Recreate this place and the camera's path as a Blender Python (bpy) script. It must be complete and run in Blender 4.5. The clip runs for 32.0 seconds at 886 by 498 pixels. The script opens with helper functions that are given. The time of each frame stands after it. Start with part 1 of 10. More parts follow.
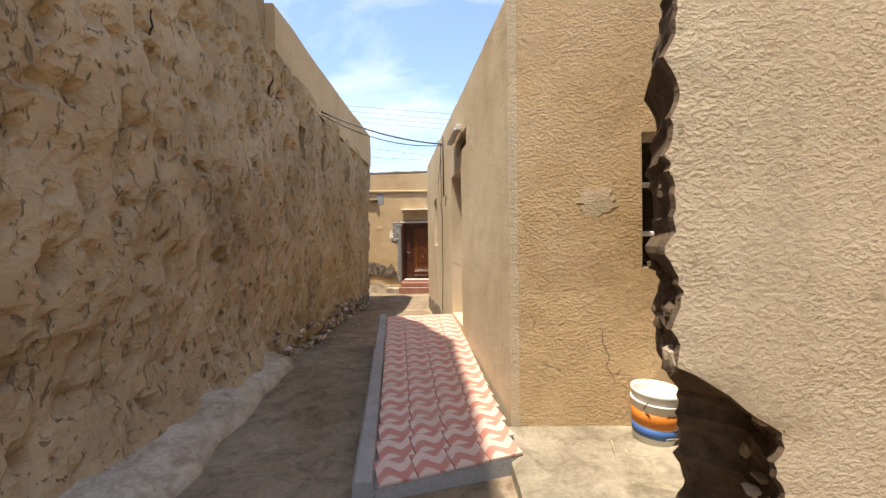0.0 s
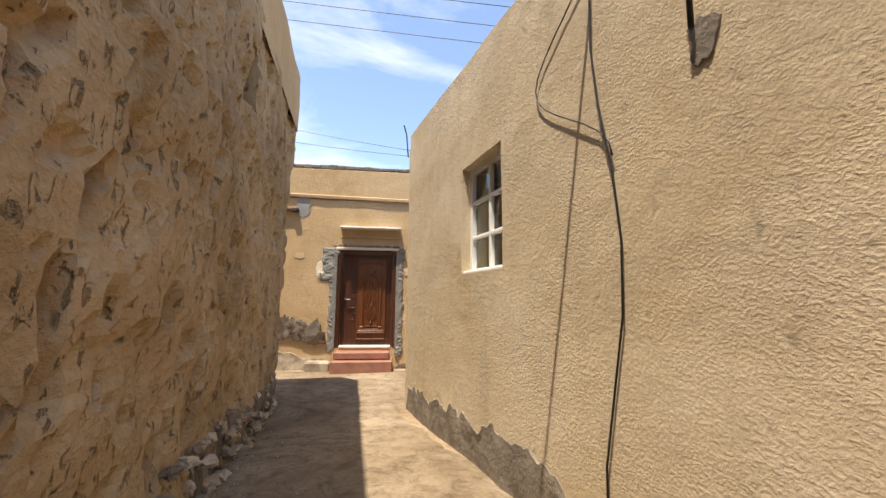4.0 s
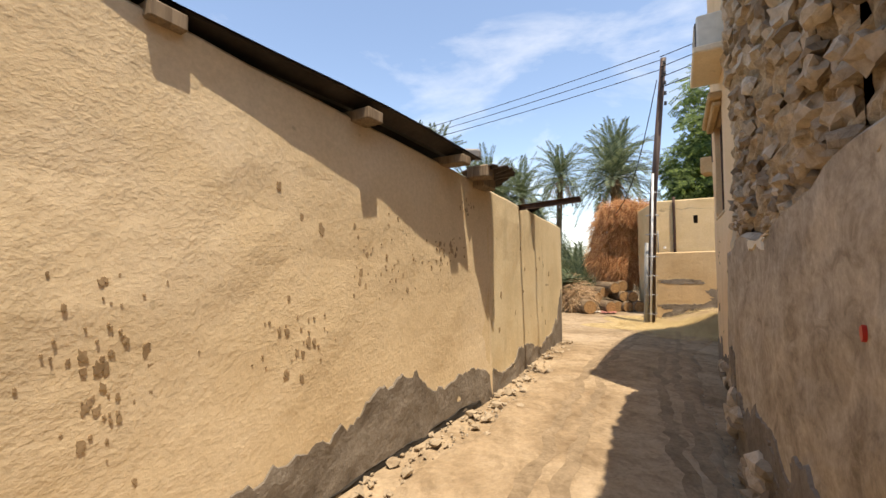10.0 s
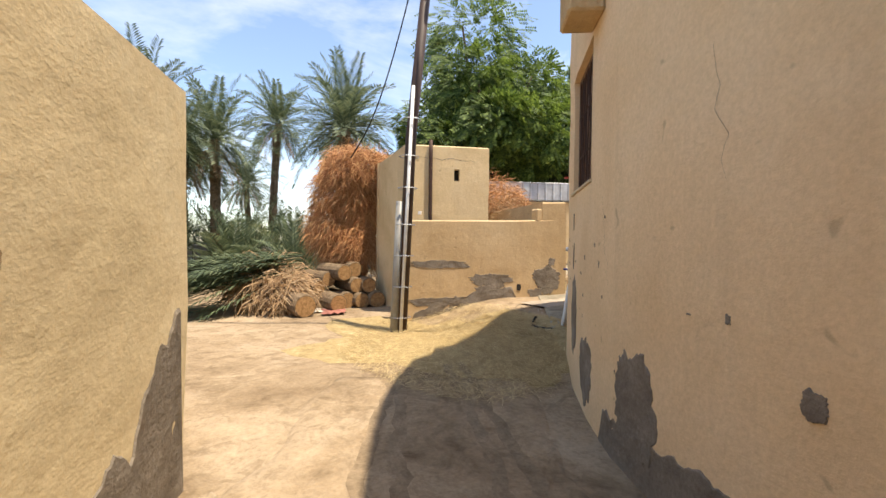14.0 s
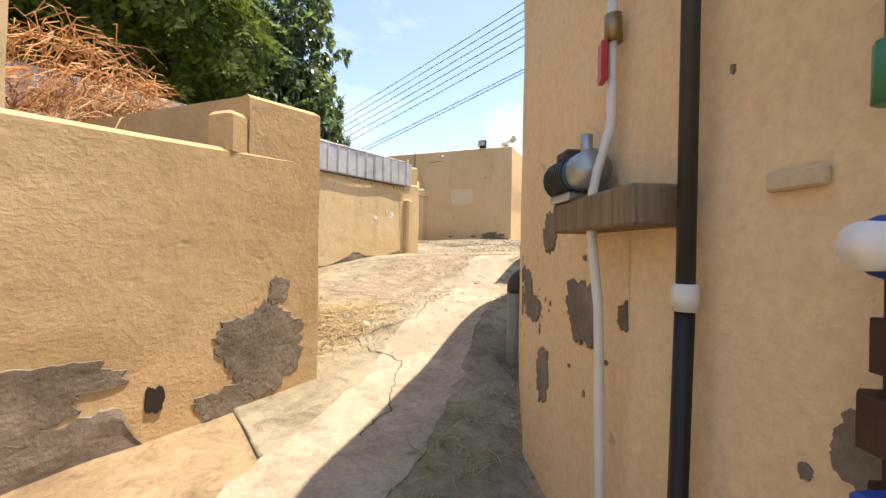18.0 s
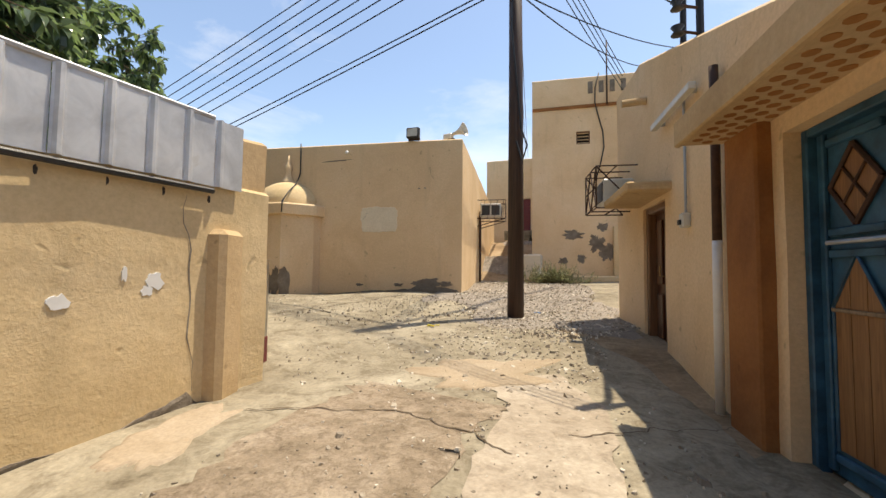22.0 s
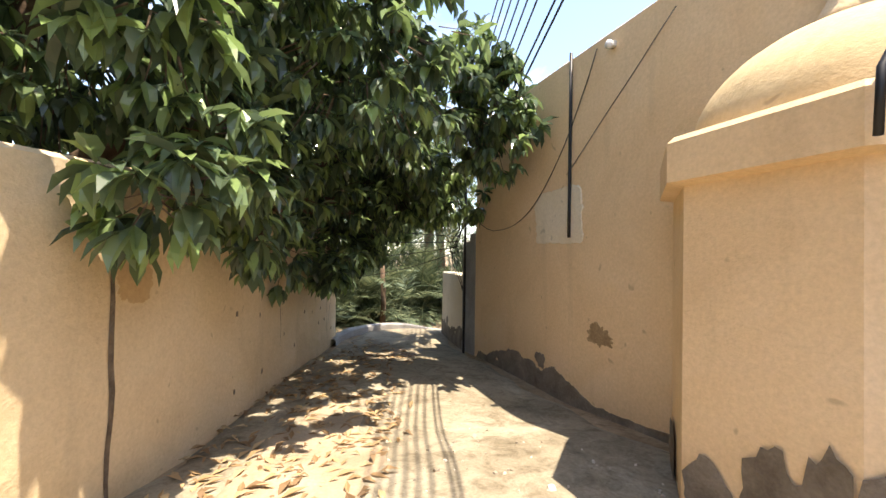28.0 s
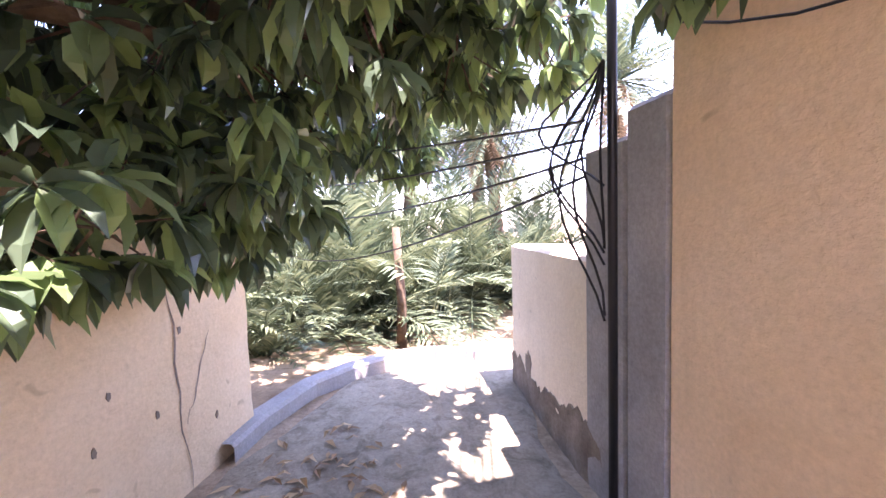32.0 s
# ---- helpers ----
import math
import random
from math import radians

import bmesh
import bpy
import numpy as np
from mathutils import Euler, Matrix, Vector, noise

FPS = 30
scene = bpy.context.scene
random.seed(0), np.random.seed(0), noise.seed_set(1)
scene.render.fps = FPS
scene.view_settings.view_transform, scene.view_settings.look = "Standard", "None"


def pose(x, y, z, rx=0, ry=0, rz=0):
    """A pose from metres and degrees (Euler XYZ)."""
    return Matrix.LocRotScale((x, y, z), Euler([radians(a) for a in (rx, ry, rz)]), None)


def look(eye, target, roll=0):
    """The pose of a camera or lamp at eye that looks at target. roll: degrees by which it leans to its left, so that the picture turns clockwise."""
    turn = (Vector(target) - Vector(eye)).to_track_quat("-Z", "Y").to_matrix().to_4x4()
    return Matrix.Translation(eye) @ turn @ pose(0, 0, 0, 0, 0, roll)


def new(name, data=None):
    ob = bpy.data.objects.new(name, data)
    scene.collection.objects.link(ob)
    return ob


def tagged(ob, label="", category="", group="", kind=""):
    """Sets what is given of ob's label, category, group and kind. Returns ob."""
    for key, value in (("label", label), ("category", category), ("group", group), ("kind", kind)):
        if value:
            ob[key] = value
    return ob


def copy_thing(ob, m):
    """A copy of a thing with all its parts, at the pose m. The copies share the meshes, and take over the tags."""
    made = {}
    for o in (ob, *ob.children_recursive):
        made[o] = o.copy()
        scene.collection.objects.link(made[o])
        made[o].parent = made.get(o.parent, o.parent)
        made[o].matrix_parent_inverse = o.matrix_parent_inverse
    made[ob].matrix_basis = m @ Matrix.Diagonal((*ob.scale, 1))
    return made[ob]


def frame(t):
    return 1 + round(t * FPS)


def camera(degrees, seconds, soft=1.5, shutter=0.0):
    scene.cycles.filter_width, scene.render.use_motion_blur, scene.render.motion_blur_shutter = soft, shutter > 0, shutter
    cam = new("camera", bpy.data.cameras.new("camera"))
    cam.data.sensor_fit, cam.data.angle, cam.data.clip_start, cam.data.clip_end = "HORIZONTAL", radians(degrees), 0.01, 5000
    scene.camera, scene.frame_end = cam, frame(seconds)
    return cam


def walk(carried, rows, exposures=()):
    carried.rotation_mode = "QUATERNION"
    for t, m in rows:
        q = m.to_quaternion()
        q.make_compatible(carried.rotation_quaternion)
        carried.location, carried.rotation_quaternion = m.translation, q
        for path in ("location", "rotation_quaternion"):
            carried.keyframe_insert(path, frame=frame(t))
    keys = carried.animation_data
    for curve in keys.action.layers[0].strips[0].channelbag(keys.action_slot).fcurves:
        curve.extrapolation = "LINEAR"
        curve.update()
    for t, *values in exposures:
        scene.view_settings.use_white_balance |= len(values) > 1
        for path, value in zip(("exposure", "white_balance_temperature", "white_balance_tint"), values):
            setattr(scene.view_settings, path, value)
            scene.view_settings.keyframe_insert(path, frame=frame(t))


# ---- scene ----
cam = camera(94.9, 32.0)
PATH = [
    (0, (0.000, 0.000, 1.643), (-0.003, 2.000, 1.613), -0.8),
    (0.5, (-0.245, 0.689, 1.594), (-0.203, 2.689, 1.590), -0.8),
    (1, (-0.398, 1.426, 1.549), (-0.296, 3.423, 1.577), -0.4),
    (1.5, (-0.634, 2.242, 1.533), (-0.463, 4.232, 1.634), -0.5),
    (2, (-0.793, 3.017, 1.507), (-0.530, 4.995, 1.645), -0.3),
    (2.5, (-0.907, 3.827, 1.458), (-0.584, 5.793, 1.626), -0.4),
    (3, (-1.110, 4.599, 1.406), (-0.728, 6.552, 1.613), 0.3),
    (3.5, (-1.295, 5.415, 1.318), (-0.878, 7.355, 1.569), 0.5),
    (5.5, (-1.606, 8.751, 1.269), (-1.039, 10.653, 1.510), 0.5),
    (6, (-1.647, 9.602, 1.275), (-1.050, 11.494, 1.529), 0.1),
    (6.5, (-1.670, 10.474, 1.313), (-1.022, 12.351, 1.553), 0.2),
    (7, (-1.645, 11.290, 1.371), (-0.939, 13.147, 1.602), 0.1),
    (7.5, (-1.463, 12.002, 1.367), (-0.691, 13.832, 1.602), 0.2),
    (8, (-1.070, 12.740, 1.341), (-0.172, 14.511, 1.577), 0.5),
    (8.5, (-0.643, 13.251, 1.350), (0.509, 14.868, 1.590), 0.7),
    (9, (-0.020, 13.854, 1.323), (1.455, 15.192, 1.512), 0.4),
    (9.5, (0.530, 14.016, 1.306), (2.221, 15.070, 1.478), 0.3),
    (10, (1.344, 14.159, 1.257), (3.214, 14.864, 1.346), -0.3),
    (10.5, (2.095, 14.296, 1.261), (4.066, 14.625, 1.346), 0.4),
    (11, (2.930, 14.335, 1.239), (4.929, 14.307, 1.244), -0.1),
    (11.5, (3.696, 14.498, 1.196), (5.651, 14.081, 1.163), 0.2),
    (12, (4.523, 14.475, 1.205), (6.469, 14.017, 1.171), 0.3),
    (12.5, (5.345, 14.470, 1.165), (7.287, 13.992, 1.151), 0.8),
    (13, (6.184, 14.352, 1.151), (8.116, 13.834, 1.140), 0.5),
    (13.5, (7.070, 14.261, 1.196), (8.991, 13.707, 1.177), 0.6),
    (15.5, (10.478, 13.176, 1.078), (12.331, 12.424, 1.115), 0.1),
    (16, (11.202, 12.916, 1.097), (12.889, 11.842, 1.130), -0.1),
    (16.5, (11.895, 12.539, 1.124), (13.348, 11.166, 1.131), 0.5),
    (17, (12.562, 12.151, 1.118), (13.738, 10.534, 1.119), 0.3),
    (17.5, (13.157, 11.625, 1.114), (14.124, 9.874, 1.115), 1.0),
    (18, (13.690, 11.132, 1.117), (14.614, 9.358, 1.121), 0.9),
    (18.5, (14.181, 10.513, 1.132), (14.976, 8.677, 1.118), 1.0),
    (19, (14.650, 9.809, 1.162), (15.331, 7.929, 1.149), 1.0),
    (19.5, (14.947, 8.983, 1.269), (15.462, 7.050, 1.278), 0.9),
    (20, (15.337, 8.273, 1.438), (15.719, 6.311, 1.488), 0.8),
    (20.5, (15.645, 7.545, 1.606), (16.030, 5.585, 1.695), 0.6),
    (21, (15.995, 6.843, 1.740), (16.529, 4.917, 1.831), 0.6),
    (21.5, (16.277, 6.053, 1.884), (16.805, 4.127, 1.980), 0.5),
    (22, (16.552, 5.326, 2.048), (17.073, 3.398, 2.151), 0.6),
    (22.5, (16.761, 4.670, 2.188), (17.280, 2.741, 2.288), 0.6),
    (23, (17.040, 3.912, 2.279), (17.555, 1.982, 2.375), 0.6),
    (23.5, (17.361, 3.255, 2.376), (17.872, 1.324, 2.473), 0.7),
    (24, (17.683, 2.563, 2.469), (18.196, 0.633, 2.568), 0.7),
    (24.5, (18.143, 1.999, 2.527), (18.959, 0.176, 2.640), 0.7),
    (25, (18.560, 1.397, 2.577), (19.628, -0.290, 2.692), 0.2),
    (25.5, (19.052, 0.929, 2.646), (20.206, -0.701, 2.770), 0.7),
    (26, (19.558, 0.528, 2.720), (20.953, -0.897, 2.875), -0.5),
    (26.5, (20.057, 0.075, 2.822), (21.701, -1.054, 2.973), 0.1),
    (28.5, (22.623, -1.182, 2.914), (24.543, -1.744, 2.938), 0.7),
    (29, (23.313, -1.399, 2.877), (25.262, -1.849, 2.907), 0.4),
    (29.5, (23.979, -1.641, 2.903), (25.931, -2.076, 2.912), 0.1),
    (30, (24.702, -1.905, 2.905), (26.651, -2.354, 2.880), 0.3),
    (30.5, (25.400, -2.086, 2.879), (27.349, -2.533, 2.830), 0.2),
    (31, (26.135, -2.337, 2.859), (28.085, -2.776, 2.777), -0.5),
    (31.5, (26.914, -2.577, 2.826), (28.866, -2.998, 2.714), -0.8),
    (32, (27.569, -2.747, 2.777), (29.519, -3.173, 2.643), -1.8),
]
EXPOSURES = [(0, 1.56, 7000, 12), (1, 1.66, 7000, 12), (3, 1.54, 7100, 12), (6, 1.64, 7100, 12), (8.3, 1.28, 7500, 13), (9, 1.06, 7500, 13), (10, 1.32, 7500, 12), (12, 1.74, 7400, 11), (13.2, 1.49, 7400, 11), (15.5, 1.46, 7200, 12), (17, 1.44, 7400, 12), (18, 1.62, 7600, 13), (19, 1.34, 7500, 12), (20, 1.18, 7500, 10), (22, 1.14, 7500, 10), (24, 1.06, 7500, 10), (26, 1.39, 7400, 12), (28.5, 2.57, 7200, 16), (29.5, 3.37, 6700, 23), (30.5, 3.62, 6000, 26), (32, 3.95, 6200, 42)]
walk(cam, [(t, look(eye, target, roll)) for t, eye, target, roll in PATH], EXPOSURES)

# ---- world and sun ----
SUN_FROM = Vector((-0.74 * 0.292, -0.67 * 0.292, 0.956))
world = bpy.data.worlds.new("sky")
scene.world = world
world.use_nodes = True
wn, wl = world.node_tree.nodes, world.node_tree.links
wn.clear()
sky = wn.new("ShaderNodeTexSky")
sky.sky_type, sky.sun_disc = "NISHITA", False
sky.sun_elevation, sky.sun_rotation = radians(73), math.atan2(-0.74, -0.67)
sky.air_density, sky.dust_density, sky.ozone_density = 1.0, 0.6, 2.2
wtc, wmap = wn.new("ShaderNodeTexCoord"), wn.new("ShaderNodeMapping")
wmap.inputs["Scale"].default_value = (1.0, 1.0, 2.6)
wnoise, wramp, wmix = wn.new("ShaderNodeTexNoise"), wn.new("ShaderNodeValToRGB"), wn.new("ShaderNodeMix")
wnoise.inputs["Scale"].default_value, wnoise.inputs["Detail"].default_value, wnoise.inputs["Roughness"].default_value = 2.1, 7, 0.6
wnoise.inputs["Distortion"].default_value = 0.5
wramp.color_ramp.elements[0].position, wramp.color_ramp.elements[1].position = 0.5, 0.78
wramp.color_ramp.elements[1].color = (0.62, 0.62, 0.62, 1)
wmix.data_type = "RGBA"
wmix.inputs[7].default_value = (5.0, 5.2, 5.5, 1)
wbg, wout = wn.new("ShaderNodeBackground"), wn.new("ShaderNodeOutputWorld")
wbg.inputs["Strength"].default_value = 0.115
wl.new(wtc.outputs["Generated"], wmap.inputs[0])
wl.new(wmap.outputs[0], wnoise.inputs["Vector"])
wl.new(wnoise.outputs[0], wramp.inputs[0])
wl.new(wramp.outputs[0], wmix.inputs[0])
wl.new(sky.outputs[0], wmix.inputs[6])
wl.new(wmix.outputs[2], wbg.inputs[0])
wl.new(wbg.outputs[0], wout.inputs[0])
sun = new("sun", bpy.data.lights.new("sun", "SUN"))
sun.data.energy, sun.data.angle, sun.data.color = 2.9, radians(0.55), (1.0, 0.94, 0.84)
sun.matrix_world = look(SUN_FROM * 40, (0, 0, 0))


# ---- materials ----
def shade(name, build, rough=0.9, metal=0.0, spec=0.3):
    m = bpy.data.materials.new(name)
    m.use_nodes = True
    n, l = m.node_tree.nodes, m.node_tree.links
    b = n["Principled BSDF"]
    b.inputs["Roughness"].default_value, b.inputs["Metallic"].default_value = rough, metal
    b.inputs["Specular IOR Level"].default_value = spec
    if build:
        build(n, l, b)
    return m


def col(c):
    return (*c, 1.0)


def where(n, l, scale=(1, 1, 1), local=False):
    if local:
        src = n.new("ShaderNodeTexCoord").outputs["Object"]
    else:
        src = n.new("ShaderNodeNewGeometry").outputs["Position"]
    mp = n.new("ShaderNodeMapping")
    mp.inputs["Scale"].default_value = scale
    l.new(src, mp.inputs[0])
    return mp.outputs[0]


def noise_tex(n, l, vec, scale, detail=4, rough=0.55, warp=0.0):
    t = n.new("ShaderNodeTexNoise")
    t.inputs["Scale"].default_value, t.inputs["Detail"].default_value = scale, detail
    t.inputs["Roughness"].default_value, t.inputs["Distortion"].default_value = rough, warp
    l.new(vec, t.inputs["Vector"])
    return t.outputs[0]


def ramp(n, l, fac, stops):
    r = n.new("ShaderNodeValToRGB")
    e = r.color_ramp.elements
    while len(e) < len(stops):
        e.new(0.5)
    for k, (pos, c) in enumerate(stops):
        e[k].position, e[k].color = pos, col(c) if len(c) == 3 else c
    l.new(fac, r.inputs[0])
    return r.outputs[0]


def mixed(n, l, fac, a, b, kind="MIX"):
    m = n.new("ShaderNodeMix")
    m.data_type, m.blend_type = "RGBA", kind
    for sock, v in ((m.inputs[0], fac), (m.inputs[6], a), (m.inputs[7], b)):
        if isinstance(v, (int, float)):
            sock.default_value = v
        elif isinstance(v, tuple):
            sock.default_value = col(v)
        else:
            l.new(v, sock)
    return m.outputs[2]


def bumped(n, l, b, height, strength, dist, prev=None):
    k = n.new("ShaderNodeBump")
    k.inputs["Strength"].default_value, k.inputs["Distance"].default_value = strength, dist
    l.new(height, k.inputs["Height"])
    if prev is not None:
        l.new(prev, k.inputs["Normal"])
    l.new(k.outputs[0], b.inputs["Normal"])
    return k.outputs[0]


GREY, BLACK = (0.5, 0.5, 0.5), (0.0, 0.0, 0.0)


def plaster(name, base, dark, light, grain=26.0, bump=0.5, dist=0.012, pits=0.0, streaks=0.35):
    def build(n, l, b):
        v = where(n, l)
        big = noise_tex(n, l, v, 0.7, 6, 0.62, 0.6)
        c = ramp(n, l, big, [(0.28, dark), (0.5, base), (0.74, light)])
        run = noise_tex(n, l, where(n, l, (3.2, 3.2, 0.45)), 1.0, 5, 0.6)
        c = mixed(n, l, ramp(n, l, run, [(0.56, (0, 0, 0)), (0.76, (streaks,) * 3)]), c, tuple(x * 0.62 for x in base))
        fine = noise_tex(n, l, v, grain, 6, 0.68)
        c = mixed(n, l, 0.55, c, ramp(n, l, fine, [(0.25, (0.62, 0.6, 0.58)), (0.75, (1, 1, 1))]), "MULTIPLY")
        # Dark spots; where pits are bumped as well, they paint the pits' shade.
        vor = n.new("ShaderNodeTexVoronoi")
        vor.inputs["Scale"].default_value = 3.1
        l.new(noise_warp(n, l, v), vor.inputs["Vector"])
        spots = ramp(n, l, vor.outputs["Distance"], [(0.05, (1, 1, 1)), (0.11, (0, 0, 0))])
        c = mixed(n, l, mixed(n, l, 1.0, spots, (0.5 + pits / 2,) * 3, "MULTIPLY"), c, tuple(x * 0.45 for x in base))
        # Gouges are bumped, and their shade is painted into the base colour.
        shaded_gouge = None
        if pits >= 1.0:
            shaded_gouge = ramp(n, l, noise_tex(n, l, where(n, l, (15, 15, 7.5)), 1.0, 4, 0.6, 0.9), [(0.34, (1, 1, 1)), (0.4, (0, 0, 0))])
            c = mixed(n, l, mixed(n, l, 1.0, shaded_gouge, (0.75,) * 3, "MULTIPLY"), c, tuple(x * 0.4 for x in base))
        l.new(c, b.inputs["Base Color"])
        k = bumped(n, l, b, noise_tex(n, l, v, 4.0, 6, 0.62), 0.4, 0.03)
        if shaded_gouge is not None:
            k = bumped(n, l, b, ramp(n, l, shaded_gouge, [(0.0, (1, 1, 1)), (1.0, (0, 0, 0))]), 0.8, 0.03, k)
        k = bumped(n, l, b, fine, bump, dist, k)
        lump = ramp(n, l, noise_tex(n, l, where(n, l, (1.0, 1.0, 1.35)), grain * 1.5, 3, 0.55, 0.2), [(0.42, (0, 0, 0)), (0.66, (1, 1, 1))])
        patchy = ramp(n, l, noise_tex(n, l, v, 1.3, 4, 0.6), [(0.4, (0.25, 0.25, 0.25)), (0.6, (1, 1, 1))])
        k = bumped(n, l, b, mixed(n, l, 1.0, lump, patchy, "MULTIPLY"), bump, dist * 0.6, k)
        if pits:
            bumped(n, l, b, ramp(n, l, vor.outputs["Distance"], [(0.04, (0, 0, 0)), (0.16, (1, 1, 1))]), pits, 0.03, k)
    return shade(name, build, 0.95, 0, 0.12)


def noise_warp(n, l, v, scale=2.3, by=0.8):
    t = n.new("ShaderNodeTexNoise")
    t.inputs["Scale"].default_value = scale
    l.new(v, t.inputs["Vector"])
    a = n.new("ShaderNodeVectorMath")
    a.operation = "MULTIPLY_ADD"
    l.new(t.outputs["Color"], a.inputs[0])
    a.inputs[1].default_value = (by, by, by)
    l.new(v, a.inputs[2])
    return a.outputs[0]


def earthy(name, stops, scale=1.2, grain=30.0, bump=0.6, dist=0.03, rough=0.95, detail=8, mottle=0.0):
    def build(n, l, b):
        v = where(n, l)
        c = ramp(n, l, noise_tex(n, l, v, scale, detail, 0.65, 0.4), stops)
        fine = noise_tex(n, l, v, grain, 7, 0.7)
        if mottle:
            mid = noise_tex(n, l, v, scale * 4.5, 9, 0.72, 0.8)
            c = mixed(n, l, mottle, c, ramp(n, l, mid, [(0.36, (0.58, 0.55, 0.52)), (0.5, (0.95, 0.95, 0.95)), (0.64, (1.12, 1.12, 1.12))]), "MULTIPLY")
        c = mixed(n, l, 0.6, c, ramp(n, l, fine, [(0.28, (0.5, 0.48, 0.46)), (0.7, (1.05, 1.05, 1.05))]), "MULTIPLY")
        l.new(c, b.inputs["Base Color"])
        k = bumped(n, l, b, noise_tex(n, l, v, grain / 6, 6, 0.6), bump, dist)
        bumped(n, l, b, fine, bump, dist / 4, k)
    return shade(name, build, rough, 0, 0.15)


def plain(name, c, rough=0.5, metal=0.0, vary=0.25, scale=9.0, bump=0.15, local=False, spec=0.4):
    def build(n, l, b):
        v = where(n, l, local=local)
        f = noise_tex(n, l, v, scale, 6, 0.62, 0.3)
        k = tuple(x * (1 - vary) for x in c)
        l.new(ramp(n, l, f, [(0.3, k), (0.7, c)]), b.inputs["Base Color"])
        bumped(n, l, b, noise_tex(n, l, v, scale * 7, 4), bump, 0.004)
    return shade(name, build, rough, metal, spec)


def wood(name, dark, light, scale=(18, 18, 1.4), rough=0.45, spec=0.4):
    def build(n, l, b):
        v = where(n, l, scale, True)
        f = noise_tex(n, l, v, 1.6, 7, 0.6, 1.0)
        l.new(ramp(n, l, f, [(0.3, dark), (0.68, light)]), b.inputs["Base Color"])
        bumped(n, l, b, f, 0.25, 0.004)
    return shade(name, build, rough, 0, spec)


def leafy(name, a, b2, c3, rough=0.4, thin=0.25):
    def build(n, l, b):
        g = n.new("ShaderNodeNewGeometry")
        l.new(ramp(n, l, g.outputs["Random Per Island"], [(0.1, a), (0.6, b2), (0.97, c3)]), b.inputs["Base Color"])
        b.inputs["Subsurface Weight"].default_value = 0.0
        tr = n.new("ShaderNodeBsdfTranslucent")
        l.new(ramp(n, l, g.outputs["Random Per Island"], [(0.1, tuple(x * 1.5 for x in a)), (0.97, tuple(x * 1.6 for x in c3))]), tr.inputs[0])
        mx = n.new("ShaderNodeMixShader")
        mx.inputs[0].default_value = thin
        l.new(b.outputs[0], mx.inputs[1])
        l.new(tr.outputs[0], mx.inputs[2])
        l.new(mx.outputs[0], n["Material Output"].inputs[0])
    return shade(name, build, rough, 0, 0.45)


def glassy(name, tint):
    def build(n, l, b):
        b.inputs["Base Color"].default_value = col(tint)
        b.inputs["Transmission Weight"].default_value = 1.0
        b.inputs["IOR"].default_value = 1.45
    return shade(name, build, 0.04, 0, 0.5)


def tile_build(n, l, b):
    v = where(n, l, (1, 1, 1), True)
    sep = n.new("ShaderNodeSeparateXYZ")
    l.new(v, sep.inputs[0])

    def op(kind, a, c=None, d=None):
        k = n.new("ShaderNodeMath")
        k.operation = kind
        for s, q in zip(k.inputs, (a, c, d)):
            if q is None:
                continue
            if isinstance(q, (int, float)):
                s.default_value = q
            else:
                l.new(q, s)
        return k.outputs[0]
    w = op("MULTIPLY", op("SINE", op("MULTIPLY", sep.outputs[0], 2 * math.pi / 0.21)), 0.045)
    s = op("SINE", op("MULTIPLY", op("ADD", sep.outputs[1], w), 2 * math.pi / 0.21))
    ed = op("ADD", op("MULTIPLY", s, 1.6), op("MULTIPLY", op("SUBTRACT", noise_tex(n, l, where(n, l), 30, 5), 0.5), 3.0))
    dirt = noise_tex(n, l, where(n, l), 3.0, 6, 0.6)
    c = ramp(n, l, op("ADD", op("MULTIPLY", ed, 0.4), 0.5), [(0.38, (0.5, 0.19, 0.14)), (0.62, (0.64, 0.47, 0.38))])
    l.new(mixed(n, l, ramp(n, l, dirt, [(0.4, (0, 0, 0)), (0.75, (0.5, 0.5, 0.5))]), c, (0.42, 0.28, 0.2)), b.inputs["Base Color"])


def stone_build(n, l, b):
    v = where(n, l)
    oi = n.new("ShaderNodeObjectInfo")
    c = ramp(n, l, oi.outputs["Random"], [(0.05, (0.3, 0.23, 0.16)), (0.5, (0.52, 0.41, 0.285)), (0.95, (0.7, 0.59, 0.45))])
    c = mixed(n, l, 0.7, c, ramp(n, l, noise_tex(n, l, v, 14, 7, 0.7), [(0.3, (0.4, 0.38, 0.36)), (0.7, (1.05, 1.05, 1.05))]), "MULTIPLY")
    l.new(c, b.inputs["Base Color"])
    bumped(n, l, b, noise_tex(n, l, v, 22, 7, 0.7), 0.8, 0.03)


def sheet_build(n, l, b):
    v = where(n, l)
    f = noise_tex(n, l, v, 4.0, 7, 0.65, 0.4)
    l.new(ramp(n, l, f, [(0.3, (0.42, 0.43, 0.44)), (0.62, (0.6, 0.61, 0.62)), (0.8, (0.5, 0.46, 0.4))]), b.inputs["Base Color"])
    l.new(ramp(n, l, f, [(0.3, (0.35,) * 3), (0.7, (0.6,) * 3)]), b.inputs["Roughness"])


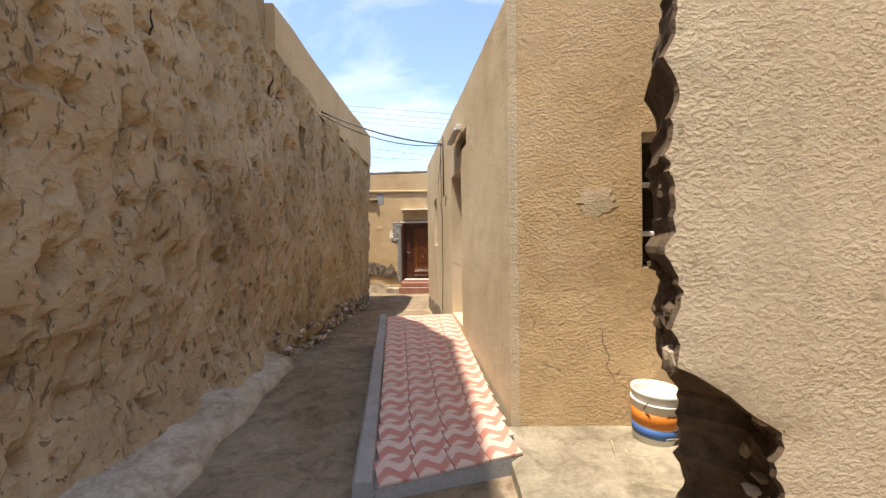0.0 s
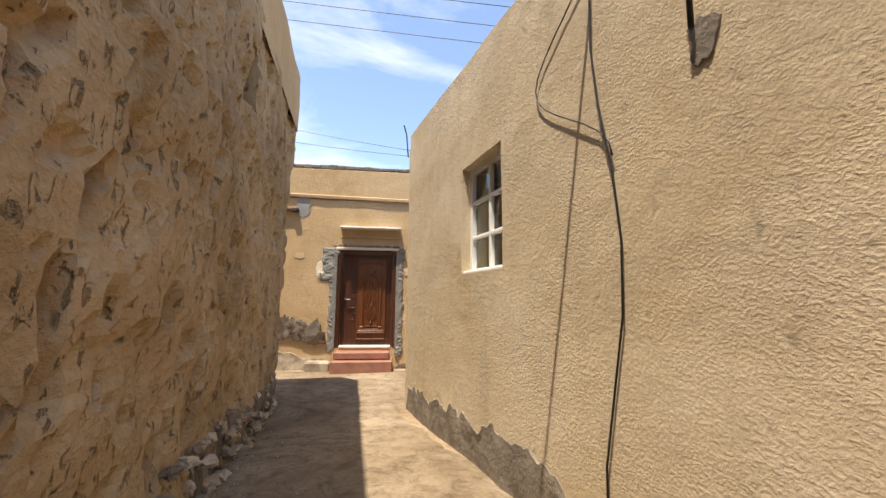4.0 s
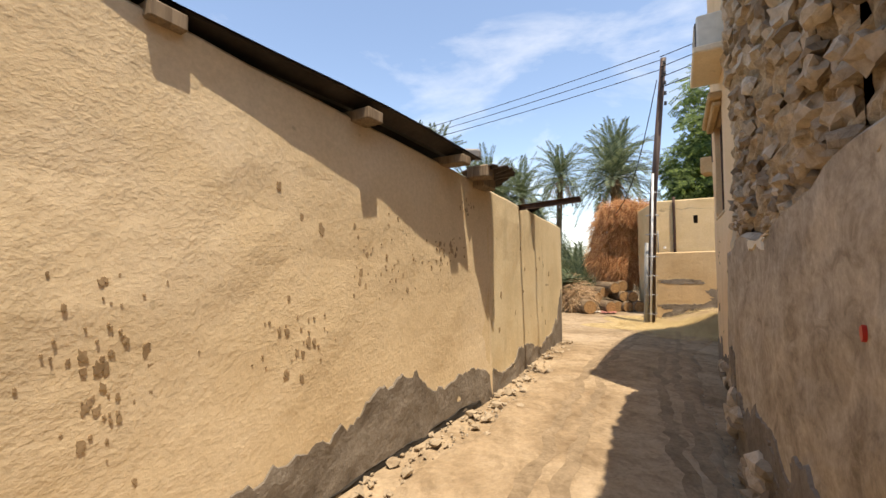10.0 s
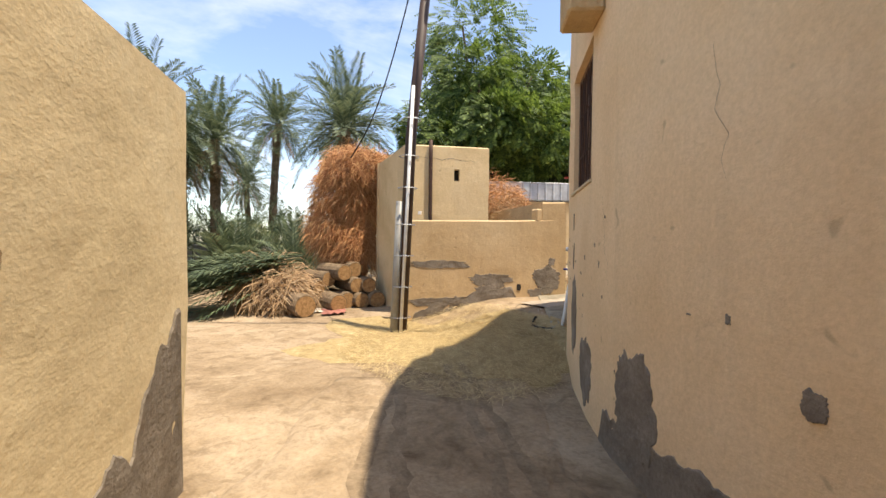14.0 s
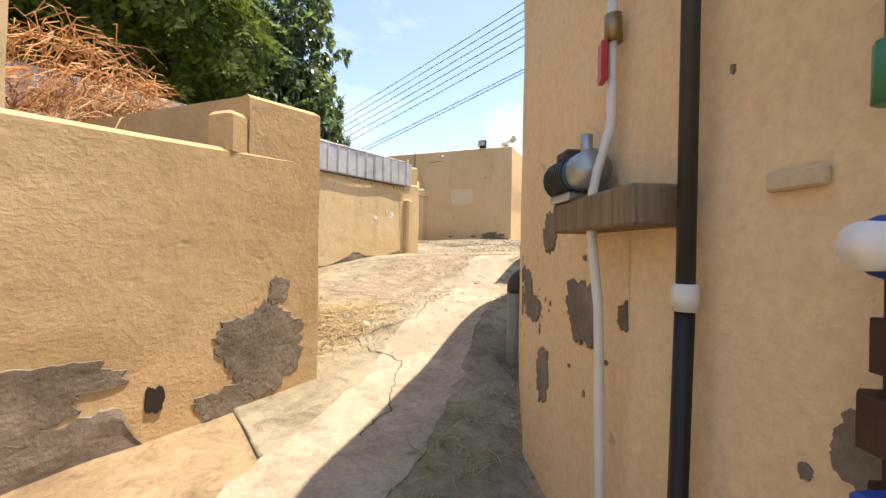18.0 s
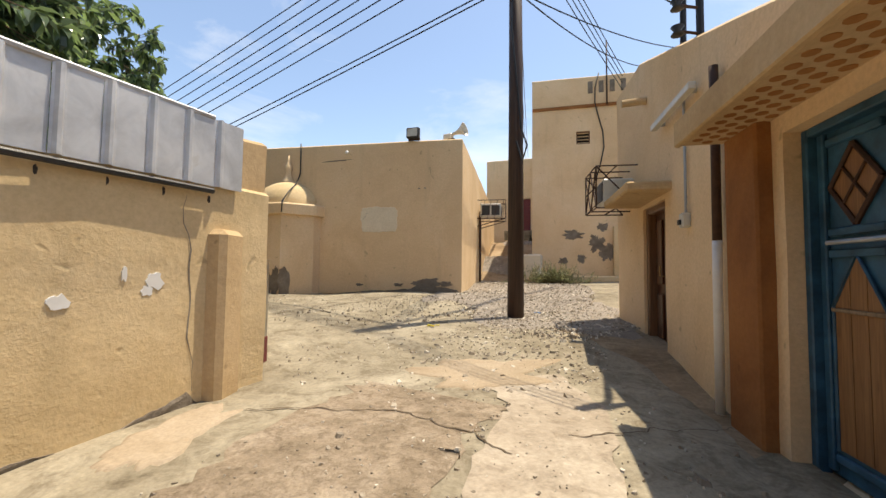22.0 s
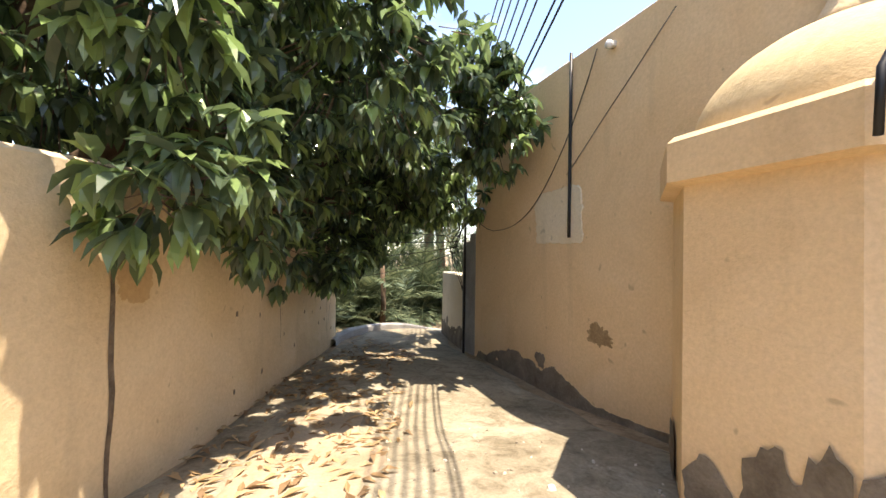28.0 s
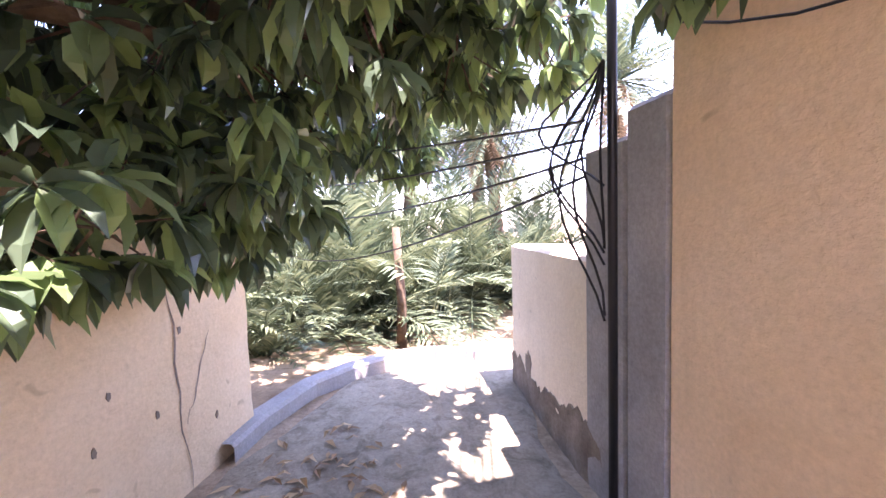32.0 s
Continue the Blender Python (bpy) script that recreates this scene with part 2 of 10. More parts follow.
M = {}
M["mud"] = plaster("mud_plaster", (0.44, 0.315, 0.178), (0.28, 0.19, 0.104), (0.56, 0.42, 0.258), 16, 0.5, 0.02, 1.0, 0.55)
M["ochre"] = plaster("ochre_render", (0.59, 0.42, 0.232), (0.49, 0.335, 0.17), (0.64, 0.48, 0.29), 26, 0.6, 0.014, 0.12)
M["gable"] = plaster("gable_roughcast", (0.58, 0.42, 0.235), (0.49, 0.345, 0.175), (0.65, 0.495, 0.31), 26, 0.5, 0.013, 0.2)
M["cream"] = plaster("cream_render", (0.6, 0.49, 0.335), (0.52, 0.405, 0.25), (0.66, 0.555, 0.41), 36, 0.4, 0.011, 0.1)
M["tan"] = plaster("tan_render", (0.57, 0.41, 0.235), (0.49, 0.34, 0.18), (0.62, 0.465, 0.285), 26, 0.24, 0.008, 0.15)
M["sand"] = plaster("sandy_render", (0.69, 0.525, 0.305), (0.58, 0.43, 0.232), (0.73, 0.578, 0.366), 30, 0.2, 0.008, 0.15)
M["pebbledash"] = plaster("pebble_dashed_render", (0.5, 0.4, 0.265), (0.42, 0.325, 0.195), (0.57, 0.475, 0.34), 30, 0.7, 0.014, 0.1)
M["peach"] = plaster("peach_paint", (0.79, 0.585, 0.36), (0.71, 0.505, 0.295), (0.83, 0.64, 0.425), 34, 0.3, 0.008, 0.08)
M["shed"] = plaster("shed_render", (0.72, 0.565, 0.36), (0.62, 0.47, 0.285), (0.76, 0.62, 0.43), 32, 0.22, 0.008, 0.0)
M["lane_render"] = plaster("damp_lane_render", (0.71, 0.575, 0.36), (0.6, 0.48, 0.29), (0.76, 0.64, 0.425), 34, 0.16, 0.006, 0.0, 0.5)
M["fresh_cement"] = earthy("fresh_grey_mortar", [(0.3, (0.2, 0.195, 0.175)), (0.7, (0.34, 0.33, 0.3))], 5.0, 40, 0.8, 0.02)
M["track"] = earthy("tyre_track", [(0.3, (0.2, 0.145, 0.09)), (0.7, (0.34, 0.255, 0.165))], 3.0, 40, 0.5, 0.01, mottle=0.6)
M["soot_black"] = earthy("black_soot", [(0.3, (0.035, 0.03, 0.027)), (0.7, (0.12, 0.095, 0.075))], 20.0, 60, 0.6, 0.006)
M["dust"] = earthy("lane_dust", [(0.28, (0.3, 0.225, 0.145)), (0.5, (0.39, 0.31, 0.215)), (0.72, (0.47, 0.385, 0.285))], 1.6, 40, 0.6, 0.015)
M["fissure"] = earthy("crack_dirt", [(0.3, (0.07, 0.052, 0.036)), (0.7, (0.19, 0.145, 0.1))], 9.0, 40, 0.8, 0.02)
M["pale"] = plaster("pale_patch", (0.80, 0.70, 0.53), (0.73, 0.62, 0.45), (0.83, 0.75, 0.6), 30, 0.35, 0.008)
M["white"] = plain("white_paint", (0.78, 0.77, 0.74), 0.55, 0, 0.12, 5)
M["cement"] = earthy("bare_cement", [(0.3, (0.15, 0.122, 0.094)), (0.55, (0.245, 0.207, 0.165)), (0.75, (0.34, 0.295, 0.24))], 3.0, 36, 0.8, 0.03)
M["grey"] = earthy("grey_concrete", [(0.3, (0.26, 0.25, 0.24)), (0.7, (0.4, 0.385, 0.36))], 2.5, 40, 0.4, 0.012)
M["alley"] = earthy("alley_concrete", [(0.25, (0.165, 0.118, 0.072)), (0.5, (0.275, 0.21, 0.138)), (0.74, (0.4, 0.32, 0.225))], 1.1, 30, 0.6, 0.02, mottle=0.9)
M["concrete"] = earthy("lane_concrete", [(0.25, (0.19, 0.158, 0.108)), (0.5, (0.315, 0.273, 0.197)), (0.74, (0.45, 0.402, 0.305))], 0.9, 34, 0.7, 0.022, mottle=0.95)
M["grit"] = earthy("lane_grit", [(0.28, (0.2, 0.155, 0.105)), (0.5, (0.31, 0.245, 0.175)), (0.74, (0.44, 0.365, 0.275))], 2.4, 46, 1.0, 0.03, mottle=0.9)
M["dirt"] = earthy("packed_dirt", [(0.26, (0.2, 0.137, 0.08)), (0.48, (0.345, 0.255, 0.16)), (0.72, (0.48, 0.375, 0.255))], 0.8, 24, 0.8, 0.035, mottle=0.75)
M["straw_bed"] = earthy("trodden_straw", [(0.3, (0.3, 0.22, 0.105)), (0.55, (0.44, 0.33, 0.165)), (0.75, (0.53, 0.415, 0.225))], 5.0, 60, 1.0, 0.025, mottle=0.7)
M["gravel"] = earthy("gravel_bed", [(0.3, (0.2, 0.17, 0.14)), (0.7, (0.38, 0.335, 0.28))], 4.0, 55, 1.0, 0.03)
M["stone"] = shade("rubble_stone", stone_build, 0.95, 0, 0.15)
M["pebble"] = leafy("pebbles", (0.19, 0.155, 0.115), (0.37, 0.315, 0.24), (0.6, 0.54, 0.45), 0.9, 0.0)
M["yellow_string"] = plain("yellow_plastic_string", (0.62, 0.5, 0.05), 0.6)
M["blue_scrap"] = plain("blue_plastic_scrap", (0.05, 0.2, 0.5), 0.5)
# Crumbling mud, darkened in colour for the shade of the ruin's cavity.
M["core"] = earthy("crumbling_core_shade", [(0.3, (0.065, 0.046, 0.032)), (0.7, (0.2, 0.14, 0.092))], 6.0, 30, 1.0, 0.04)
M["core_mud"] = earthy("crumbling_mud", [(0.3, (0.09, 0.068, 0.048)), (0.5, (0.17, 0.13, 0.094)), (0.75, (0.27, 0.215, 0.16))], 8.0, 30, 1.0, 0.04)
M["rubble_mud"] = earthy("rubble_mud", [(0.3, (0.26, 0.185, 0.105)), (0.5, (0.52, 0.39, 0.24)), (0.72, (0.7, 0.56, 0.39))], 7.0, 34, 1.0, 0.04, mottle=0.8)
M["old_cement"] = earthy("old_cement_coat", [(0.28, (0.26, 0.205, 0.145)), (0.5, (0.47, 0.39, 0.29)), (0.74, (0.62, 0.54, 0.42))], 1.6, 30, 0.8, 0.02, mottle=0.8)
M["tile"] = shade("wavy_tile", tile_build, 0.5, 0, 0.4)
M["sheet"] = shade("grey_sheet_metal", sheet_build, 0.45, 0.35, 0.5)
M["rust_sheet"] = earthy("rusted_sheet", [(0.3, (0.035, 0.03, 0.027)), (0.6, (0.075, 0.06, 0.05)), (0.8, (0.14, 0.09, 0.06))], 2.0, 20, 0.2, 0.004, 0.6)
M["door_wood"] = wood("carved_wood", (0.042, 0.014, 0.007), (0.1, 0.036, 0.017), (22, 22, 1.6), 0.35)
M["varnish"] = wood("varnished_panel", (0.085, 0.026, 0.01), (0.2, 0.068, 0.022), (20, 20, 1.4), 0.32)
M["brown_wood"] = wood("brown_wood", (0.10, 0.047, 0.022), (0.2, 0.1, 0.05))
M["panel_wood"] = wood("panel_wood", (0.16, 0.075, 0.028), (0.3, 0.15, 0.06), (26, 26, 1.5), 0.5)
M["old_wood"] = wood("weathered_wood", (0.14, 0.1, 0.065), (0.28, 0.21, 0.14), rough=0.85, spec=0.2)
M["pole"] = wood("tarred_pole", (0.028, 0.016, 0.011), (0.075, 0.04, 0.026), (30, 30, 1.0), 0.6)
M["blue"] = plain("blue_paint", (0.035, 0.125, 0.215), 0.45, 0, 0.65, 7)
M["bright_blue"] = plain("bright_blue_paint", (0.016, 0.12, 0.3), 0.4, 0, 0.35, 4)
M["dark_pane"] = plain("dark_window_pane", (0.02, 0.028, 0.032), 0.08, 0, 0.5, 3, 0.02)
M["teal"] = plain("teal_plastic", (0.018, 0.13, 0.2), 0.35, 0, 0.3, 5)
M["orange_brown"] = plaster("orange_brown_paint", (0.34, 0.15, 0.055), (0.22, 0.09, 0.035), (0.43, 0.22, 0.09), 30, 0.3, 0.006)
M["black"] = plain("black_rubber", (0.014, 0.013, 0.013), 0.5, 0, 0.3)
M["iron"] = plain("rusted_iron", (0.085, 0.045, 0.03), 0.7, 0.3, 0.45, 14)
M["steel"] = plain("galvanised_steel", (0.42, 0.44, 0.46), 0.4, 0.8, 0.25)
M["brushed"] = plain("brushed_sheet_steel", (0.62, 0.6, 0.56), 0.28, 1.0, 0.2, 6)
M["chrome"] = plain("satin_chrome", (0.7, 0.7, 0.7), 0.22, 1.0, 0.1)
M["pvc"] = plain("white_pvc", (0.7, 0.69, 0.66), 0.4, 0, 0.14)
M["grey_pvc"] = plain("grey_pvc", (0.27, 0.26, 0.235), 0.45, 0, 0.22)
M["green_pvc"] = plain("green_pvc", (0.03, 0.22, 0.11), 0.4, 0, 0.25)
M["valve_blue"] = plain("blue_valve", (0.02, 0.06, 0.3), 0.35, 0, 0.2)
M["red"] = plain("red_plastic", (0.5, 0.03, 0.02), 0.4, 0, 0.2)
M["maroon"] = plain("maroon_paint", (0.16, 0.03, 0.03), 0.6, 0, 0.3)
M["brass"] = plain("dull_brass", (0.35, 0.26, 0.14), 0.4, 0.8, 0.3)
M["red_step"] = plain("red_step_tile", (0.37, 0.17, 0.115), 0.55, 0, 0.4, 4)
M["curtain"] = plain("green_curtain", (0.01, 0.13, 0.035), 0.85, 0, 0.4, 4)
# Near-black colour stands in for shade inside openings, gaps and cracks.
M["shade_black"] = plain("painted_shade_black", (0.03, 0.025, 0.02), 0.95)
M["ac_white"] = plain("aged_white_enamel", (0.62, 0.6, 0.53), 0.4, 0, 0.2)
M["dark_grille"] = plain("dark_grille", (0.05, 0.05, 0.05), 0.5, 0.2)
M["glass"] = glassy("window_glass", (0.75, 0.82, 0.8))
M["lamp_glass"] = glassy("lamp_glass", (0.9, 0.92, 0.95))
M["paper"] = plain("faded_paper", (0.6, 0.55, 0.46), 0.8, 0, 0.2)
M["orange_lbl"] = plain("orange_print", (0.6, 0.2, 0.03), 0.5, 0, 0.2)
M["blue_lbl"] = plain("blue_print", (0.05, 0.14, 0.4), 0.5, 0, 0.2)
M["cloth"] = plain("faded_red_cloth", (0.38, 0.15, 0.11), 0.9, 0, 0.45)
M["palm_leaf"] = leafy("date_frond", (0.06, 0.085, 0.045), (0.1, 0.135, 0.07), (0.19, 0.22, 0.115), 0.58, 0.2)
M["stain"] = earthy("brown_stain", [(0.3, (0.27, 0.185, 0.105)), (0.7, (0.47, 0.34, 0.2))], 9.0, 40, 0.5, 0.01)
M["dry_leaf"] = leafy("dry_frond", (0.2, 0.12, 0.06), (0.36, 0.23, 0.12), (0.46, 0.33, 0.19), 0.8, 0.15)
M["russet"] = leafy("russet_thatch", (0.24, 0.1, 0.04), (0.44, 0.21, 0.085), (0.6, 0.36, 0.17), 0.85, 0.2)
M["mango"] = leafy("mango_leaf", (0.06, 0.088, 0.055), (0.105, 0.148, 0.085), (0.24, 0.34, 0.12), 0.2, 0.3)
M["pale_concrete"] = earthy("pale_concrete", [(0.28, (0.33, 0.27, 0.2)), (0.5, (0.41, 0.345, 0.265)), (0.74, (0.5, 0.435, 0.345))], 1.3, 34, 0.45, 0.014, mottle=0.6)
M["fine_leaf"] = leafy("fine_leaf", (0.034, 0.062, 0.01), (0.068, 0.115, 0.016), (0.16, 0.22, 0.04), 0.75, 0.3)
M["shrub"] = leafy("dusty_shrub", (0.12, 0.14, 0.06), (0.22, 0.24, 0.1), (0.34, 0.33, 0.16), 0.7, 0.2)
M["straw"] = leafy("straw", (0.38, 0.27, 0.12), (0.55, 0.42, 0.2), (0.68, 0.55, 0.31), 0.7, 0.15)
M["litter"] = leafy("fallen_leaf", (0.19, 0.115, 0.055), (0.33, 0.213, 0.103), (0.48, 0.35, 0.19), 0.75, 0.15)
M["bark"] = earthy("bark", [(0.3, (0.07, 0.045, 0.03)), (0.7, (0.19, 0.135, 0.09))], 6.0, 22, 1.0, 0.03)
M["palm_bark"] = earthy("palm_bark", [(0.3, (0.11, 0.075, 0.045)), (0.7, (0.28, 0.2, 0.125))], 7.0, 18, 1.0, 0.04)
M["log_end"] = earthy("cut_log", [(0.3, (0.22, 0.12, 0.05)), (0.7, (0.5, 0.3, 0.14))], 14.0, 40, 0.5, 0.01)


# ---- mesh helpers ----
class Geo:
    """Collects vertices and faces for one mesh."""

    def __init__(self):
        self.v, self.f = [], []

    def add(self, vs, fs):
        k = len(self.v)
        self.v += [tuple(p) for p in vs]
        self.f += [tuple(k + i for i in q) for q in fs]
        return self

    def box(self, c, s, rz=0.0, bev=0.008, m=None):
        """A box with chamfered edges: centre, full sizes."""
        hx, hy, hz = s[0] / 2, s[1] / 2, s[2] / 2
        e = min(bev, hx * 0.45, hy * 0.45, hz * 0.45)
        mat = m if m is not None else pose(*c, 0, 0, rz)
        if e <= 0.0005:
            vs = [mat @ Vector((x, y, z)) for x in (-hx, hx) for y in (-hy, hy) for z in (-hz, hz)]
            return self.add(vs, [(0, 1, 3, 2), (4, 6, 7, 5), (0, 4, 5, 1), (2, 3, 7, 6), (0, 2, 6, 4), (1, 5, 7, 3)])
        bm = bmesh.new()
        pts = []
        for x in (-1, 1):
            for y in (-1, 1):
                for z in (-1, 1):
                    pts += [(x * (hx - e), y * (hy - e), z * hz), (x * (hx - e), y * hy, z * (hz - e)), (x * hx, y * (hy - e), z * (hz - e))]
        for p in pts:
            bm.verts.new(p)
        bmesh.ops.convex_hull(bm, input=bm.verts[:])
        bm.verts.index_update()
        vs = [mat @ v.co for v in bm.verts]
        fs = [[v.index for v in f.verts] for f in bm.faces]
        bm.free()
        return self.add(vs, fs)

    def tube(self, pts, r, n=8, cap=True):
        """A tube along points; r one radius or one a point."""
        pts = [Vector(p) for p in pts]
        rs = r if isinstance(r, (list, tuple)) else [r] * len(pts)
        vs, fs = [], []
        for i, p in enumerate(pts):
            d = (pts[min(i + 1, len(pts) - 1)] - pts[max(i - 1, 0)]).normalized()
            a = d.orthogonal().normalized() if i == 0 else (a - d * a.dot(d)).normalized()
            b = d.cross(a)
            for k in range(n):
                w = 2 * math.pi * k / n
                vs.append(p + (a * math.cos(w) + b * math.sin(w)) * rs[i])
        for i in range(len(pts) - 1):
            for k in range(n):
                fs.append((i * n + k, i * n + (k + 1) % n, (i + 1) * n + (k + 1) % n, (i + 1) * n + k))
        if cap:
            fs += [tuple(range(n))[::-1], tuple((len(pts) - 1) * n + k for k in range(n))]
        return self.add(vs, fs)

    def lathe(self, prof, c=(0, 0, 0), n=20, arc=None, m=None):
        """A turned shape: rows of radius and height."""
        mat = m if m is not None else pose(*c)
        vs, fs = [], []
        for r, z in prof:
            for k in range(n):
                w = 2 * math.pi * k / n
                vs.append(mat @ Vector((r * math.cos(w), r * math.sin(w), z)))
        for i in range(len(prof) - 1):
            for k in range(n):
                fs.append((i * n + k, i * n + (k + 1) % n, (i + 1) * n + (k + 1) % n, (i + 1) * n + k))
        fs += [tuple(range(n))[::-1], tuple((len(prof) - 1) * n + k for k in range(n))]
        return self.add(vs, fs)

    def ring(self, w, h, t, d, z=0.0):
        """An upright frame, one piece: width, height, bar width, depth; its foot at z."""
        o = [(-w / 2, z), (w / 2, z), (w / 2, z + h), (-w / 2, z + h)]
        i = [(-w / 2 + t, z + t), (w / 2 - t, z + t), (w / 2 - t, z + h - t), (-w / 2 + t, z + h - t)]
        vs = [(x, y, q) for y in (-d / 2, d / 2) for x, q in o + i]
        fs = []
        for k in range(4):
            m = (k + 1) % 4
            fs += [(k, m, 4 + m, 4 + k), (8 + m, 8 + k, 12 + k, 12 + m), (m, k, 8 + k, 8 + m), (4 + k, 4 + m, 12 + m, 12 + k)]
        return self.add(vs, fs)

    def blob(self, c, s, seed=0, rough=0.18, lev=2):
        """A rough stone."""
        bm = bmesh.new()
        bmesh.ops.create_icosphere(bm, subdivisions=lev, radius=1)
        o = Vector((seed * 3.7, seed * 1.3, -seed * 2.1))
        vs = []
        for v in bm.verts:
            k = 1 + rough * noise.noise(v.co * 1.4 + o) * 2
            vs.append((c[0] + v.co.x * s[0] * k, c[1] + v.co.y * s[1] * k, c[2] + v.co.z * s[2] * k))
        fs = [[v.index for v in f.verts] for f in bm.faces]
        bm.free()
        return self.add(vs, fs)

    def grid(self, rows):
        """A sheet through rows of points of one length."""
        w = len(rows[0])
        fs = [(i * w + k, i * w + k + 1, (i + 1) * w + k + 1, (i + 1) * w + k) for i in range(len(rows) - 1) for k in range(w - 1)]
        return self.add([p for r in rows for p in r], fs)


def link(name, geo, mat, smooth=False):
    me = bpy.data.meshes.new(name)
    me.from_pydata(geo.v, [], geo.f)
    me.materials.append(mat if not isinstance(mat, str) else M[mat])
    if smooth:
        me.shade_smooth()
    me.update()
    return new(name, me)


def part(name, geo, mat, parent, label="", smooth=False):
    ob = link(name, geo, mat, smooth)
    ob.parent = parent
    return tagged(ob, label)


def thing(name, label, category, m=None, group="", kind=""):
    ob = new(name)
    ob.empty_display_size = 0.2
    if m is not None:
        ob.matrix_world = m
    return tagged(ob, label, category, group, kind)


def solo(name, geo, mat, label, category, m=None, group="", kind="", smooth=False):
    ob = link(name, geo, mat, smooth)
    if m is not None:
        ob.matrix_world = m
    return tagged(ob, label, category, group, kind)


# ---- lie of the land: spot heights along the lane ----
STATIONS = [(0, 0, 0.08), (-0.9, 4, 0.02), (-1.6, 9, -0.2), (-1.1, 13, -0.36), (0.6, 14.6, -0.27), (3.2, 14.6, -0.22), (2.4, 20, 0.02),
            (5, 28, 0.4), (8, 13.6, -0.32), (12, 13.2, -0.44), (15.3, 13.4, -0.58), (20, 15, -0.58), (28, 20, -0.5), (14.9, 9.6, 0.02), (16.3, 6, 0.42),
            (17.2, 2.5, 0.98), (17.1, -1.2, 1.25), (19, -3.6, 1.5), (17.7, -8, 1.62), (18.3, -12, 2.6), (18.4, -17, 3.6), (23, -2.2, 1.38), (27.5, -2.4, 1.08),
            (31, -3.2, 0.88), (36, -5.6, 0.35), (46, -6, -0.6), (30, 8, 0.0)]
STN = np.array(STATIONS)


def ground_z(x, y):
    w = 1.0 / (((STN[:, 0] - x) ** 2 + (STN[:, 1] - y) ** 2) + 1.2) ** 2.2
    return float((w * STN[:, 2]).sum() / w.sum())


def ground_all(xs, ys):
    w = 1.0 / (((STN[:, 0][:, None] - xs) ** 2 + (STN[:, 1][:, None] - ys) ** 2) + 1.2) ** 2.2
    return (w * STN[:, 2][:, None]).sum(0) / w.sum(0)


def ragged(x, y, amp, scale, seed=0.0):
    return amp * noise.noise(Vector((x * scale, y * scale, seed)))


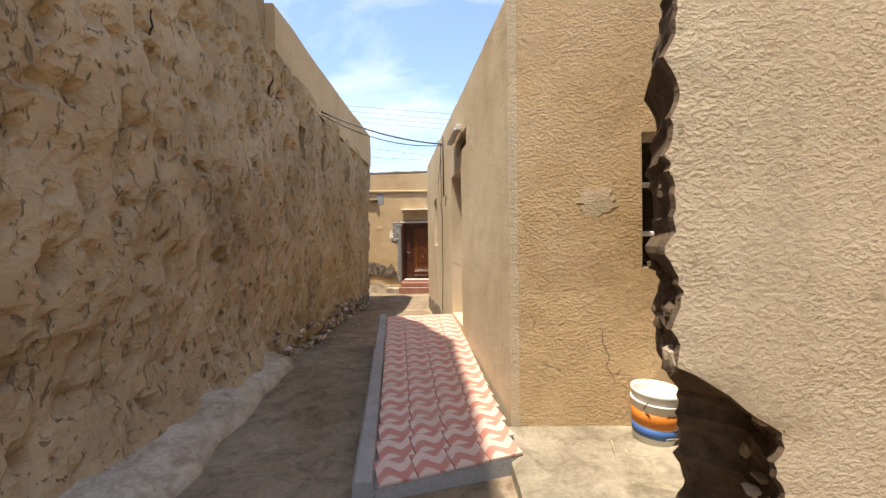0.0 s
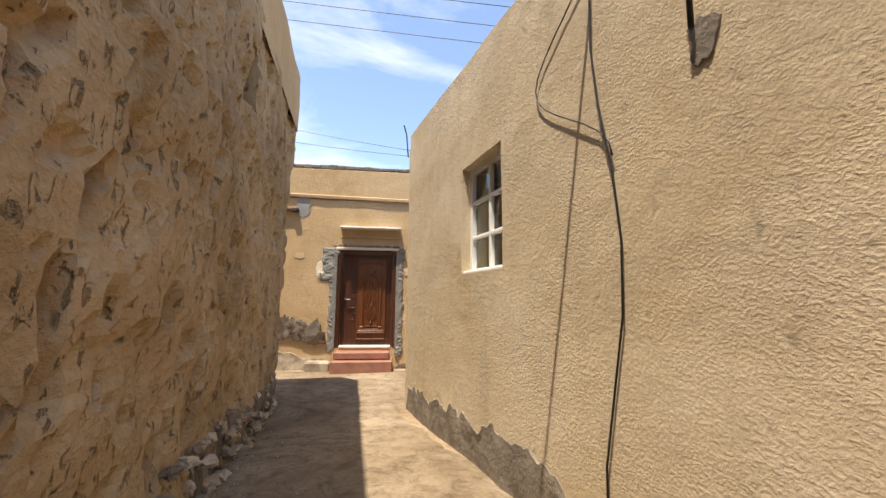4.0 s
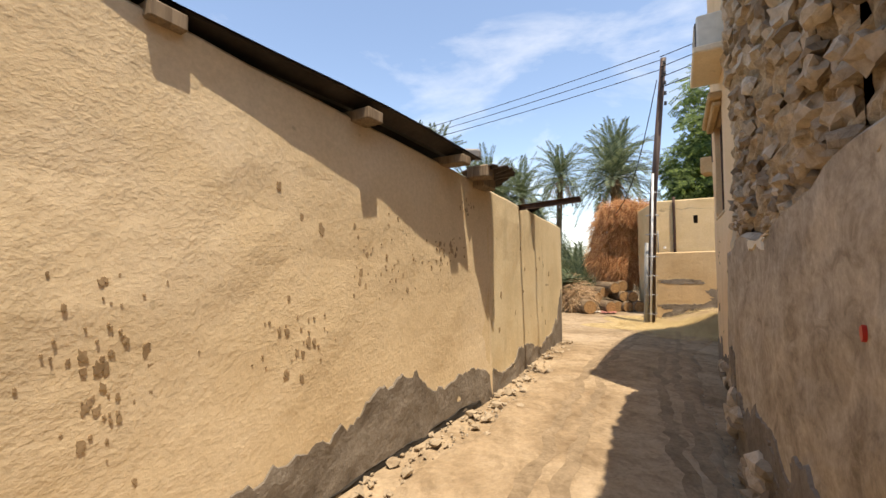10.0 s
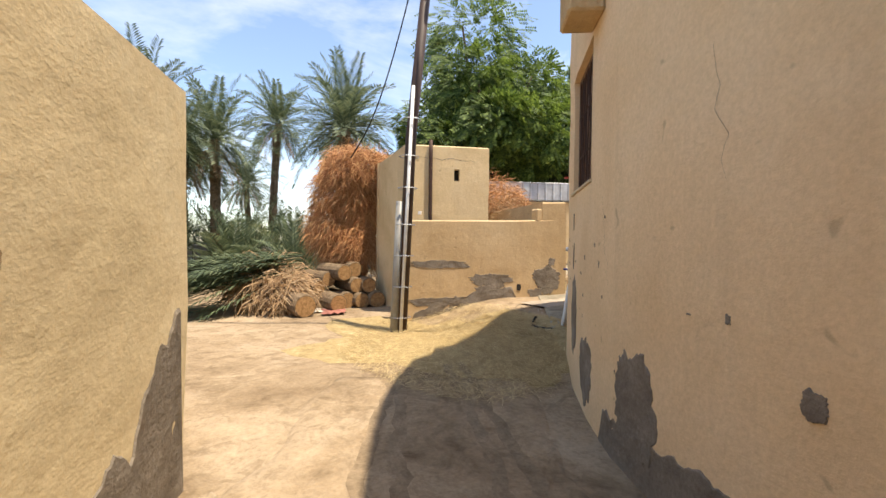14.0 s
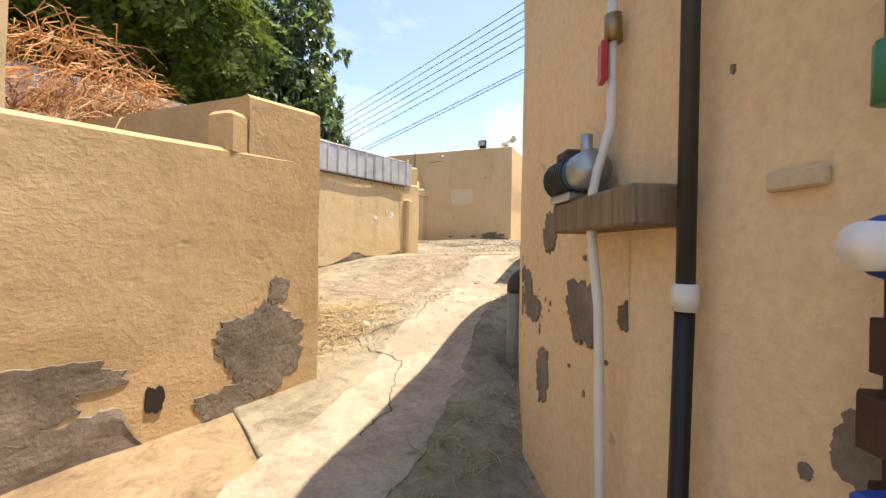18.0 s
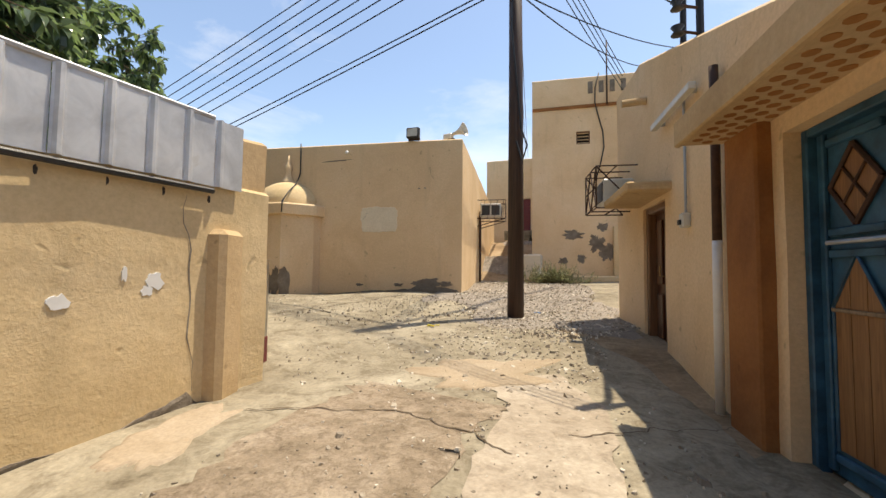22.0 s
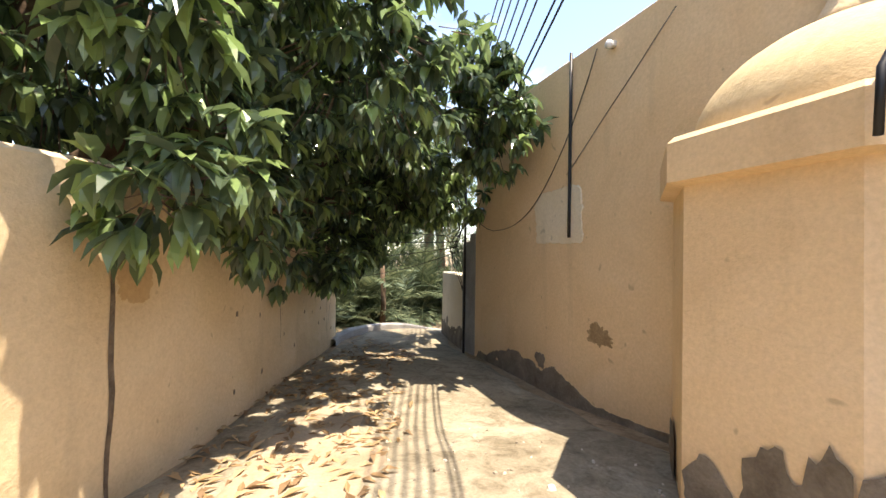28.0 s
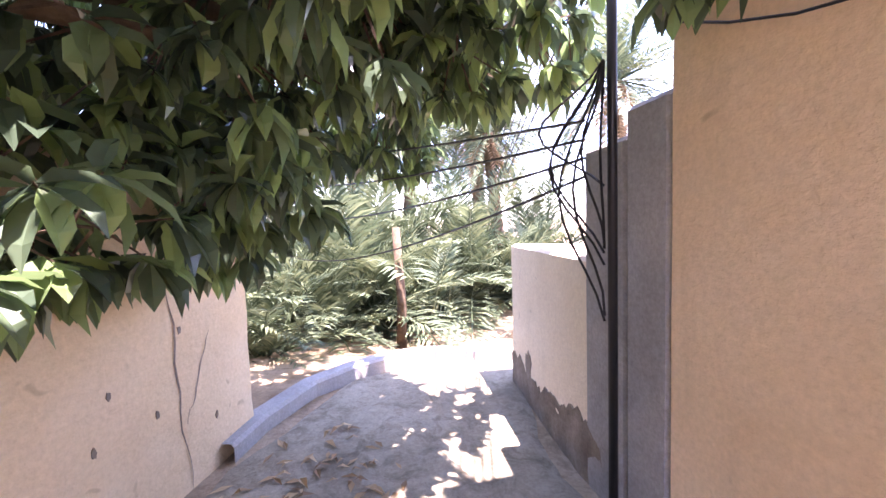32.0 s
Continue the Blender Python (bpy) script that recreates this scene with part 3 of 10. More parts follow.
# ---- walls ----
class Wall:
    """A wall along plan points; its face lies to the right of the way along them, the thickness to the left."""

    def __init__(self, pts, tops, thick=0.3, bottom=-1.4, amp=0.012, rough=1.3, cell=0.28, batter=0.0, ragged_top=0.0, seed=0, relief=None):
        self.p = [Vector((*q, 0)) for q in pts]
        self.tops = tops if isinstance(tops, (list, tuple)) else [tops] * len(pts)
        self.thick, self.bottom, self.amp, self.rough, self.cell = thick, bottom, amp, rough, cell
        self.batter, self.ragged_top, self.seed, self.relief = batter, ragged_top, seed, relief
        self.s = [0.0]
        for a, b in zip(self.p, self.p[1:]):
            self.s.append(self.s[-1] + (b - a).length)
        self.len = self.s[-1]
        d = [(b - a).normalized() for a, b in zip(self.p, self.p[1:])]
        seg = [Vector((q.y, -q.x, 0)) for q in d]
        self.seg = seg
        self.n = []
        for i in range(len(self.p)):
            a, b = seg[max(i - 1, 0)], seg[min(i, len(seg) - 1)]
            m = (a + b)
            self.n.append(m / max(0.4, m.dot(b)))

    def _at(self, s):
        i = 0
        while i < len(self.s) - 2 and s > self.s[i + 1]:
            i += 1
        k = min(1.0, max(0.0, (s - self.s[i]) / (self.s[i + 1] - self.s[i])))
        return i, k

    def top(self, s):
        i, k = self._at(s)
        t = self.tops[i] * (1 - k) + self.tops[i + 1] * k
        return t + ragged(s, 0, self.ragged_top, 1.6, self.seed + 5)

    def pt(self, s, z, off=0.0):
        """A point of the face, off metres out of it."""
        i, k = self._at(s)
        base = self.p[i].lerp(self.p[i + 1], k)
        nn = self.n[i].lerp(self.n[i + 1], k) if 0 < k < 1 and (self.n[i] - self.seg[i]).length + (self.n[i + 1] - self.seg[i]).length > 1e-6 else (self.n[i] if k == 0 else self.n[i + 1] if k == 1 else self.seg[i])
        nn = nn if k in (0.0, 1.0) else self.seg[i]
        q = Vector((base.x * self.rough, base.y * self.rough, z * self.rough + self.seed))
        w = self.amp * (noise.noise(q) + 0.45 * noise.noise(q * 3.1)) - self.batter * z
        if self.relief:
            w += self.relief(s, z)
        return Vector((base.x, base.y, z)) + nn * (w + off)

    def normal(self, s):
        return self.seg[self._at(s)[0]]

    def angle(self, s):
        """Degrees by which a thing made along x, facing -y, turns to lie on this wall."""
        q = self.seg[self._at(s)[0]]
        return math.degrees(math.atan2(-q.x, q.y)) + 180

    def mount(self, s, z, off=0.0):
        q = self.pt(s, z, off)
        return pose(q.x, q.y, q.z, 0, 0, self.angle(s))

    def build(self, holes=()):
        """holes: s0, s1, z0, z1 of openings that go through."""
        ss = set(self.s)
        for a, b, _, _ in holes:
            ss |= {a, b}
        cols = sorted(ss)
        full = []
        for a, b in zip(cols, cols[1:]):
            k = max(1, round((b - a) / self.cell))
            full += [a + (b - a) * i / k for i in range(k)]
        cols = full + [cols[-1]]
        zs = {self.bottom}
        for _, _, a, b in holes:
            zs |= {a, b}
        low = max(zs) if holes else self.bottom
        lev = sorted(zs)
        rows = []
        for a, b in zip(lev, lev[1:]):
            k = max(1, round((b - a) / self.cell))
            rows += [a + (b - a) * i / k for i in range(k)]
        rows.append(lev[-1])
        up = max(2, round((max(self.tops) - low) / self.cell))
        g = Geo()
        nr = len(rows) + up
        front, back = [], []
        for s in cols:
            t = self.top(s)
            zz = rows + [low + (t - 0.03 - low) * (i + 1) / up for i in range(up)]
            front.append([self.pt(s, z) for z in zz] + [self.pt(s, t, -0.035)])
            i, k = self._at(s)
            nb = self.n[i] if k == 0 else self.n[i + 1] if k == 1 else self.seg[i]
            bp = self.p[i].lerp(self.p[i + 1], k) - nb * self.thick
            back.append([Vector((bp.x, bp.y, z)) for z in zz] + [Vector((bp.x, bp.y, t))])
        w = nr + 1
        for c in front:
            g.v += [tuple(q) for q in c]
        nf = len(g.v)
        for c in back:
            g.v += [tuple(q) for q in c]

        def open_at(i, j):
            if i < 0 or i >= len(cols) - 1 or j < 0 or j >= nr:
                return None
            s = (cols[i] + cols[i + 1]) / 2
            if j >= len(rows) - 1:
                return False
            z = (rows[j] + rows[j + 1]) / 2
            return any(a < s < b and c < z < d for a, b, c, d in holes)
        for i in range(len(cols) - 1):
            for j in range(nr):
                a, b, c, d = i * w + j, (i + 1) * w + j, (i + 1) * w + j + 1, i * w + j + 1
                if open_at(i, j):
                    for (di, dj), (e0, e1) in (((-1, 0), (d, a)), ((1, 0), (b, c)), ((0, -1), (a, b)), ((0, 1), (c, d))):
                        if open_at(i + di, j + dj) is False:
                            g.f.append((e1, e0, nf + e0, nf + e1))
                else:
                    g.f.append((a, b, c, d))
                    g.f.append((nf + b, nf + a, nf + d, nf + c))
            a, b = i * w + nr, (i + 1) * w + nr
            g.f.append((a, b, nf + b, nf + a))
        for i, flip in ((0, False), (len(cols) - 1, True)):
            for j in range(nr):
                q = (i * w + j, i * w + j + 1, nf + i * w + j + 1, nf + i * w + j)
                g.f.append(q[::-1] if flip else q)
        return g

    def patch(self, s, z, wd, ht, seed=0, off=0.006, base=False, n=84, depth=0.012, spread=0.42, square=0.35):
        """A ragged patch of its own edge, on the face. base: it rises from the ground instead of lying round its middle."""
        g = Geo()
        rim = []
        for k in range(n):
            a = 2 * math.pi * k / n
            r = 1 + spread * (noise.noise(Vector((math.cos(a) * 1.6, math.sin(a) * 1.6, seed * 3.3))) + 0.7 * noise.noise(Vector((math.cos(a) * 4.5, math.sin(a) * 4.5, seed * 7.7))) + 0.42 * noise.noise(Vector((math.cos(a) * 10, math.sin(a) * 10, seed))) + 0.25 * noise.noise(Vector((math.cos(a) * 25, math.sin(a) * 25, seed))))
            sq = 1.0 / max(abs(math.cos(a)), abs(math.sin(a))) ** square
            rim.append((math.cos(a) * wd / 2 * r * sq, math.sin(a) * ht / 2 * r * sq))
        for ring in (0.0, 0.35, 0.68, 0.94, 1.0):
            for u, v in rim:
                ss = min(self.len - 0.005, max(0.005, s + u * ring))
                o = -0.01 if ring == 1.0 else off + depth * 0.4 * noise.noise(Vector((u * ring * 6, v * ring * 6, seed)))
                g.v.append(tuple(self.pt(ss, min(z + v * ring, self.top(ss) - 0.04), o)))
        for q in range(4):
            for k in range(n):
                g.f.append((q * n + k, q * n + (k + 1) % n, (q + 1) * n + (k + 1) % n, (q + 1) * n + k))
        return g

    def skirt(self, s0, s1, h, seed=0, off=0.008, step=0.03, depth=0.4):
        """Bare render along the foot of the wall with a ragged upper edge; h a height or a function of s."""
        g = Geo()
        k = max(2, int((s1 - s0) / step))
        cols = []
        for i in range(k + 1):
            s = s0 + (s1 - s0) * i / k
            p = self.pt(s, 0)
            gz = ground_z(p.x, p.y)
            hh = h(s) if callable(h) else h
            e = min(1.0, i / 3, (k - i) / 3)
            hh = max(0.02, hh * e * (1 + 0.6 * noise.noise(Vector((s * 0.9, seed, 0))) + 0.34 * noise.noise(Vector((s * 2.7, seed, 4))) + 0.17 * noise.noise(Vector((s * 8, seed, 9))) + 0.1 * noise.noise(Vector((s * 21, seed, 2)))))
            c = [self.pt(s, gz - depth, off)]
            for q in (0.0, 0.4, 0.75, 0.96):
                c.append(self.pt(s, gz + hh * q, off + 0.012 * noise.noise(Vector((s * 5, q * 6, seed)))))
            c.append(self.pt(s, gz + hh, -0.01))
            cols.append(c)
        for i in range(k + 1):
            g.v += [tuple(q) for q in cols[i]]
        for i in range(k):
            for j in range(5):
                g.f.append((i * 6 + j, (i + 1) * 6 + j, (i + 1) * 6 + j + 1, i * 6 + j + 1))
        return g

    def crack(self, s, z, run, drop, seed=0, width=0.012):
        """A thin dark crack that wanders along the face."""
        g = Geo()
        k = 14
        for i in range(k + 1):
            q = i / k
            ss = s + run * q + 0.07 * noise.noise(Vector((q * 5, seed, 1)))
            zz = z - drop * q + 0.05 * noise.noise(Vector((q * 6, seed, 7)))
            w = width * (0.25 + math.sin(math.pi * min(0.97, q + 0.03))) * (0.7 + 0.6 * abs(noise.noise(Vector((q * 9, seed, 3)))))
            ss = min(self.len - 0.03, max(0.03, ss))
            if abs(drop) > abs(run):
                g.v += [tuple(self.pt(ss - w / 2, zz, 0.005)), tuple(self.pt(ss + w / 2, zz, 0.005))]
            else:
                g.v += [tuple(self.pt(ss, zz - w / 2, 0.005)), tuple(self.pt(ss, zz + w / 2, 0.005))]
        for i in range(k):
            g.f.append((2 * i, 2 * i + 1, 2 * i + 3, 2 * i + 2))
        return g


def flat_roof(pts, z, thick=0.18):
    g = Geo()
    n = len(pts)
    g.v = [(x, y, z) for x, y in pts] + [(x, y, z - thick) for x, y in pts]
    g.f = [tuple(range(n)), tuple(range(2 * n - 1, n - 1, -1))] + [(k, (k + 1) % n + 0, n + (k + 1) % n, n + k) for k in range(n)]
    return g


WM = {}


def near(wall, x, y):
    """The length along a wall nearest to a plan point."""
    best = (1e9, 0)
    for i, (a, b) in enumerate(zip(wall.p, wall.p[1:])):
        d = b - a
        k = min(1.0, max(0.0, (Vector((x, y, 0)) - a).dot(d) / d.length_squared))
        best = min(best, ((a + d * k - Vector((x, y, 0))).length, wall.s[i] + k * d.length))
    return best[1]


def building(name, label, category, x, y, kind=""):
    ob = thing(name, label, category, pose(x, y, ground_z(x, y)), kind=kind)
    WM[ob] = pose(x, y, ground_z(x, y))
    return ob


def wpart(name, geo, mat, parent, label="", m=None, smooth=False):
    """A part whose mesh is given in the world, or in the pose m."""
    ob = link(name, geo, mat, smooth)
    ob.parent = parent
    ob.matrix_parent_inverse = WM[parent].inverted()
    ob.matrix_basis = m if m is not None else Matrix()
    WM[ob] = ob.matrix_basis.copy()
    return tagged(ob, label)


# ---- ground ----
def ground_sheet():
    n = 150
    lin = np.linspace(-1, 1, n)
    ax = np.sign(lin) * (np.abs(lin) * 26 + np.abs(lin) ** 5 * 900)
    gx, gy = np.meshgrid(ax + 13, ax + 6)
    xs, ys = gx.ravel(), gy.ravel()
    zs = ground_all(xs, ys)
    for i in range(len(zs)):
        if abs(xs[i] - 13) < 40 and abs(ys[i] - 6) < 40:
            zs[i] += ragged(xs[i], ys[i], 0.025, 0.9) + ragged(xs[i], ys[i], 0.012, 3.3)
    g = Geo()
    g.grid([[(xs[r * n + k], ys[r * n + k], zs[r * n + k]) for k in range(n)] for r in range(n)])
    tagged(link("ground", g, "dirt", True), "dusty packed earth with small stones and tyre marks", "ground", kind="structure")


ground_sheet()


def lane(pts, off, seed, step=0.2, across=9):
    """A strip on the ground: rows of left and right edge points."""
    rows = []
    for (ax, ay, bx, by), (cx, cy, dx, dy) in zip(pts, pts[1:]):
        k = max(1, int(math.hypot((ax + bx - cx - dx) / 2, (ay + by - cy - dy) / 2) / step))
        for i in range(k + 1):
            q = i / k
            l = Vector((ax + (cx - ax) * q, ay + (cy - ay) * q, 0))
            r = Vector((bx + (dx - bx) * q, by + (dy - by) * q, 0))
            d = (r - l).normalized()
            l += d * (ragged(l.x, l.y, 0.16, 1.1, seed) + ragged(l.x, l.y, 0.07, 4.0, seed))
            r += d * (ragged(r.x, r.y, 0.16, 1.1, seed + 3) + ragged(r.x, r.y, 0.07, 4.0, seed + 3))
            row = []
            for j in range(across + 1):
                p = l.lerp(r, j / across)
                e = -0.05 if j in (0, across) else off
                row.append((p.x, p.y, ground_z(p.x, p.y) + e + ragged(p.x, p.y, 0.008, 1.5, seed)))
            if not rows or i:
                rows.append(row)
    for k in (0, -1):
        lip = [(x, y, z - 0.14) for x, y, z in rows[k]]
        rows.insert(0 if k == 0 else len(rows), lip)
    return Geo().grid(rows)


def pad(cx, cy, rx, ry, rz, off, seed, n=52, spread=0.45):
    """A ragged patch lying on the ground."""
    g = Geo()
    rims = []
    for k in range(n):
        a = 2 * math.pi * k / n
        u = Vector((math.cos(a), math.sin(a), 0))
        r = 1 + spread * (noise.noise(u * 1.4 + Vector((0, 0, seed))) + 0.6 * noise.noise(u * 4 + Vector((0, 0, seed * 2))))
        rims.append(Matrix.Rotation(radians(rz), 3, "Z") @ Vector((u.x * rx * r, u.y * ry * r, 0)))
    rings = 9
    for q in range(rings + 1):
        for u in rims:
            x, y = cx + u.x * q / rings, cy + u.y * q / rings
            g.v.append((x, y, ground_z(x, y) + (-0.04 if q == rings else off)))
    for q in range(rings):
        for k in range(n):
            g.f.append((q * n + k, q * n + (k + 1) % n, (q + 1) * n + (k + 1) % n, (q + 1) * n + k))
    return g


E_ALLEY = lane([(-2.6, -4, 1.8, -4), (-2.6, 3, 1.2, 3), (-2.7, 9, 0.1, 9), (-2.8, 12.6, -0.4, 12.6), (-3.2, 14.2, 1.2, 14.0), (-3.2, 15.9, 0.5, 15.2)], 0.035, 1)
tagged(link("pavement_alley", E_ALLEY, "alley", True), "worn concrete floor of a narrow alley", "pavement", kind="structure")
tagged(link("road_lane", lane([(13.2, 10.8, 16.1, 9.4), (14.2, 8.8, 18.4, 8.4), (14.6, 7.0, 20.3, 6.6), (15.0, 4.6, 19.95, 4.2), (15.2, 2.2, 19.6, 2.4), (15.3, 0.6, 20.6, 1.6), (17.6, -2.2, 25.5, -0.2), (18.9, -3.8, 26, -1.0)], 0.03, 2, 0.22, 12), "concrete", True), "cracked concrete lane with dusty stains", "road", kind="structure")
tagged(link("road_court", lane([(19.0, -3.9, 21.5, 1.65), (22, -4.0, 23.5, 0.95), (25, -4.1, 25.6, 0.25), (28, -4.2, 28.4, -0.6), (30.4, -4.3, 31.2, -1.75), (31.9, -4.6, 32.5, -2.5), (32.4, -6.2, 33.3, -4.2), (32.6, -9.0, 34.4, -7.4)], 0.045, 3, 0.25, 12), "concrete", True), "dusty concrete lane beside a long wall", "road", kind="structure")
tagged(link("straw_bed", pad(14.4, 12.2, 2.9, 1.7, 28, 0.028, 4), "straw_bed", True), "golden straw trodden over the ground", "straw", kind="stuff")
tagged(link("court_pad", pad(14.3, -6.0, 2.6, 3.0, 0, 0.03, 19), "concrete", True), "worn concrete before the two-storey house", "pavement", kind="structure")
tagged(link("gravel_bed", pad(17.2, -5.2, 1.9, 4.6, -4, 0.035, 9), "gravel", True), "grey gravel and rubble between two buildings", "gravel", kind="stuff")


tagged(link("gravel_bed", pad(18.0, -11.2, 1.5, 4.6, 0, 0.036, 19), "gravel", True), "grey gravel rising between the two buildings", "gravel", kind="stuff")
tagged(link("gravel_bed", pad(16.4, -2.2, 1.3, 2.3, 0, 0.037, 29), "gravel", True), "grey gravel washed against the house", "gravel", kind="stuff")


def ground_strip(pts, width, off, seed, step=0.06, wild=1.0):
    """A thin wandering strip along the ground: a crack, a joint or a trench repair."""
    g = Geo()
    way = [Vector((*q, 0)) for q in pts]
    rows = []
    for a, b in zip(way, way[1:]):
        k = max(2, int((b - a).length / step))
        d = (b - a).normalized()
        nrm = Vector((-d.y, d.x, 0))
        for i in range(k):
            p = a.lerp(b, i / k)
            p = p + nrm * (0.09 * noise.noise(Vector((p.x * 2.3, p.y * 2.3, seed))) + 0.04 * noise.noise(Vector((p.x * 7, p.y * 7, seed))) + 0.03 * noise.noise(Vector((p.x * 17, p.y * 17, seed))))
            w = width * (1 - wild * 0.45 + wild * (0.9 * abs(noise.noise(Vector((p.x * 3, p.y * 3, seed + 5)))) + 0.5 * noise.noise(Vector((p.x * 12, p.y * 12, seed)))))
            rows.append([(q.x, q.y, ground_z(q.x, q.y) + off + ragged(q.x, q.y, 0.008, 1.5, 2)) for q in (p - nrm * w / 2, p, p + nrm * w / 2)])
    return g.grid(rows)


for k, (pts, w) in enumerate([([(18.75, 2.75), (17.76, 2.48), (17.04, 2.7), (16.75, 2.95)], 0.035), ([(18.3, 6.3), (17.4, 6.48), (16.85, 6.49), (16.33, 6.31), (15.65, 6.44)], 0.04), ([(16.45, 2.6), (15.9, 2.3), (15.35, 2.15)], 0.03), ([(22.4, -0.82), (21.9, -1.1), (20.27, -0.83), (19.17, -1.27), (18.3, -1.26)], 0.03),
                              ([(16.4, 8.2), (15.9, 7.4), (16.3, 6.5)], 0.03), ([(15.1, 9.3), (15.6, 8.2), (16.6, 8.0)], 0.025), ([(19.6, -2.4), (20.6, -1.6), (20.4, -0.9)], 0.025), ([(15.0, 5.3), (15.7, 5.1), (16.4, 5.4)], 0.025)]):
    tagged(link("lane_crack", ground_strip(pts, w * 0.5, 0.04 if k not in (3, 6) else 0.052, k, 0.03), "fissure"), "dark crack in the concrete lane", "crack", kind="structure")
tagged(link("trench_repair", ground_strip([(14.9, 10.2), (15.3, 8.8), (15.65, 7.4), (16.1, 5.4), (16.45, 4.2), (16.62, 3.2), (16.5, 2.2), (16.9, 1.2)], 0.8, 0.037, 11, 0.12, 0.22), "pale_concrete", True), "pale strip of newer concrete along the lane", "pavement", kind="structure")
tagged(link("grit_strip", ground_strip([(16.9, 8.3), (17.45, 6.4), (17.7, 4.4), (17.75, 2.9), (17.5, 1.9)], 1.5, 0.034, 21, 0.1, 0.4), "grit", True), "brown grit worn into the middle of the lane", "grit", kind="stuff")
for k, (x, y, rx, ry, rz) in enumerate([(18.9, 3.2, 0.25, 0.6, 8), (17.2, 1.3, 0.75, 0.5, 20), (25.2, -1.0, 1.6, 0.6, -17)]):
    tagged(link("dirt_patch", pad(x, y, rx, ry, rz, 0.042 if k < 2 else 0.054, k + 30, spread=0.6), "dust", True), "thin patch of dirt and grit on the concrete", "dirt", kind="stuff")


tagged(link("dirt_lane", lane([(1.0, 15.9, 1.3, 13.6), (2.5, 15.75, 2.7, 13.7), (5, 15.25, 5, 13.2), (8, 15.0, 8, 12.8), (10.7, 14.75, 10.4, 12.3), (13, 14.0, 12.2, 11.6)], 0.036, 2, 0.14, 16), "dirt", True), "packed sandy earth of the lane", "ground", kind="structure")
for k, off_ in enumerate((0.0, 0.22, 0.95, 1.15)):
    tagged(link("tyre_track", ground_strip([(2.0, 14.75 - off_), (5.0, 14.55 - off_), (8.0, 14.3 - off_), (11.0, 13.75 - off_), (13.2, 13.1 - off_ * 0.7)], 0.13, 0.0395 + 0.0006 * k, 70 + k, 0.12, 0.5), "track", True), "darker tyre track pressed into the dirt", "track", kind="stuff")

# ---- west alley: old mud-brick house ----
mud = building("mud_house", "old mud-plastered house with pitted brown walls and slit vents", "house", -2.4, 6)
def weathered(s, z):
    """Upright gullies and pockets worn into old mud plaster."""
    a = noise.noise(Vector((s * 2.6, z * 1.1, 4.0)))
    b = noise.noise(Vector((s * 6.5, z * 3.6, 9.0)))
    c = noise.noise(Vector((s * 13, z * 9, 2.0)))
    foot = 0.3 * max(0.0, 1 - (z - 0.05) / 0.9) ** 2 * min(1.0, max(0.0, (11.5 - s) / 0.8))
    lay = noise.noise(Vector((s * 1.5, z * 1.7, 21.0))) + 0.35 * noise.noise(Vector((s * 5.2, z * 4.4, 5.0)))
    foot -= 0.028 * min(1.0, max(0.0, (lay - 0.02) / 0.07)) + 0.022 * min(1.0, max(0.0, (lay - 0.33) / 0.06))
    return foot - 0.1 * max(0.0, a - 0.12) - 0.24 * max(0.0, b - 0.22) - 0.26 * max(0.0, noise.noise(Vector((s * 4.2, z * 4.8, 15.0))) - 0.42) - 0.22 * max(0.0, noise.noise(Vector((s * 9.5, z * 5.2, 33.0))) - 0.3) + 0.012 * c


MUD = Wall([(-2.26, -6), (-2.3, 0), (-2.37, 5.9), (-2.44, 10.3), (-2.47, 13.55), (-2.75, 13.95), (-7.5, 14.2)], [4.45, 4.4, 4.4, 4.35, 4.35, 4.35, 4.35], 0.55, amp=0.05, rough=1.1, cell=0.052, batter=-0.012, ragged_top=0.05, seed=2, relief=weathered)
slits = [(7.0, 3.1, 3.68), (8.3, 3.12, 3.68), (10.45, 3.2, 3.83), (12.45, 3.3, 3.95)]
holes = [(near(MUD, -2.4, y) - 0.15, near(MUD, -2.4, y) + 0.15, a, b) for y, a, b in slits]
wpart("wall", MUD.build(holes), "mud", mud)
# Sheets coloured near-black give the slits the shade of a deep opening.
for a_, b_, z0_, z1_ in holes:
    wpart("slit_back", Geo().box((0, 0, 0), (b_ - a_ + 0.06, 0.02, z1_ - z0_ + 0.06), bev=0), "shade_black", mud, "near-black sheet painting the shade inside a slit vent", MUD.mount((a_ + b_) / 2, (z0_ + z1_) / 2, -0.16))
PARA = Wall([(-2.4, 5.95), (-2.42, 10.3), (-2.38, 13.5), (-2.72, 13.9), (-7.5, 14.1)], [5.16, 5.2, 5.24, 5.24, 5.15], 0.3, bottom=4.2, amp=0.02, seed=8)
wpart("parapet", PARA.build(), "tan", mud, "smoother pale parapet on top of the wall")
# Most of this height is out of view, sized to cast the ramp's shadow.
HIGH = Wall([(-2.42, -6), (-2.46, 0.4), (-2.47, 3.0), (-2.48, 4.6), (-2.5, 5.95)], [13.2, 13.2, 12.4, 10.0, 7.6], 0.4, bottom=4.2, amp=0.05, rough=1.1, batter=0.012, seed=2)
wpart("upper_wall", HIGH.build(), "mud", mud)
wpart("roof", flat_roof([(-7.6, -6), (-2.7, -6), (-2.8, 13.6), (-7.6, 14)], 4.5), "mud", mud)
wpart("back_wall", Wall([(-7.5, 14.2), (-7.5, -6), (-2.3, -6)], [5.2, 11.8, 11.8], 0.4, seed=4).build(), "mud", mud)
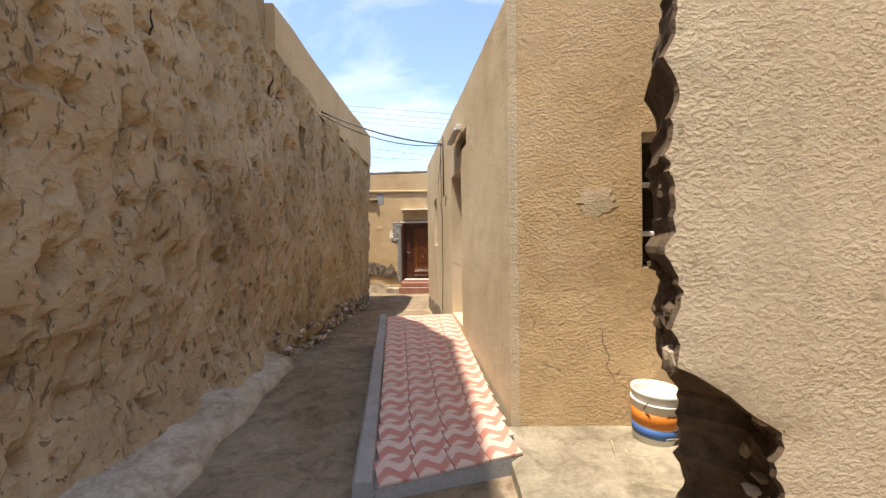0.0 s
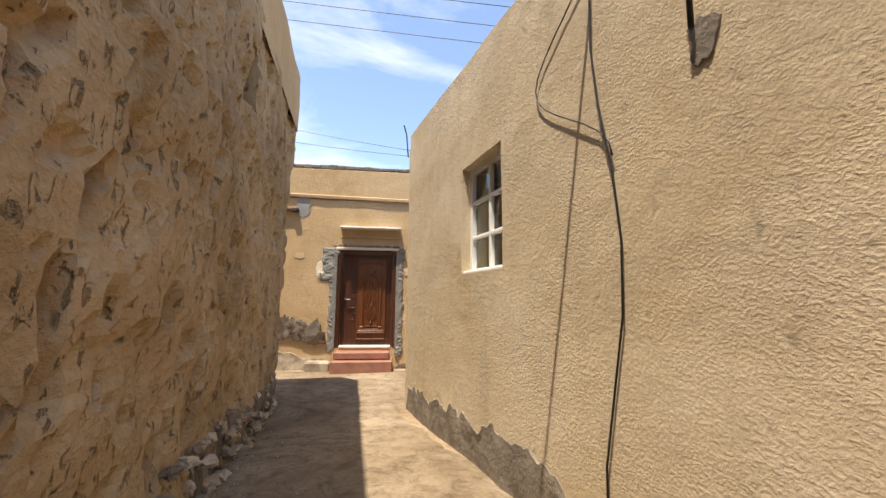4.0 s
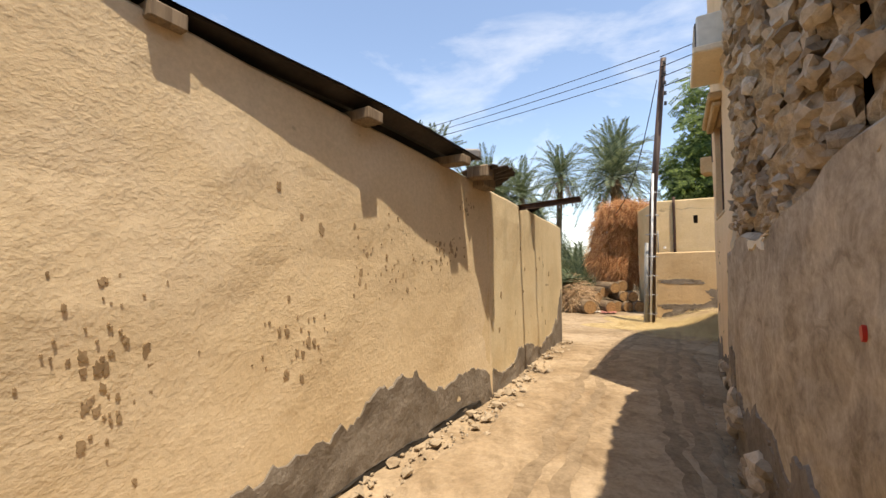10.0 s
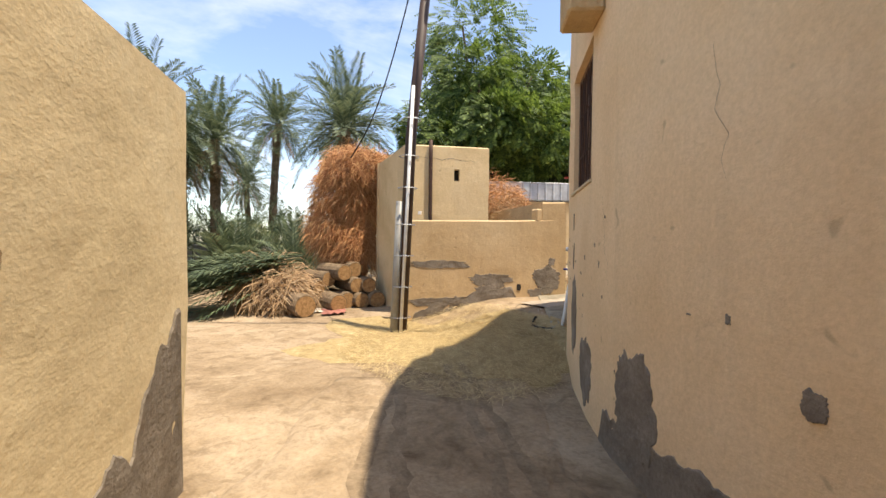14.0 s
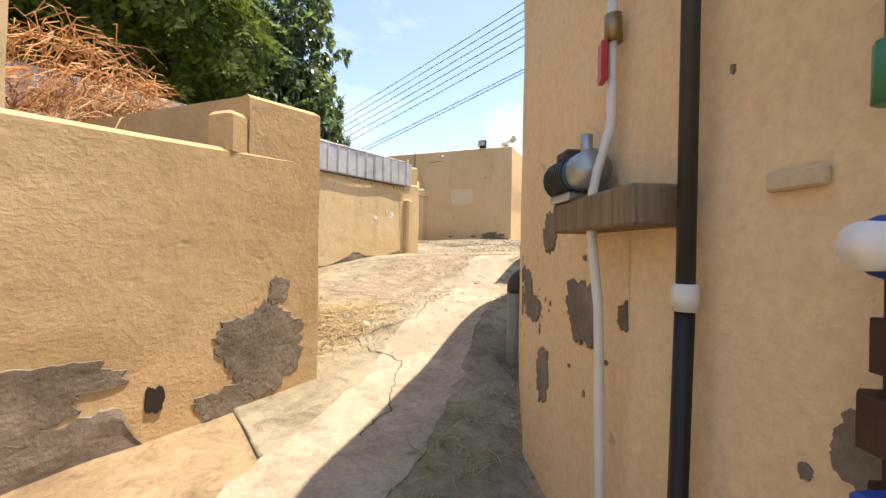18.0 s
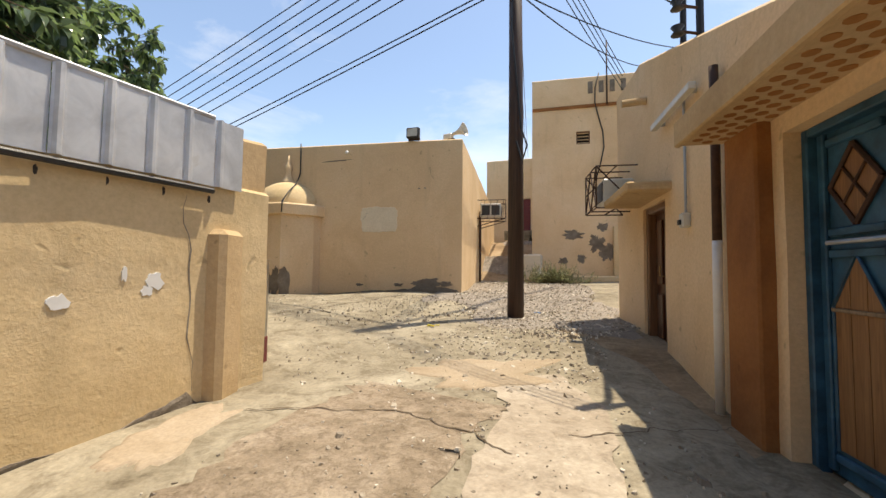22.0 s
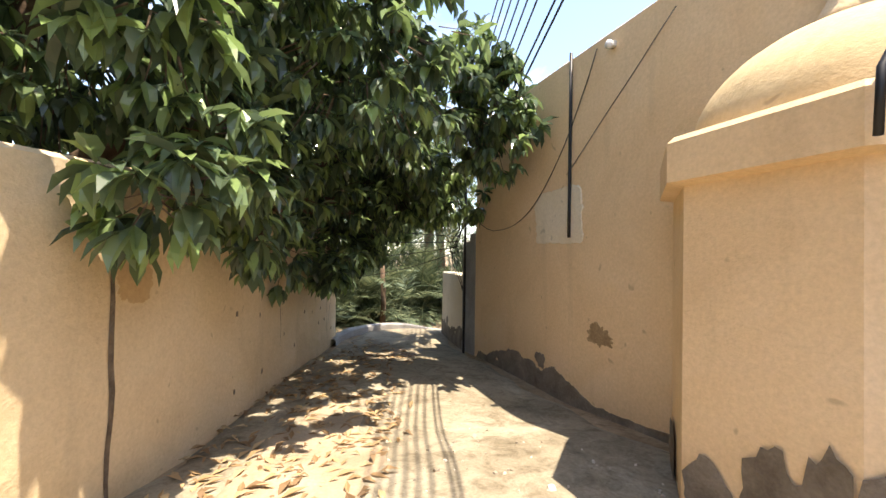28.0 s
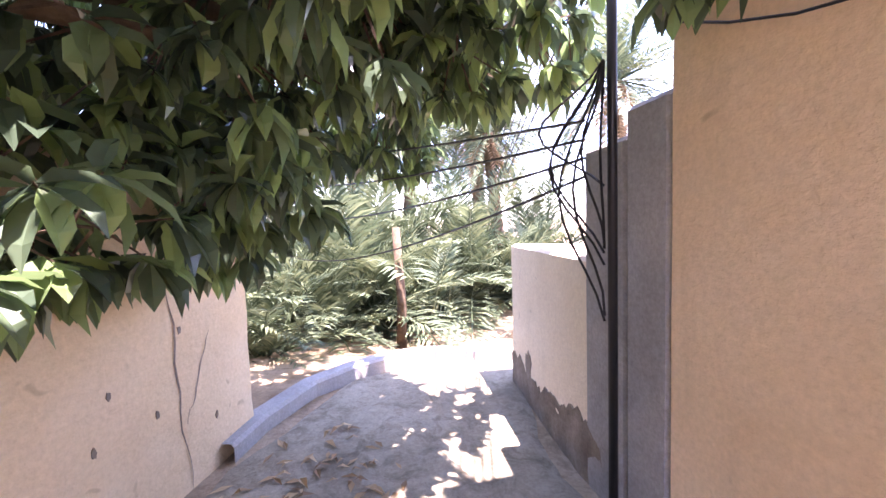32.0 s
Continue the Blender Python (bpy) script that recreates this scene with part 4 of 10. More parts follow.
wpart("wall_foot", MUD.skirt(near(MUD, -2.4, 9.6), near(MUD, -2.7, 14.1), 0.42, 3, 0.012), "cement", mud, "eroded grey render at the foot")
random.seed(4)
for k in range(110):
    y = 5.5 + k * 0.07 + random.uniform(-0.05, 0.05)
    x = -2.4 - (y - 5) * 0.012 + random.uniform(0.0, 0.1)
    z = ground_z(x, y) + random.uniform(0.0, 0.42) * (1 if k % 3 else 0.2)
    x -= 0.12 * (z - ground_z(x, y))
    wpart("foot_stone", Geo().blob((x + 0.03, y, z + 0.03), (random.uniform(0.03, 0.07), random.uniform(0.035, 0.09), random.uniform(0.025, 0.055)), k, 0.5, 2), "stone", mud)
for k, (s0, z0, run, drop) in enumerate([(11.6, 4.2, 0.25, 1.3), (12.0, 4.3, 0.1, 0.9), (9.2, 4.2, 0.1, 1.1), (19.0, 1.0, -0.25, 1.0), (13.2, 4.2, 0.3, 0.8)]):
    wpart("crack", MUD.crack(s0, z0, run, drop, k, 0.02), "shade_black", mud)
bench = Geo()
rows = []
for i in range(26):
    y = 1.0 + 4.4 * i / 25
    w = 0.78 - 0.42 * (i / 25)
    x0 = -2.36
    gz = ground_z(-2, y)
    h = 0.19 + ragged(0, y, 0.07, 1.7, 3)
    rows.append([(x0, y, gz + h + 0.05), (x0 + w * 0.5, y, gz + h + ragged(1, y, 0.03, 3)), (x0 + w * 0.85 + ragged(0, y, 0.06, 2), y, gz + h * 0.8), (x0 + w + ragged(0, y, 0.07, 2), y, gz + h * 0.3), (x0 + w + 0.03 + ragged(0, y, 0.07, 2), y, gz - 0.2)])
bench.grid(rows)
bench.f.append(tuple(len(rows) * 5 - 5 + k for k in range(5)))
wpart("foot_ledge", bench, "old_cement", mud, "rounded grey cement ledge along the foot", smooth=True)

# ---- east alley: cream house ----
cream = building("cream_house", "cream-rendered one-storey house with a white metal door", "house", 0.4, 6)
CRE = Wall([(5.2, 12.95), (-0.48, 12.72), (0.52, 3.22), (5.2, 2.95), (5.2, 12.95)], [4.05, 4.05, 3.6, 3.6, 4.0], 0.3, amp=0.012, seed=11)


def on(w, x, y):
    return near(w, x, y)


d0, d1 = on(CRE, 0.13, 6.82), on(CRE, 0.24, 5.72)
w0, w1 = on(CRE, -0.24, 10.42), on(CRE, -0.14, 9.5)
v0, v1 = on(CRE, 0.13, 6.05), on(CRE, 0.24, 5.2)
k0, k1 = on(CRE, 1.54, 3.16), on(CRE, 2.48, 3.11)
wpart("wall", CRE.build([(d0, d1, 0.47, 2.72), (w0, w1, 1.57, 2.71), (v0, v1, 2.9, 3.12), (k0, k1, 1.43, 2.48)]), "cream", cream)
wpart("roof", flat_roof([(5.0, 12.8), (-0.35, 12.55), (0.7, 3.4), (5.0, 3.1)], 3.4), "grey", cream)
wpart("wall_foot", CRE.skirt(on(CRE, -0.46, 12.6), on(CRE, -0.05, 8.6), 0.42, 5), "cement", cream, "flaked grey damp at the foot")
GAB = on(CRE, 0.52, 3.22)
gf = Geo()
for sa, sb_, za, zb in ((GAB + 0.07, k0, 0.1, 3.54), (k1, GAB + 4.6, 0.1, 3.54), (k0, k1, 0.1, 1.43), (k0, k1, 2.48, 3.54)):
    gf.grid([[tuple(CRE.pt(sa + (sb_ - sa) * i / 8, za + (zb - za) * j / 12, 0.004)) for i in range(9)] for j in range(13)])
wpart("gable_coat", gf, "gable", cream, "ochre coat on the front face")
for k, (x, y, z, w, h) in enumerate([(1.2, 3.2, 1.95, 0.3, 0.2)]):
    wpart("render_repair", CRE.patch(on(CRE, x, y), z, w, h, k + 3, 0.006), "cream", cream)
for k, (s, z, run, drop) in enumerate([(1.5 + GAB, 3.3, 0.5, 0.5), (0.7 + GAB, 1.0, 0.1, 0.5), (9.2, 3.6, 0.7, -0.2)]):
    wpart("crack", CRE.crack(s, z, run, drop, k + 9, 0.009), "cement", cream)

# white door in its recess
wd = CRE.mount((d0 + d1) / 2, 0.47, -0.24)
W2, H2 = d1 - d0, 2.25
frame_g = Geo().box((-W2 / 2 + 0.03, 0, H2 / 2), (0.07, 0.1, H2)).box((W2 / 2 - 0.03, 0, H2 / 2), (0.07, 0.1, H2)).box((0, 0, H2 - 0.035), (W2 - 0.14, 0.1, 0.07))
door = wpart("door", Geo().box((0, 0.02, H2 / 2 - 0.02), (W2 - 0.13, 0.045, H2 - 0.08)), "white", cream, "white-painted metal door", wd)
for nm, g, mt in [("door_frame", frame_g, "white"), ("rail", Geo().box((0, -0.012, 0.78), (W2 - 0.16, 0.03, 0.045)), "white"),
                  ("edge_strip", Geo().box((-W2 / 2 + 0.09, -0.008, H2 / 2), (0.035, 0.02, H2 - 0.1)), "white"), ("lock_plate", Geo().box((-W2 / 2 + 0.16, -0.012, 1.1), (0.045, 0.02, 0.24)), "chrome"),
                  ("handle", Geo().tube([(-W2 / 2 + 0.16, -0.02, 1.17), (-W2 / 2 + 0.16, -0.06, 1.17), (-W2 / 2 + 0.29, -0.062, 1.165)], 0.011), "chrome")]:
    wpart(nm, g, mt, door, m=wd)
wpart("vent_louvre", Geo().box((0, 0.05, 0.11), (v1 - v0, 0.02, 0.22)).box((0, 0, 0.05), (v1 - v0, 0.1, 0.02), m=pose(0, 0, 0.05, 30)).box((0, 0, 0.12), (v1 - v0, 0.1, 0.02), m=pose(0, 0, 0.12, 30)).box((0, 0, 0.19), (v1 - v0, 0.1, 0.02), m=pose(0, 0, 0.19, 30)), "old_wood", cream, m=CRE.mount((v0 + v1) / 2, 2.9, -0.1))


def barred_window(wall, s0, s1, z0, z1, owner, cols=2, rows=3, rec=0.14, curtain=True, fr="white", label="white window with bars and glass panes"):
    """A window set back in its opening, with sill, bars, panes and a curtain."""
    w, h = s1 - s0, z1 - z0
    m = wall.mount((s0 + s1) / 2, z0, -rec)
    t = 0.05
    g = Geo().ring(w, h, t, 0.06)
    win = wpart("window", g, fr, owner, label, m)
    for c in range(1, cols):
        wpart("mullion", Geo().box((-w / 2 + w * c / cols, 0, h / 2), (0.045, 0.05, h - 2 * t)), fr, win, m=m)
    for r in range(1, rows):
        wpart("glazing_bar", Geo().box((0, -0.004, h * r / rows), (w - 2 * t, 0.045, 0.04)), fr, win, m=m)
    for c in range(cols):
        pn = wpart("pane", Geo().box((-w / 2 + w * (c + 0.5) / cols, 0.02, h / 2), (w / cols - 0.03, 0.006, h - 0.08), bev=0), "glass", win, m=m)
        pn.visible_shadow = False
    wpart("sill", Geo().box((0, -rec / 2 + 0.005, 0.012), (w - 0.01, rec - 0.03, 0.03)), "white", win, m=m)
    if curtain:
        rows_ = [[(-w / 2 + w * (0.5 + 0.5 * i / 24), 0.14 + 0.02 * math.sin(i * 1.6), z) for i in range(25)] for z in (0.02, h - 0.02)]
        wpart("curtain", Geo().grid(rows_), "curtain", win, "green curtain", m=m, smooth=True)
    # Dark sheet behind the glass paints the unlit room.
    wpart("backing", Geo().box((0, 0.5, h / 2), (w + 0.5, 0.02, h + 0.5), bev=0), "shade_black", win, m=m)
    return win


barred_window(CRE, w0, w1, 1.57, 2.71, cream)
barred_window(CRE, k0, k1, 1.3, 2.48, cream)
lamp_m = CRE.mount(on(CRE, 0.2, 5.95), 3.2, 0.0)
lamp = thing("tube_lamp", "white fluorescent tube lamp fixed above the white door", "lamp", lamp_m)
part("housing", Geo().box((0, -0.05, 0), (0.9, 0.07, 0.07)), "ac_white", lamp)
part("bracket", Geo().box((-0.3, -0.01, 0.0), (0.04, 0.04, 0.05)), "steel", lamp)
part("bracket", Geo().box((0.3, -0.01, 0.0), (0.04, 0.04, 0.05)), "steel", lamp)
part("tube", Geo().tube([(-0.4, -0.1, -0.02), (0.4, -0.1, -0.02)], 0.014), "white", lamp, smooth=True)

# tiled ramp with kerb
plat = building("tiled_ramp", "raised entrance strip of red and white wavy tiles", "ramp", -0.3, 4.6)
PL = [(-0.44, 2.45, 0.16), (0.5, 2.75, 0.2), (0.17, 6.95, 0.42), (-1.0, 7.1, 0.36)]


def plat_pt(u, v, off=0.0):
    a = Vector(PL[0]).lerp(Vector(PL[1]), u)
    b = Vector(PL[3]).lerp(Vector(PL[2]), u)
    return a.lerp(b, v) + Vector((0, 0, off))


slab = Geo().grid([[plat_pt(u / 4, v / 10, -0.012) for u in range(5)] for v in range(11)])
k = len(slab.v)
edge = [plat_pt(0, v / 10, -0.012) for v in range(11)] + [plat_pt(u / 4, 1, -0.012) for u in range(1, 5)]
slab.v += [(p.x, p.y, p.z) for p in edge] + [(p.x, p.y, -0.6) for p in edge]
slab.f += [(k + i, k + i + 1, k + len(edge) + i + 1, k + len(edge) + i) for i in range(len(edge) - 1)]
front = [plat_pt(u / 4, 0, -0.012) for u in range(5)]
k = len(slab.v)
slab.v += [tuple(p) for p in front] + [(p.x, p.y, -0.6) for p in front]
slab.f += [(k + i, k + i + 1, k + 6 + i, k + 5 + i) for i in range(4)]
wpart("slab", slab, "grey", plat)
tile_mesh = None
NU, NV = 4, 18
for v in range(NV):
    for u in range(NU):
        a, b, c = plat_pt((u + 0.5) / NU, (v + 0.5) / NV), plat_pt((u + 1) / NU, (v + 0.5) / NV), plat_pt((u + 0.5) / NU, (v + 1) / NV)
        wx, wy = (b - a).length * 2, (c - a).length * 2
        ex = (b - a).normalized()
        ez = ex.cross((c - a).normalized()).normalized()
        ey = ez.cross(ex)
        m = Matrix((ex, ey, ez)).transposed().to_4x4()
        m.translation = a
        if tile_mesh is None:
            t = wpart("tile", Geo().box((0, 0, 0), (0.28, 0.28, 0.02), bev=0.003), "tile", plat)
            tile_mesh = t.data
        else:
            t = new("tile", tile_mesh)
            t.parent, t.matrix_parent_inverse = plat, WM[plat].inverted()
        t.matrix_basis = m @ Matrix.Diagonal((wx * 0.985 / 0.28, wy * 0.985 / 0.28, 1, 1))
kerb = Geo()
rows = []
for i in range(24):
    p = plat_pt(0, i / 23 * 1.02)
    w = 0.14
    rows.append([(p.x - w, p.y, -0.6), (p.x - w, p.y, p.z + 0.015), (p.x - w + 0.02, p.y, p.z + 0.035), (p.x - 0.02, p.y, p.z + 0.035), (p.x, p.y, p.z - 0.03)])
kerb.grid(rows)
k = len(kerb.v)
kerb.f += [(0, 1, 2, 3, 4), (k - 1, k - 2, k - 3, k - 4, k - 5)]
wpart("kerb", kerb, "grey", plat, "grey-painted concrete kerb")

# ledge, bucket, straw and the ruined wall end beside the start
LED = Geo().grid([[(0.42, 2.2 + 1.0 * i / 8, -0.4), (0.44, 2.2 + 1.0 * i / 8, 0.15 + ragged(0, i, 0.02, 0.7)), (0.5, 2.2 + 1.0 * i / 8, 0.18), (1.6, 2.2 + 1.0 * i / 8, 0.185 + ragged(1, i, 0.02, 0.6)), (4.0, 2.2 + 1.0 * i / 8, 0.18)] for i in range(9)])
LED.add([(0.42, 2.2, -0.4), (0.44, 2.2, 0.15), (0.5, 2.2, 0.18), (4.0, 2.2, 0.18), (4.0, 2.2, -0.4)], [(0, 4, 3, 2, 1)])
solo("ledge", LED, "concrete", "low concrete ledge along the front of the cream house", "ledge", kind="structure")
bk = thing("paint_bucket", "dented white paint bucket with orange and blue print on the ledge", "bucket", pose(1.53, 2.98, 0.19, 3, 2, 20) @ Matrix.Scale(1.12, 4))
part("tub", Geo().lathe([(0.001, 0.012), (0.125, 0.012), (0.122, 0), (0.13, 0), (0.152, 0.3), (0.158, 0.305), (0.158, 0.33), (0.15, 0.33), (0.145, 0.3), (0.122, 0.02), (0.001, 0.02)], n=28), "pvc", bk, smooth=True)
part("label", Geo().lathe([(0.1345, 0.04), (0.1395, 0.1), (0.1385, 0.1)], n=28), "blue_lbl", bk, smooth=True)
part("label", Geo().lathe([(0.1405, 0.11), (0.147, 0.2), (0.146, 0.2)], n=28), "orange_lbl", bk, smooth=True)
part("rim_band", Geo().lathe([(0.153, 0.25), (0.157, 0.25), (0.157, 0.262), (0.153, 0.262)], n=28), "pvc", bk, smooth=True)
part("wire_handle", Geo().tube([(0.157 * math.cos(a), 0.157 * math.sin(a) * 0.6 - 0.08, 0.28 - 0.13 * math.sin(a)) for a in [math.pi * i / 12 for i in range(13)]], 0.003, 6), "iron", bk)
ruin = building("ruined_wall", "broken end of a pebble-rendered mud wall with a hole at its foot", "wall", 1.6, 1.5)
rg = Geo()
rows = []
for j in range(150):
    z = -0.3 + 4.2 * j / 149
    x0 = 0.84 + 0.1 * noise.noise(Vector((0, 0, z * 1.7))) + 0.07 * noise.noise(Vector((0, 3, z * 5.3))) + 0.03 * noise.noise(Vector((0, 3, z * 14))) + 0.016 * noise.noise(Vector((0, 3, z * 37)))
    xb = x0
    if z < 1.16:
        x0 += 0.4 * min(1.0, max(0.0, (1.15 - z) / 0.28)) ** 0.5 * min(1.0, max(0.0, (z + 0.25) / 0.4)) * (1 + 0.22 * noise.noise(Vector((0, 1, z * 6))))
    x0 += 0.1 * max(0.0, z - 2.3)
    rows.append([(xb + 0.17 + (x0 - xb) * 0.3, 1.98, z), (x0 + 0.1 + 0.04 * noise.noise(Vector((1, 1, z * 8))), 1.8, z), (x0 + 0.05 + 0.05 * noise.noise(Vector((2, 1, z * 9))), 1.66, z), (x0 + 0.015, 1.56, z), (x0, 1.53, z), (x0 + 0.012, 1.515, z)] + [(x0 + 0.012 + (4.2 - x0) * q, 1.5 + 0.012 * noise.noise(Vector((q * 9, z * 2, 5))), z) for q in (0.04, 0.1, 0.2, 0.35, 0.55, 0.8, 1.0)])
wpart("face", Geo().grid([r[5:] for r in rows]), "pebbledash", ruin, "pebble-dashed cream face", smooth=True)
# Core colour includes the shade inside the hole.
wpart("broken_core", Geo().grid([r[:6] for r in rows]), "core", ruin, "crumbling mud core, coloured darker for the shade of its hole")
wpart("back_face", Geo().grid([[(4.2, 1.98, r[0][2]), r[0]] for r in rows]), "mud", ruin)
random.seed(12)
for k in range(26):
    j = random.randrange(4, 66)
    p = rows[j][random.randrange(1, 4)]
    wpart("clod", Geo().blob((p[0] - 0.005, p[1], p[2]), (random.uniform(0.02, 0.06), random.uniform(0.03, 0.06), random.uniform(0.02, 0.06)), k + 50, 0.35, 1), "core" if k % 3 else "stone", ruin)

# ---- facing house with the carved door ----
fh = building("facing_house", "ochre house with a carved brown wooden door and red steps", "house", -1, 15.9)
FAC = Wall([(-9, 16.75), (0.2, 15.78), (0.79, 18.5), (1.4, 24.6)], [4.38, 4.38, 4.38, 4.38], 0.32, amp=0.014, seed=21)


def fx(x):
    return near(FAC, x, 15.9 - 0.106 * x)


D0, D1 = fx(-1.66), fx(-0.28)
wpart("wall", FAC.build([(D0, D1, 0.2, 2.44)]), "ochre", fh)
wpart("roof", flat_roof([(-9, 17.0), (0.0, 16.0), (1.1, 24.5), (-9, 24.5)], 4.1), "grey", fh)
for k in range(46):
    s = 0.4 + k * 0.2
    if s < FAC.s[1] - 0.1:
        wpart("coping_block", Geo().box((0, 0.1, 0.09), (0.195, 0.24, 0.07 + 0.05 * random.random()), bev=0.012), "cement", fh, m=FAC.mount(s, 4.33, -0.02))
wpart("corner_stub", Geo().box((0, 0.12, 0.3), (0.22, 0.22, 0.62), bev=0.02), "grey", fh, "grey block stub on the roof corner", FAC.mount(FAC.s[1] - 0.13, 4.4, 0))
wpart("starter_bar", Geo().tube([(-0.15, 0.1, 0.4), (-0.2, 0.08, 0.95), (-0.27, 0.05, 1.2)], 0.016, 6), "black", fh, m=FAC.mount(FAC.s[1] - 0.13, 4.4, 0))
cor = Geo()
rows = [[tuple(FAC.pt(s, 3.78 - 0.016 * s, 0.005)), tuple(FAC.pt(s, 3.76 - 0.016 * s + ragged(s, 1, 0.014, 3), 0.05)), tuple(FAC.pt(s, 3.82 - 0.016 * s, 0.055)), tuple(FAC.pt(s, 3.845 - 0.016 * s, 0.0))] for s in [0.2 + (FAC.s[1] - 0.25) * i / 60 for i in range(61)]]
wpart("cornice", cor.grid(rows), "tan", fh, "thin chipped drip ledge")
# Flat dark strip paints the shadow under the drip ledge.
wpart("shadow_groove", FAC.crack(0.3, 3.75, FAC.s[1] - 0.4, 0.148, 3, 0.035), "cement", fh)
band = random.Random(61)
for k in range(30):
    q = k / 29
    wpart("bare_band", FAC.patch(fx(-4.4 + 2.36 * q), 0.8 - 0.3 * q + band.uniform(-0.1, 0.1), band.uniform(0.36, 0.6) * (1 - 0.35 * q), (0.62 - 0.28 * q) * band.uniform(0.75, 1.15), 300 + k, 0.009 + 0.0015 * k, spread=0.6, n=72, depth=0.02), ("core_mud", "cement", "core")[k % 3], fh, "bare crumbling mud where the coat has fallen")
wpart("wall_foot", FAC.skirt(fx(-5.5), fx(-1.78), lambda s: 0.3, 6, 0.01), "old_cement", fh, "worn render at the foot")
wpart("foot_render", FAC.skirt(fx(-0.28), FAC.s[1] - 0.02, 0.12, 2), "cement", fh)


def daub(wall, s, z, wd, ht, seed, thick=0.03):
    """Mortar thrown on by hand: a lumpy swelling whose ragged rim sinks into the wall."""
    cell = 0.012
    nu, nv = int(wd * 1.5 / cell) + 2, int(ht * 1.25 / cell) + 2
    rows = []
    for j in range(nv + 1):
        y = (j / nv - 0.5) * ht * 1.25
        row = []
        for i in range(nu + 1):
            x = (i / nu - 0.5) * wd * 1.5
            edge = min(wd / 2 - abs(x), ht / 2 - abs(y)) + 0.03 * noise.noise(Vector((x * 6, y * 6, seed * 3.1))) + 0.022 * noise.noise(Vector((x * 17, y * 17, seed * 1.7))) + 0.012 * noise.noise(Vector((x * 43, y * 43, seed)))
            lump = 0.62 + 0.5 * noise.noise(Vector((x * 7, y * 7, seed))) + 0.34 * noise.noise(Vector((x * 19, y * 19, seed))) + 0.16 * noise.noise(Vector((x * 45, y * 45, seed)))
            k = max(-1.0, min(1.0, edge / 0.03))
            row.append(tuple(wall.pt(s + x, z + y, thick * lump * max(0.0, k) ** 0.5 + (0.0 if k > 0 else 0.03 * k))))
        rows.append(row)
    return Geo().grid(rows)


for k, (x, z, w, h, th) in enumerate([(-1.83, 2.1, 0.32, 0.78, 0.03), (-1.72, 2.4, 0.24, 0.2, 0.03), (-0.17, 2.36, 0.15, 0.26, 0.035), (-1.745, 0.98, 0.11, 1.75, 0.028), (-0.185, 1.15, 0.12, 2.3, 0.034), (-0.2, 0.1, 0.16, 0.24, 0.05)]):
    wpart("mortar", daub(FAC, fx(x), z, w, h, k + 60, th), "fresh_cement", fh, "lumpy grey mortar packed round the door frame", smooth=True)
for k in range(9):
    wpart("mortar_crumb", daub(FAC, fx(-1.66 + 0.165 * k + 0.03 * math.sin(k * 5)), 2.535 + 0.012 * math.sin(k * 3.1), 0.17, 0.035 + 0.02 * abs(math.sin(k * 2.3)), k + 80, 0.03), "cement", fh, smooth=True)
wpart("mortar", FAC.patch(fx(-2.47), 3.44, 0.32, 0.55, 63, 0.012, spread=0.3), "grey", fh, "rough grey mortar")
for k, (x, z, w, h) in enumerate([(-2.5, 2.28, 0.2, 0.15), (-0.02, 1.95, 0.16, 0.2), (-2.02, 1.96, 0.2, 0.4)]):
    wpart("render_repair", FAC.patch(fx(x), z, w, h, k + 70, 0.012, spread=0.28), "pale" if k == 2 else "sand", fh)
dm = FAC.mount((D0 + D1) / 2, 0.2, -0.06)
dw, dh = D1 - D0, 2.24
door = wpart("door", Geo().box((0, 0.1, dh / 2), (dw - 0.2, 0.05, dh - 0.12)), "door_wood", fh, "carved dark-brown wooden door", dm)
sub = []
fr = Geo()
for sx in (-1, 1):
    fr.box((sx * (dw / 2 - 0.05), 0.02, dh / 2), (0.1, 0.16, dh), bev=0.014).box((sx * (dw / 2 - 0.105), 0.05, dh / 2 - 0.05), (0.03, 0.1, dh - 0.1), bev=0.01)
    fr.box((sx * (dw / 2 - 0.035), -0.065, dh / 2), (0.03, 0.02, dh - 0.02), bev=0.008)
fr.box((0, 0.02, dh - 0.05), (dw - 0.2, 0.16, 0.1), bev=0.014).box((0, 0.05, dh - 0.11), (dw - 0.22, 0.1, 0.03), bev=0.01).box((0, -0.065, dh - 0.035), (dw - 0.1, 0.02, 0.03), bev=0.008)
sub.append(("door_frame", fr, "door_wood"))
px, pw, py = 0.12, 0.66, 0.07
leaf_panel = Geo().box((px, py, 1.1), (pw, 0.02, 1.86), bev=0.012)
sub.append(("raised_panel", leaf_panel, "varnish"))
inner = Geo()
for x in (px - pw / 2 + 0.012, px + pw / 2 - 0.012):
    inner.box((x, py - 0.014, 1.06), (0.018, 0.02, 1.74), bev=0.006)
inner.box((px, py - 0.014, 0.185), (pw - 0.02, 0.02, 0.018), bev=0.006)
for k in range(2):
    inner.tube([(px + (pw / 2 - 0.03) * math.cos(a), py - 0.014, 1.9 - 0.035 * k + 0.075 * math.sin(a)) for a in [math.pi * i / 16 for i in range(17)]], 0.009, 6)
sub.append(("panel_moulding", inner, "varnish"))
plinth = Geo()
for k, (w_, z_, h_) in enumerate([(0.62, 0.33, 0.035), (0.58, 0.365, 0.03), (0.54, 0.4, 0.03)]):
    plinth.box((px, py - 0.02 - 0.004 * (2 - k), z_), (w_, 0.035, h_), bev=0.01)
sub.append(("carved_plinth", plinth, "varnish"))
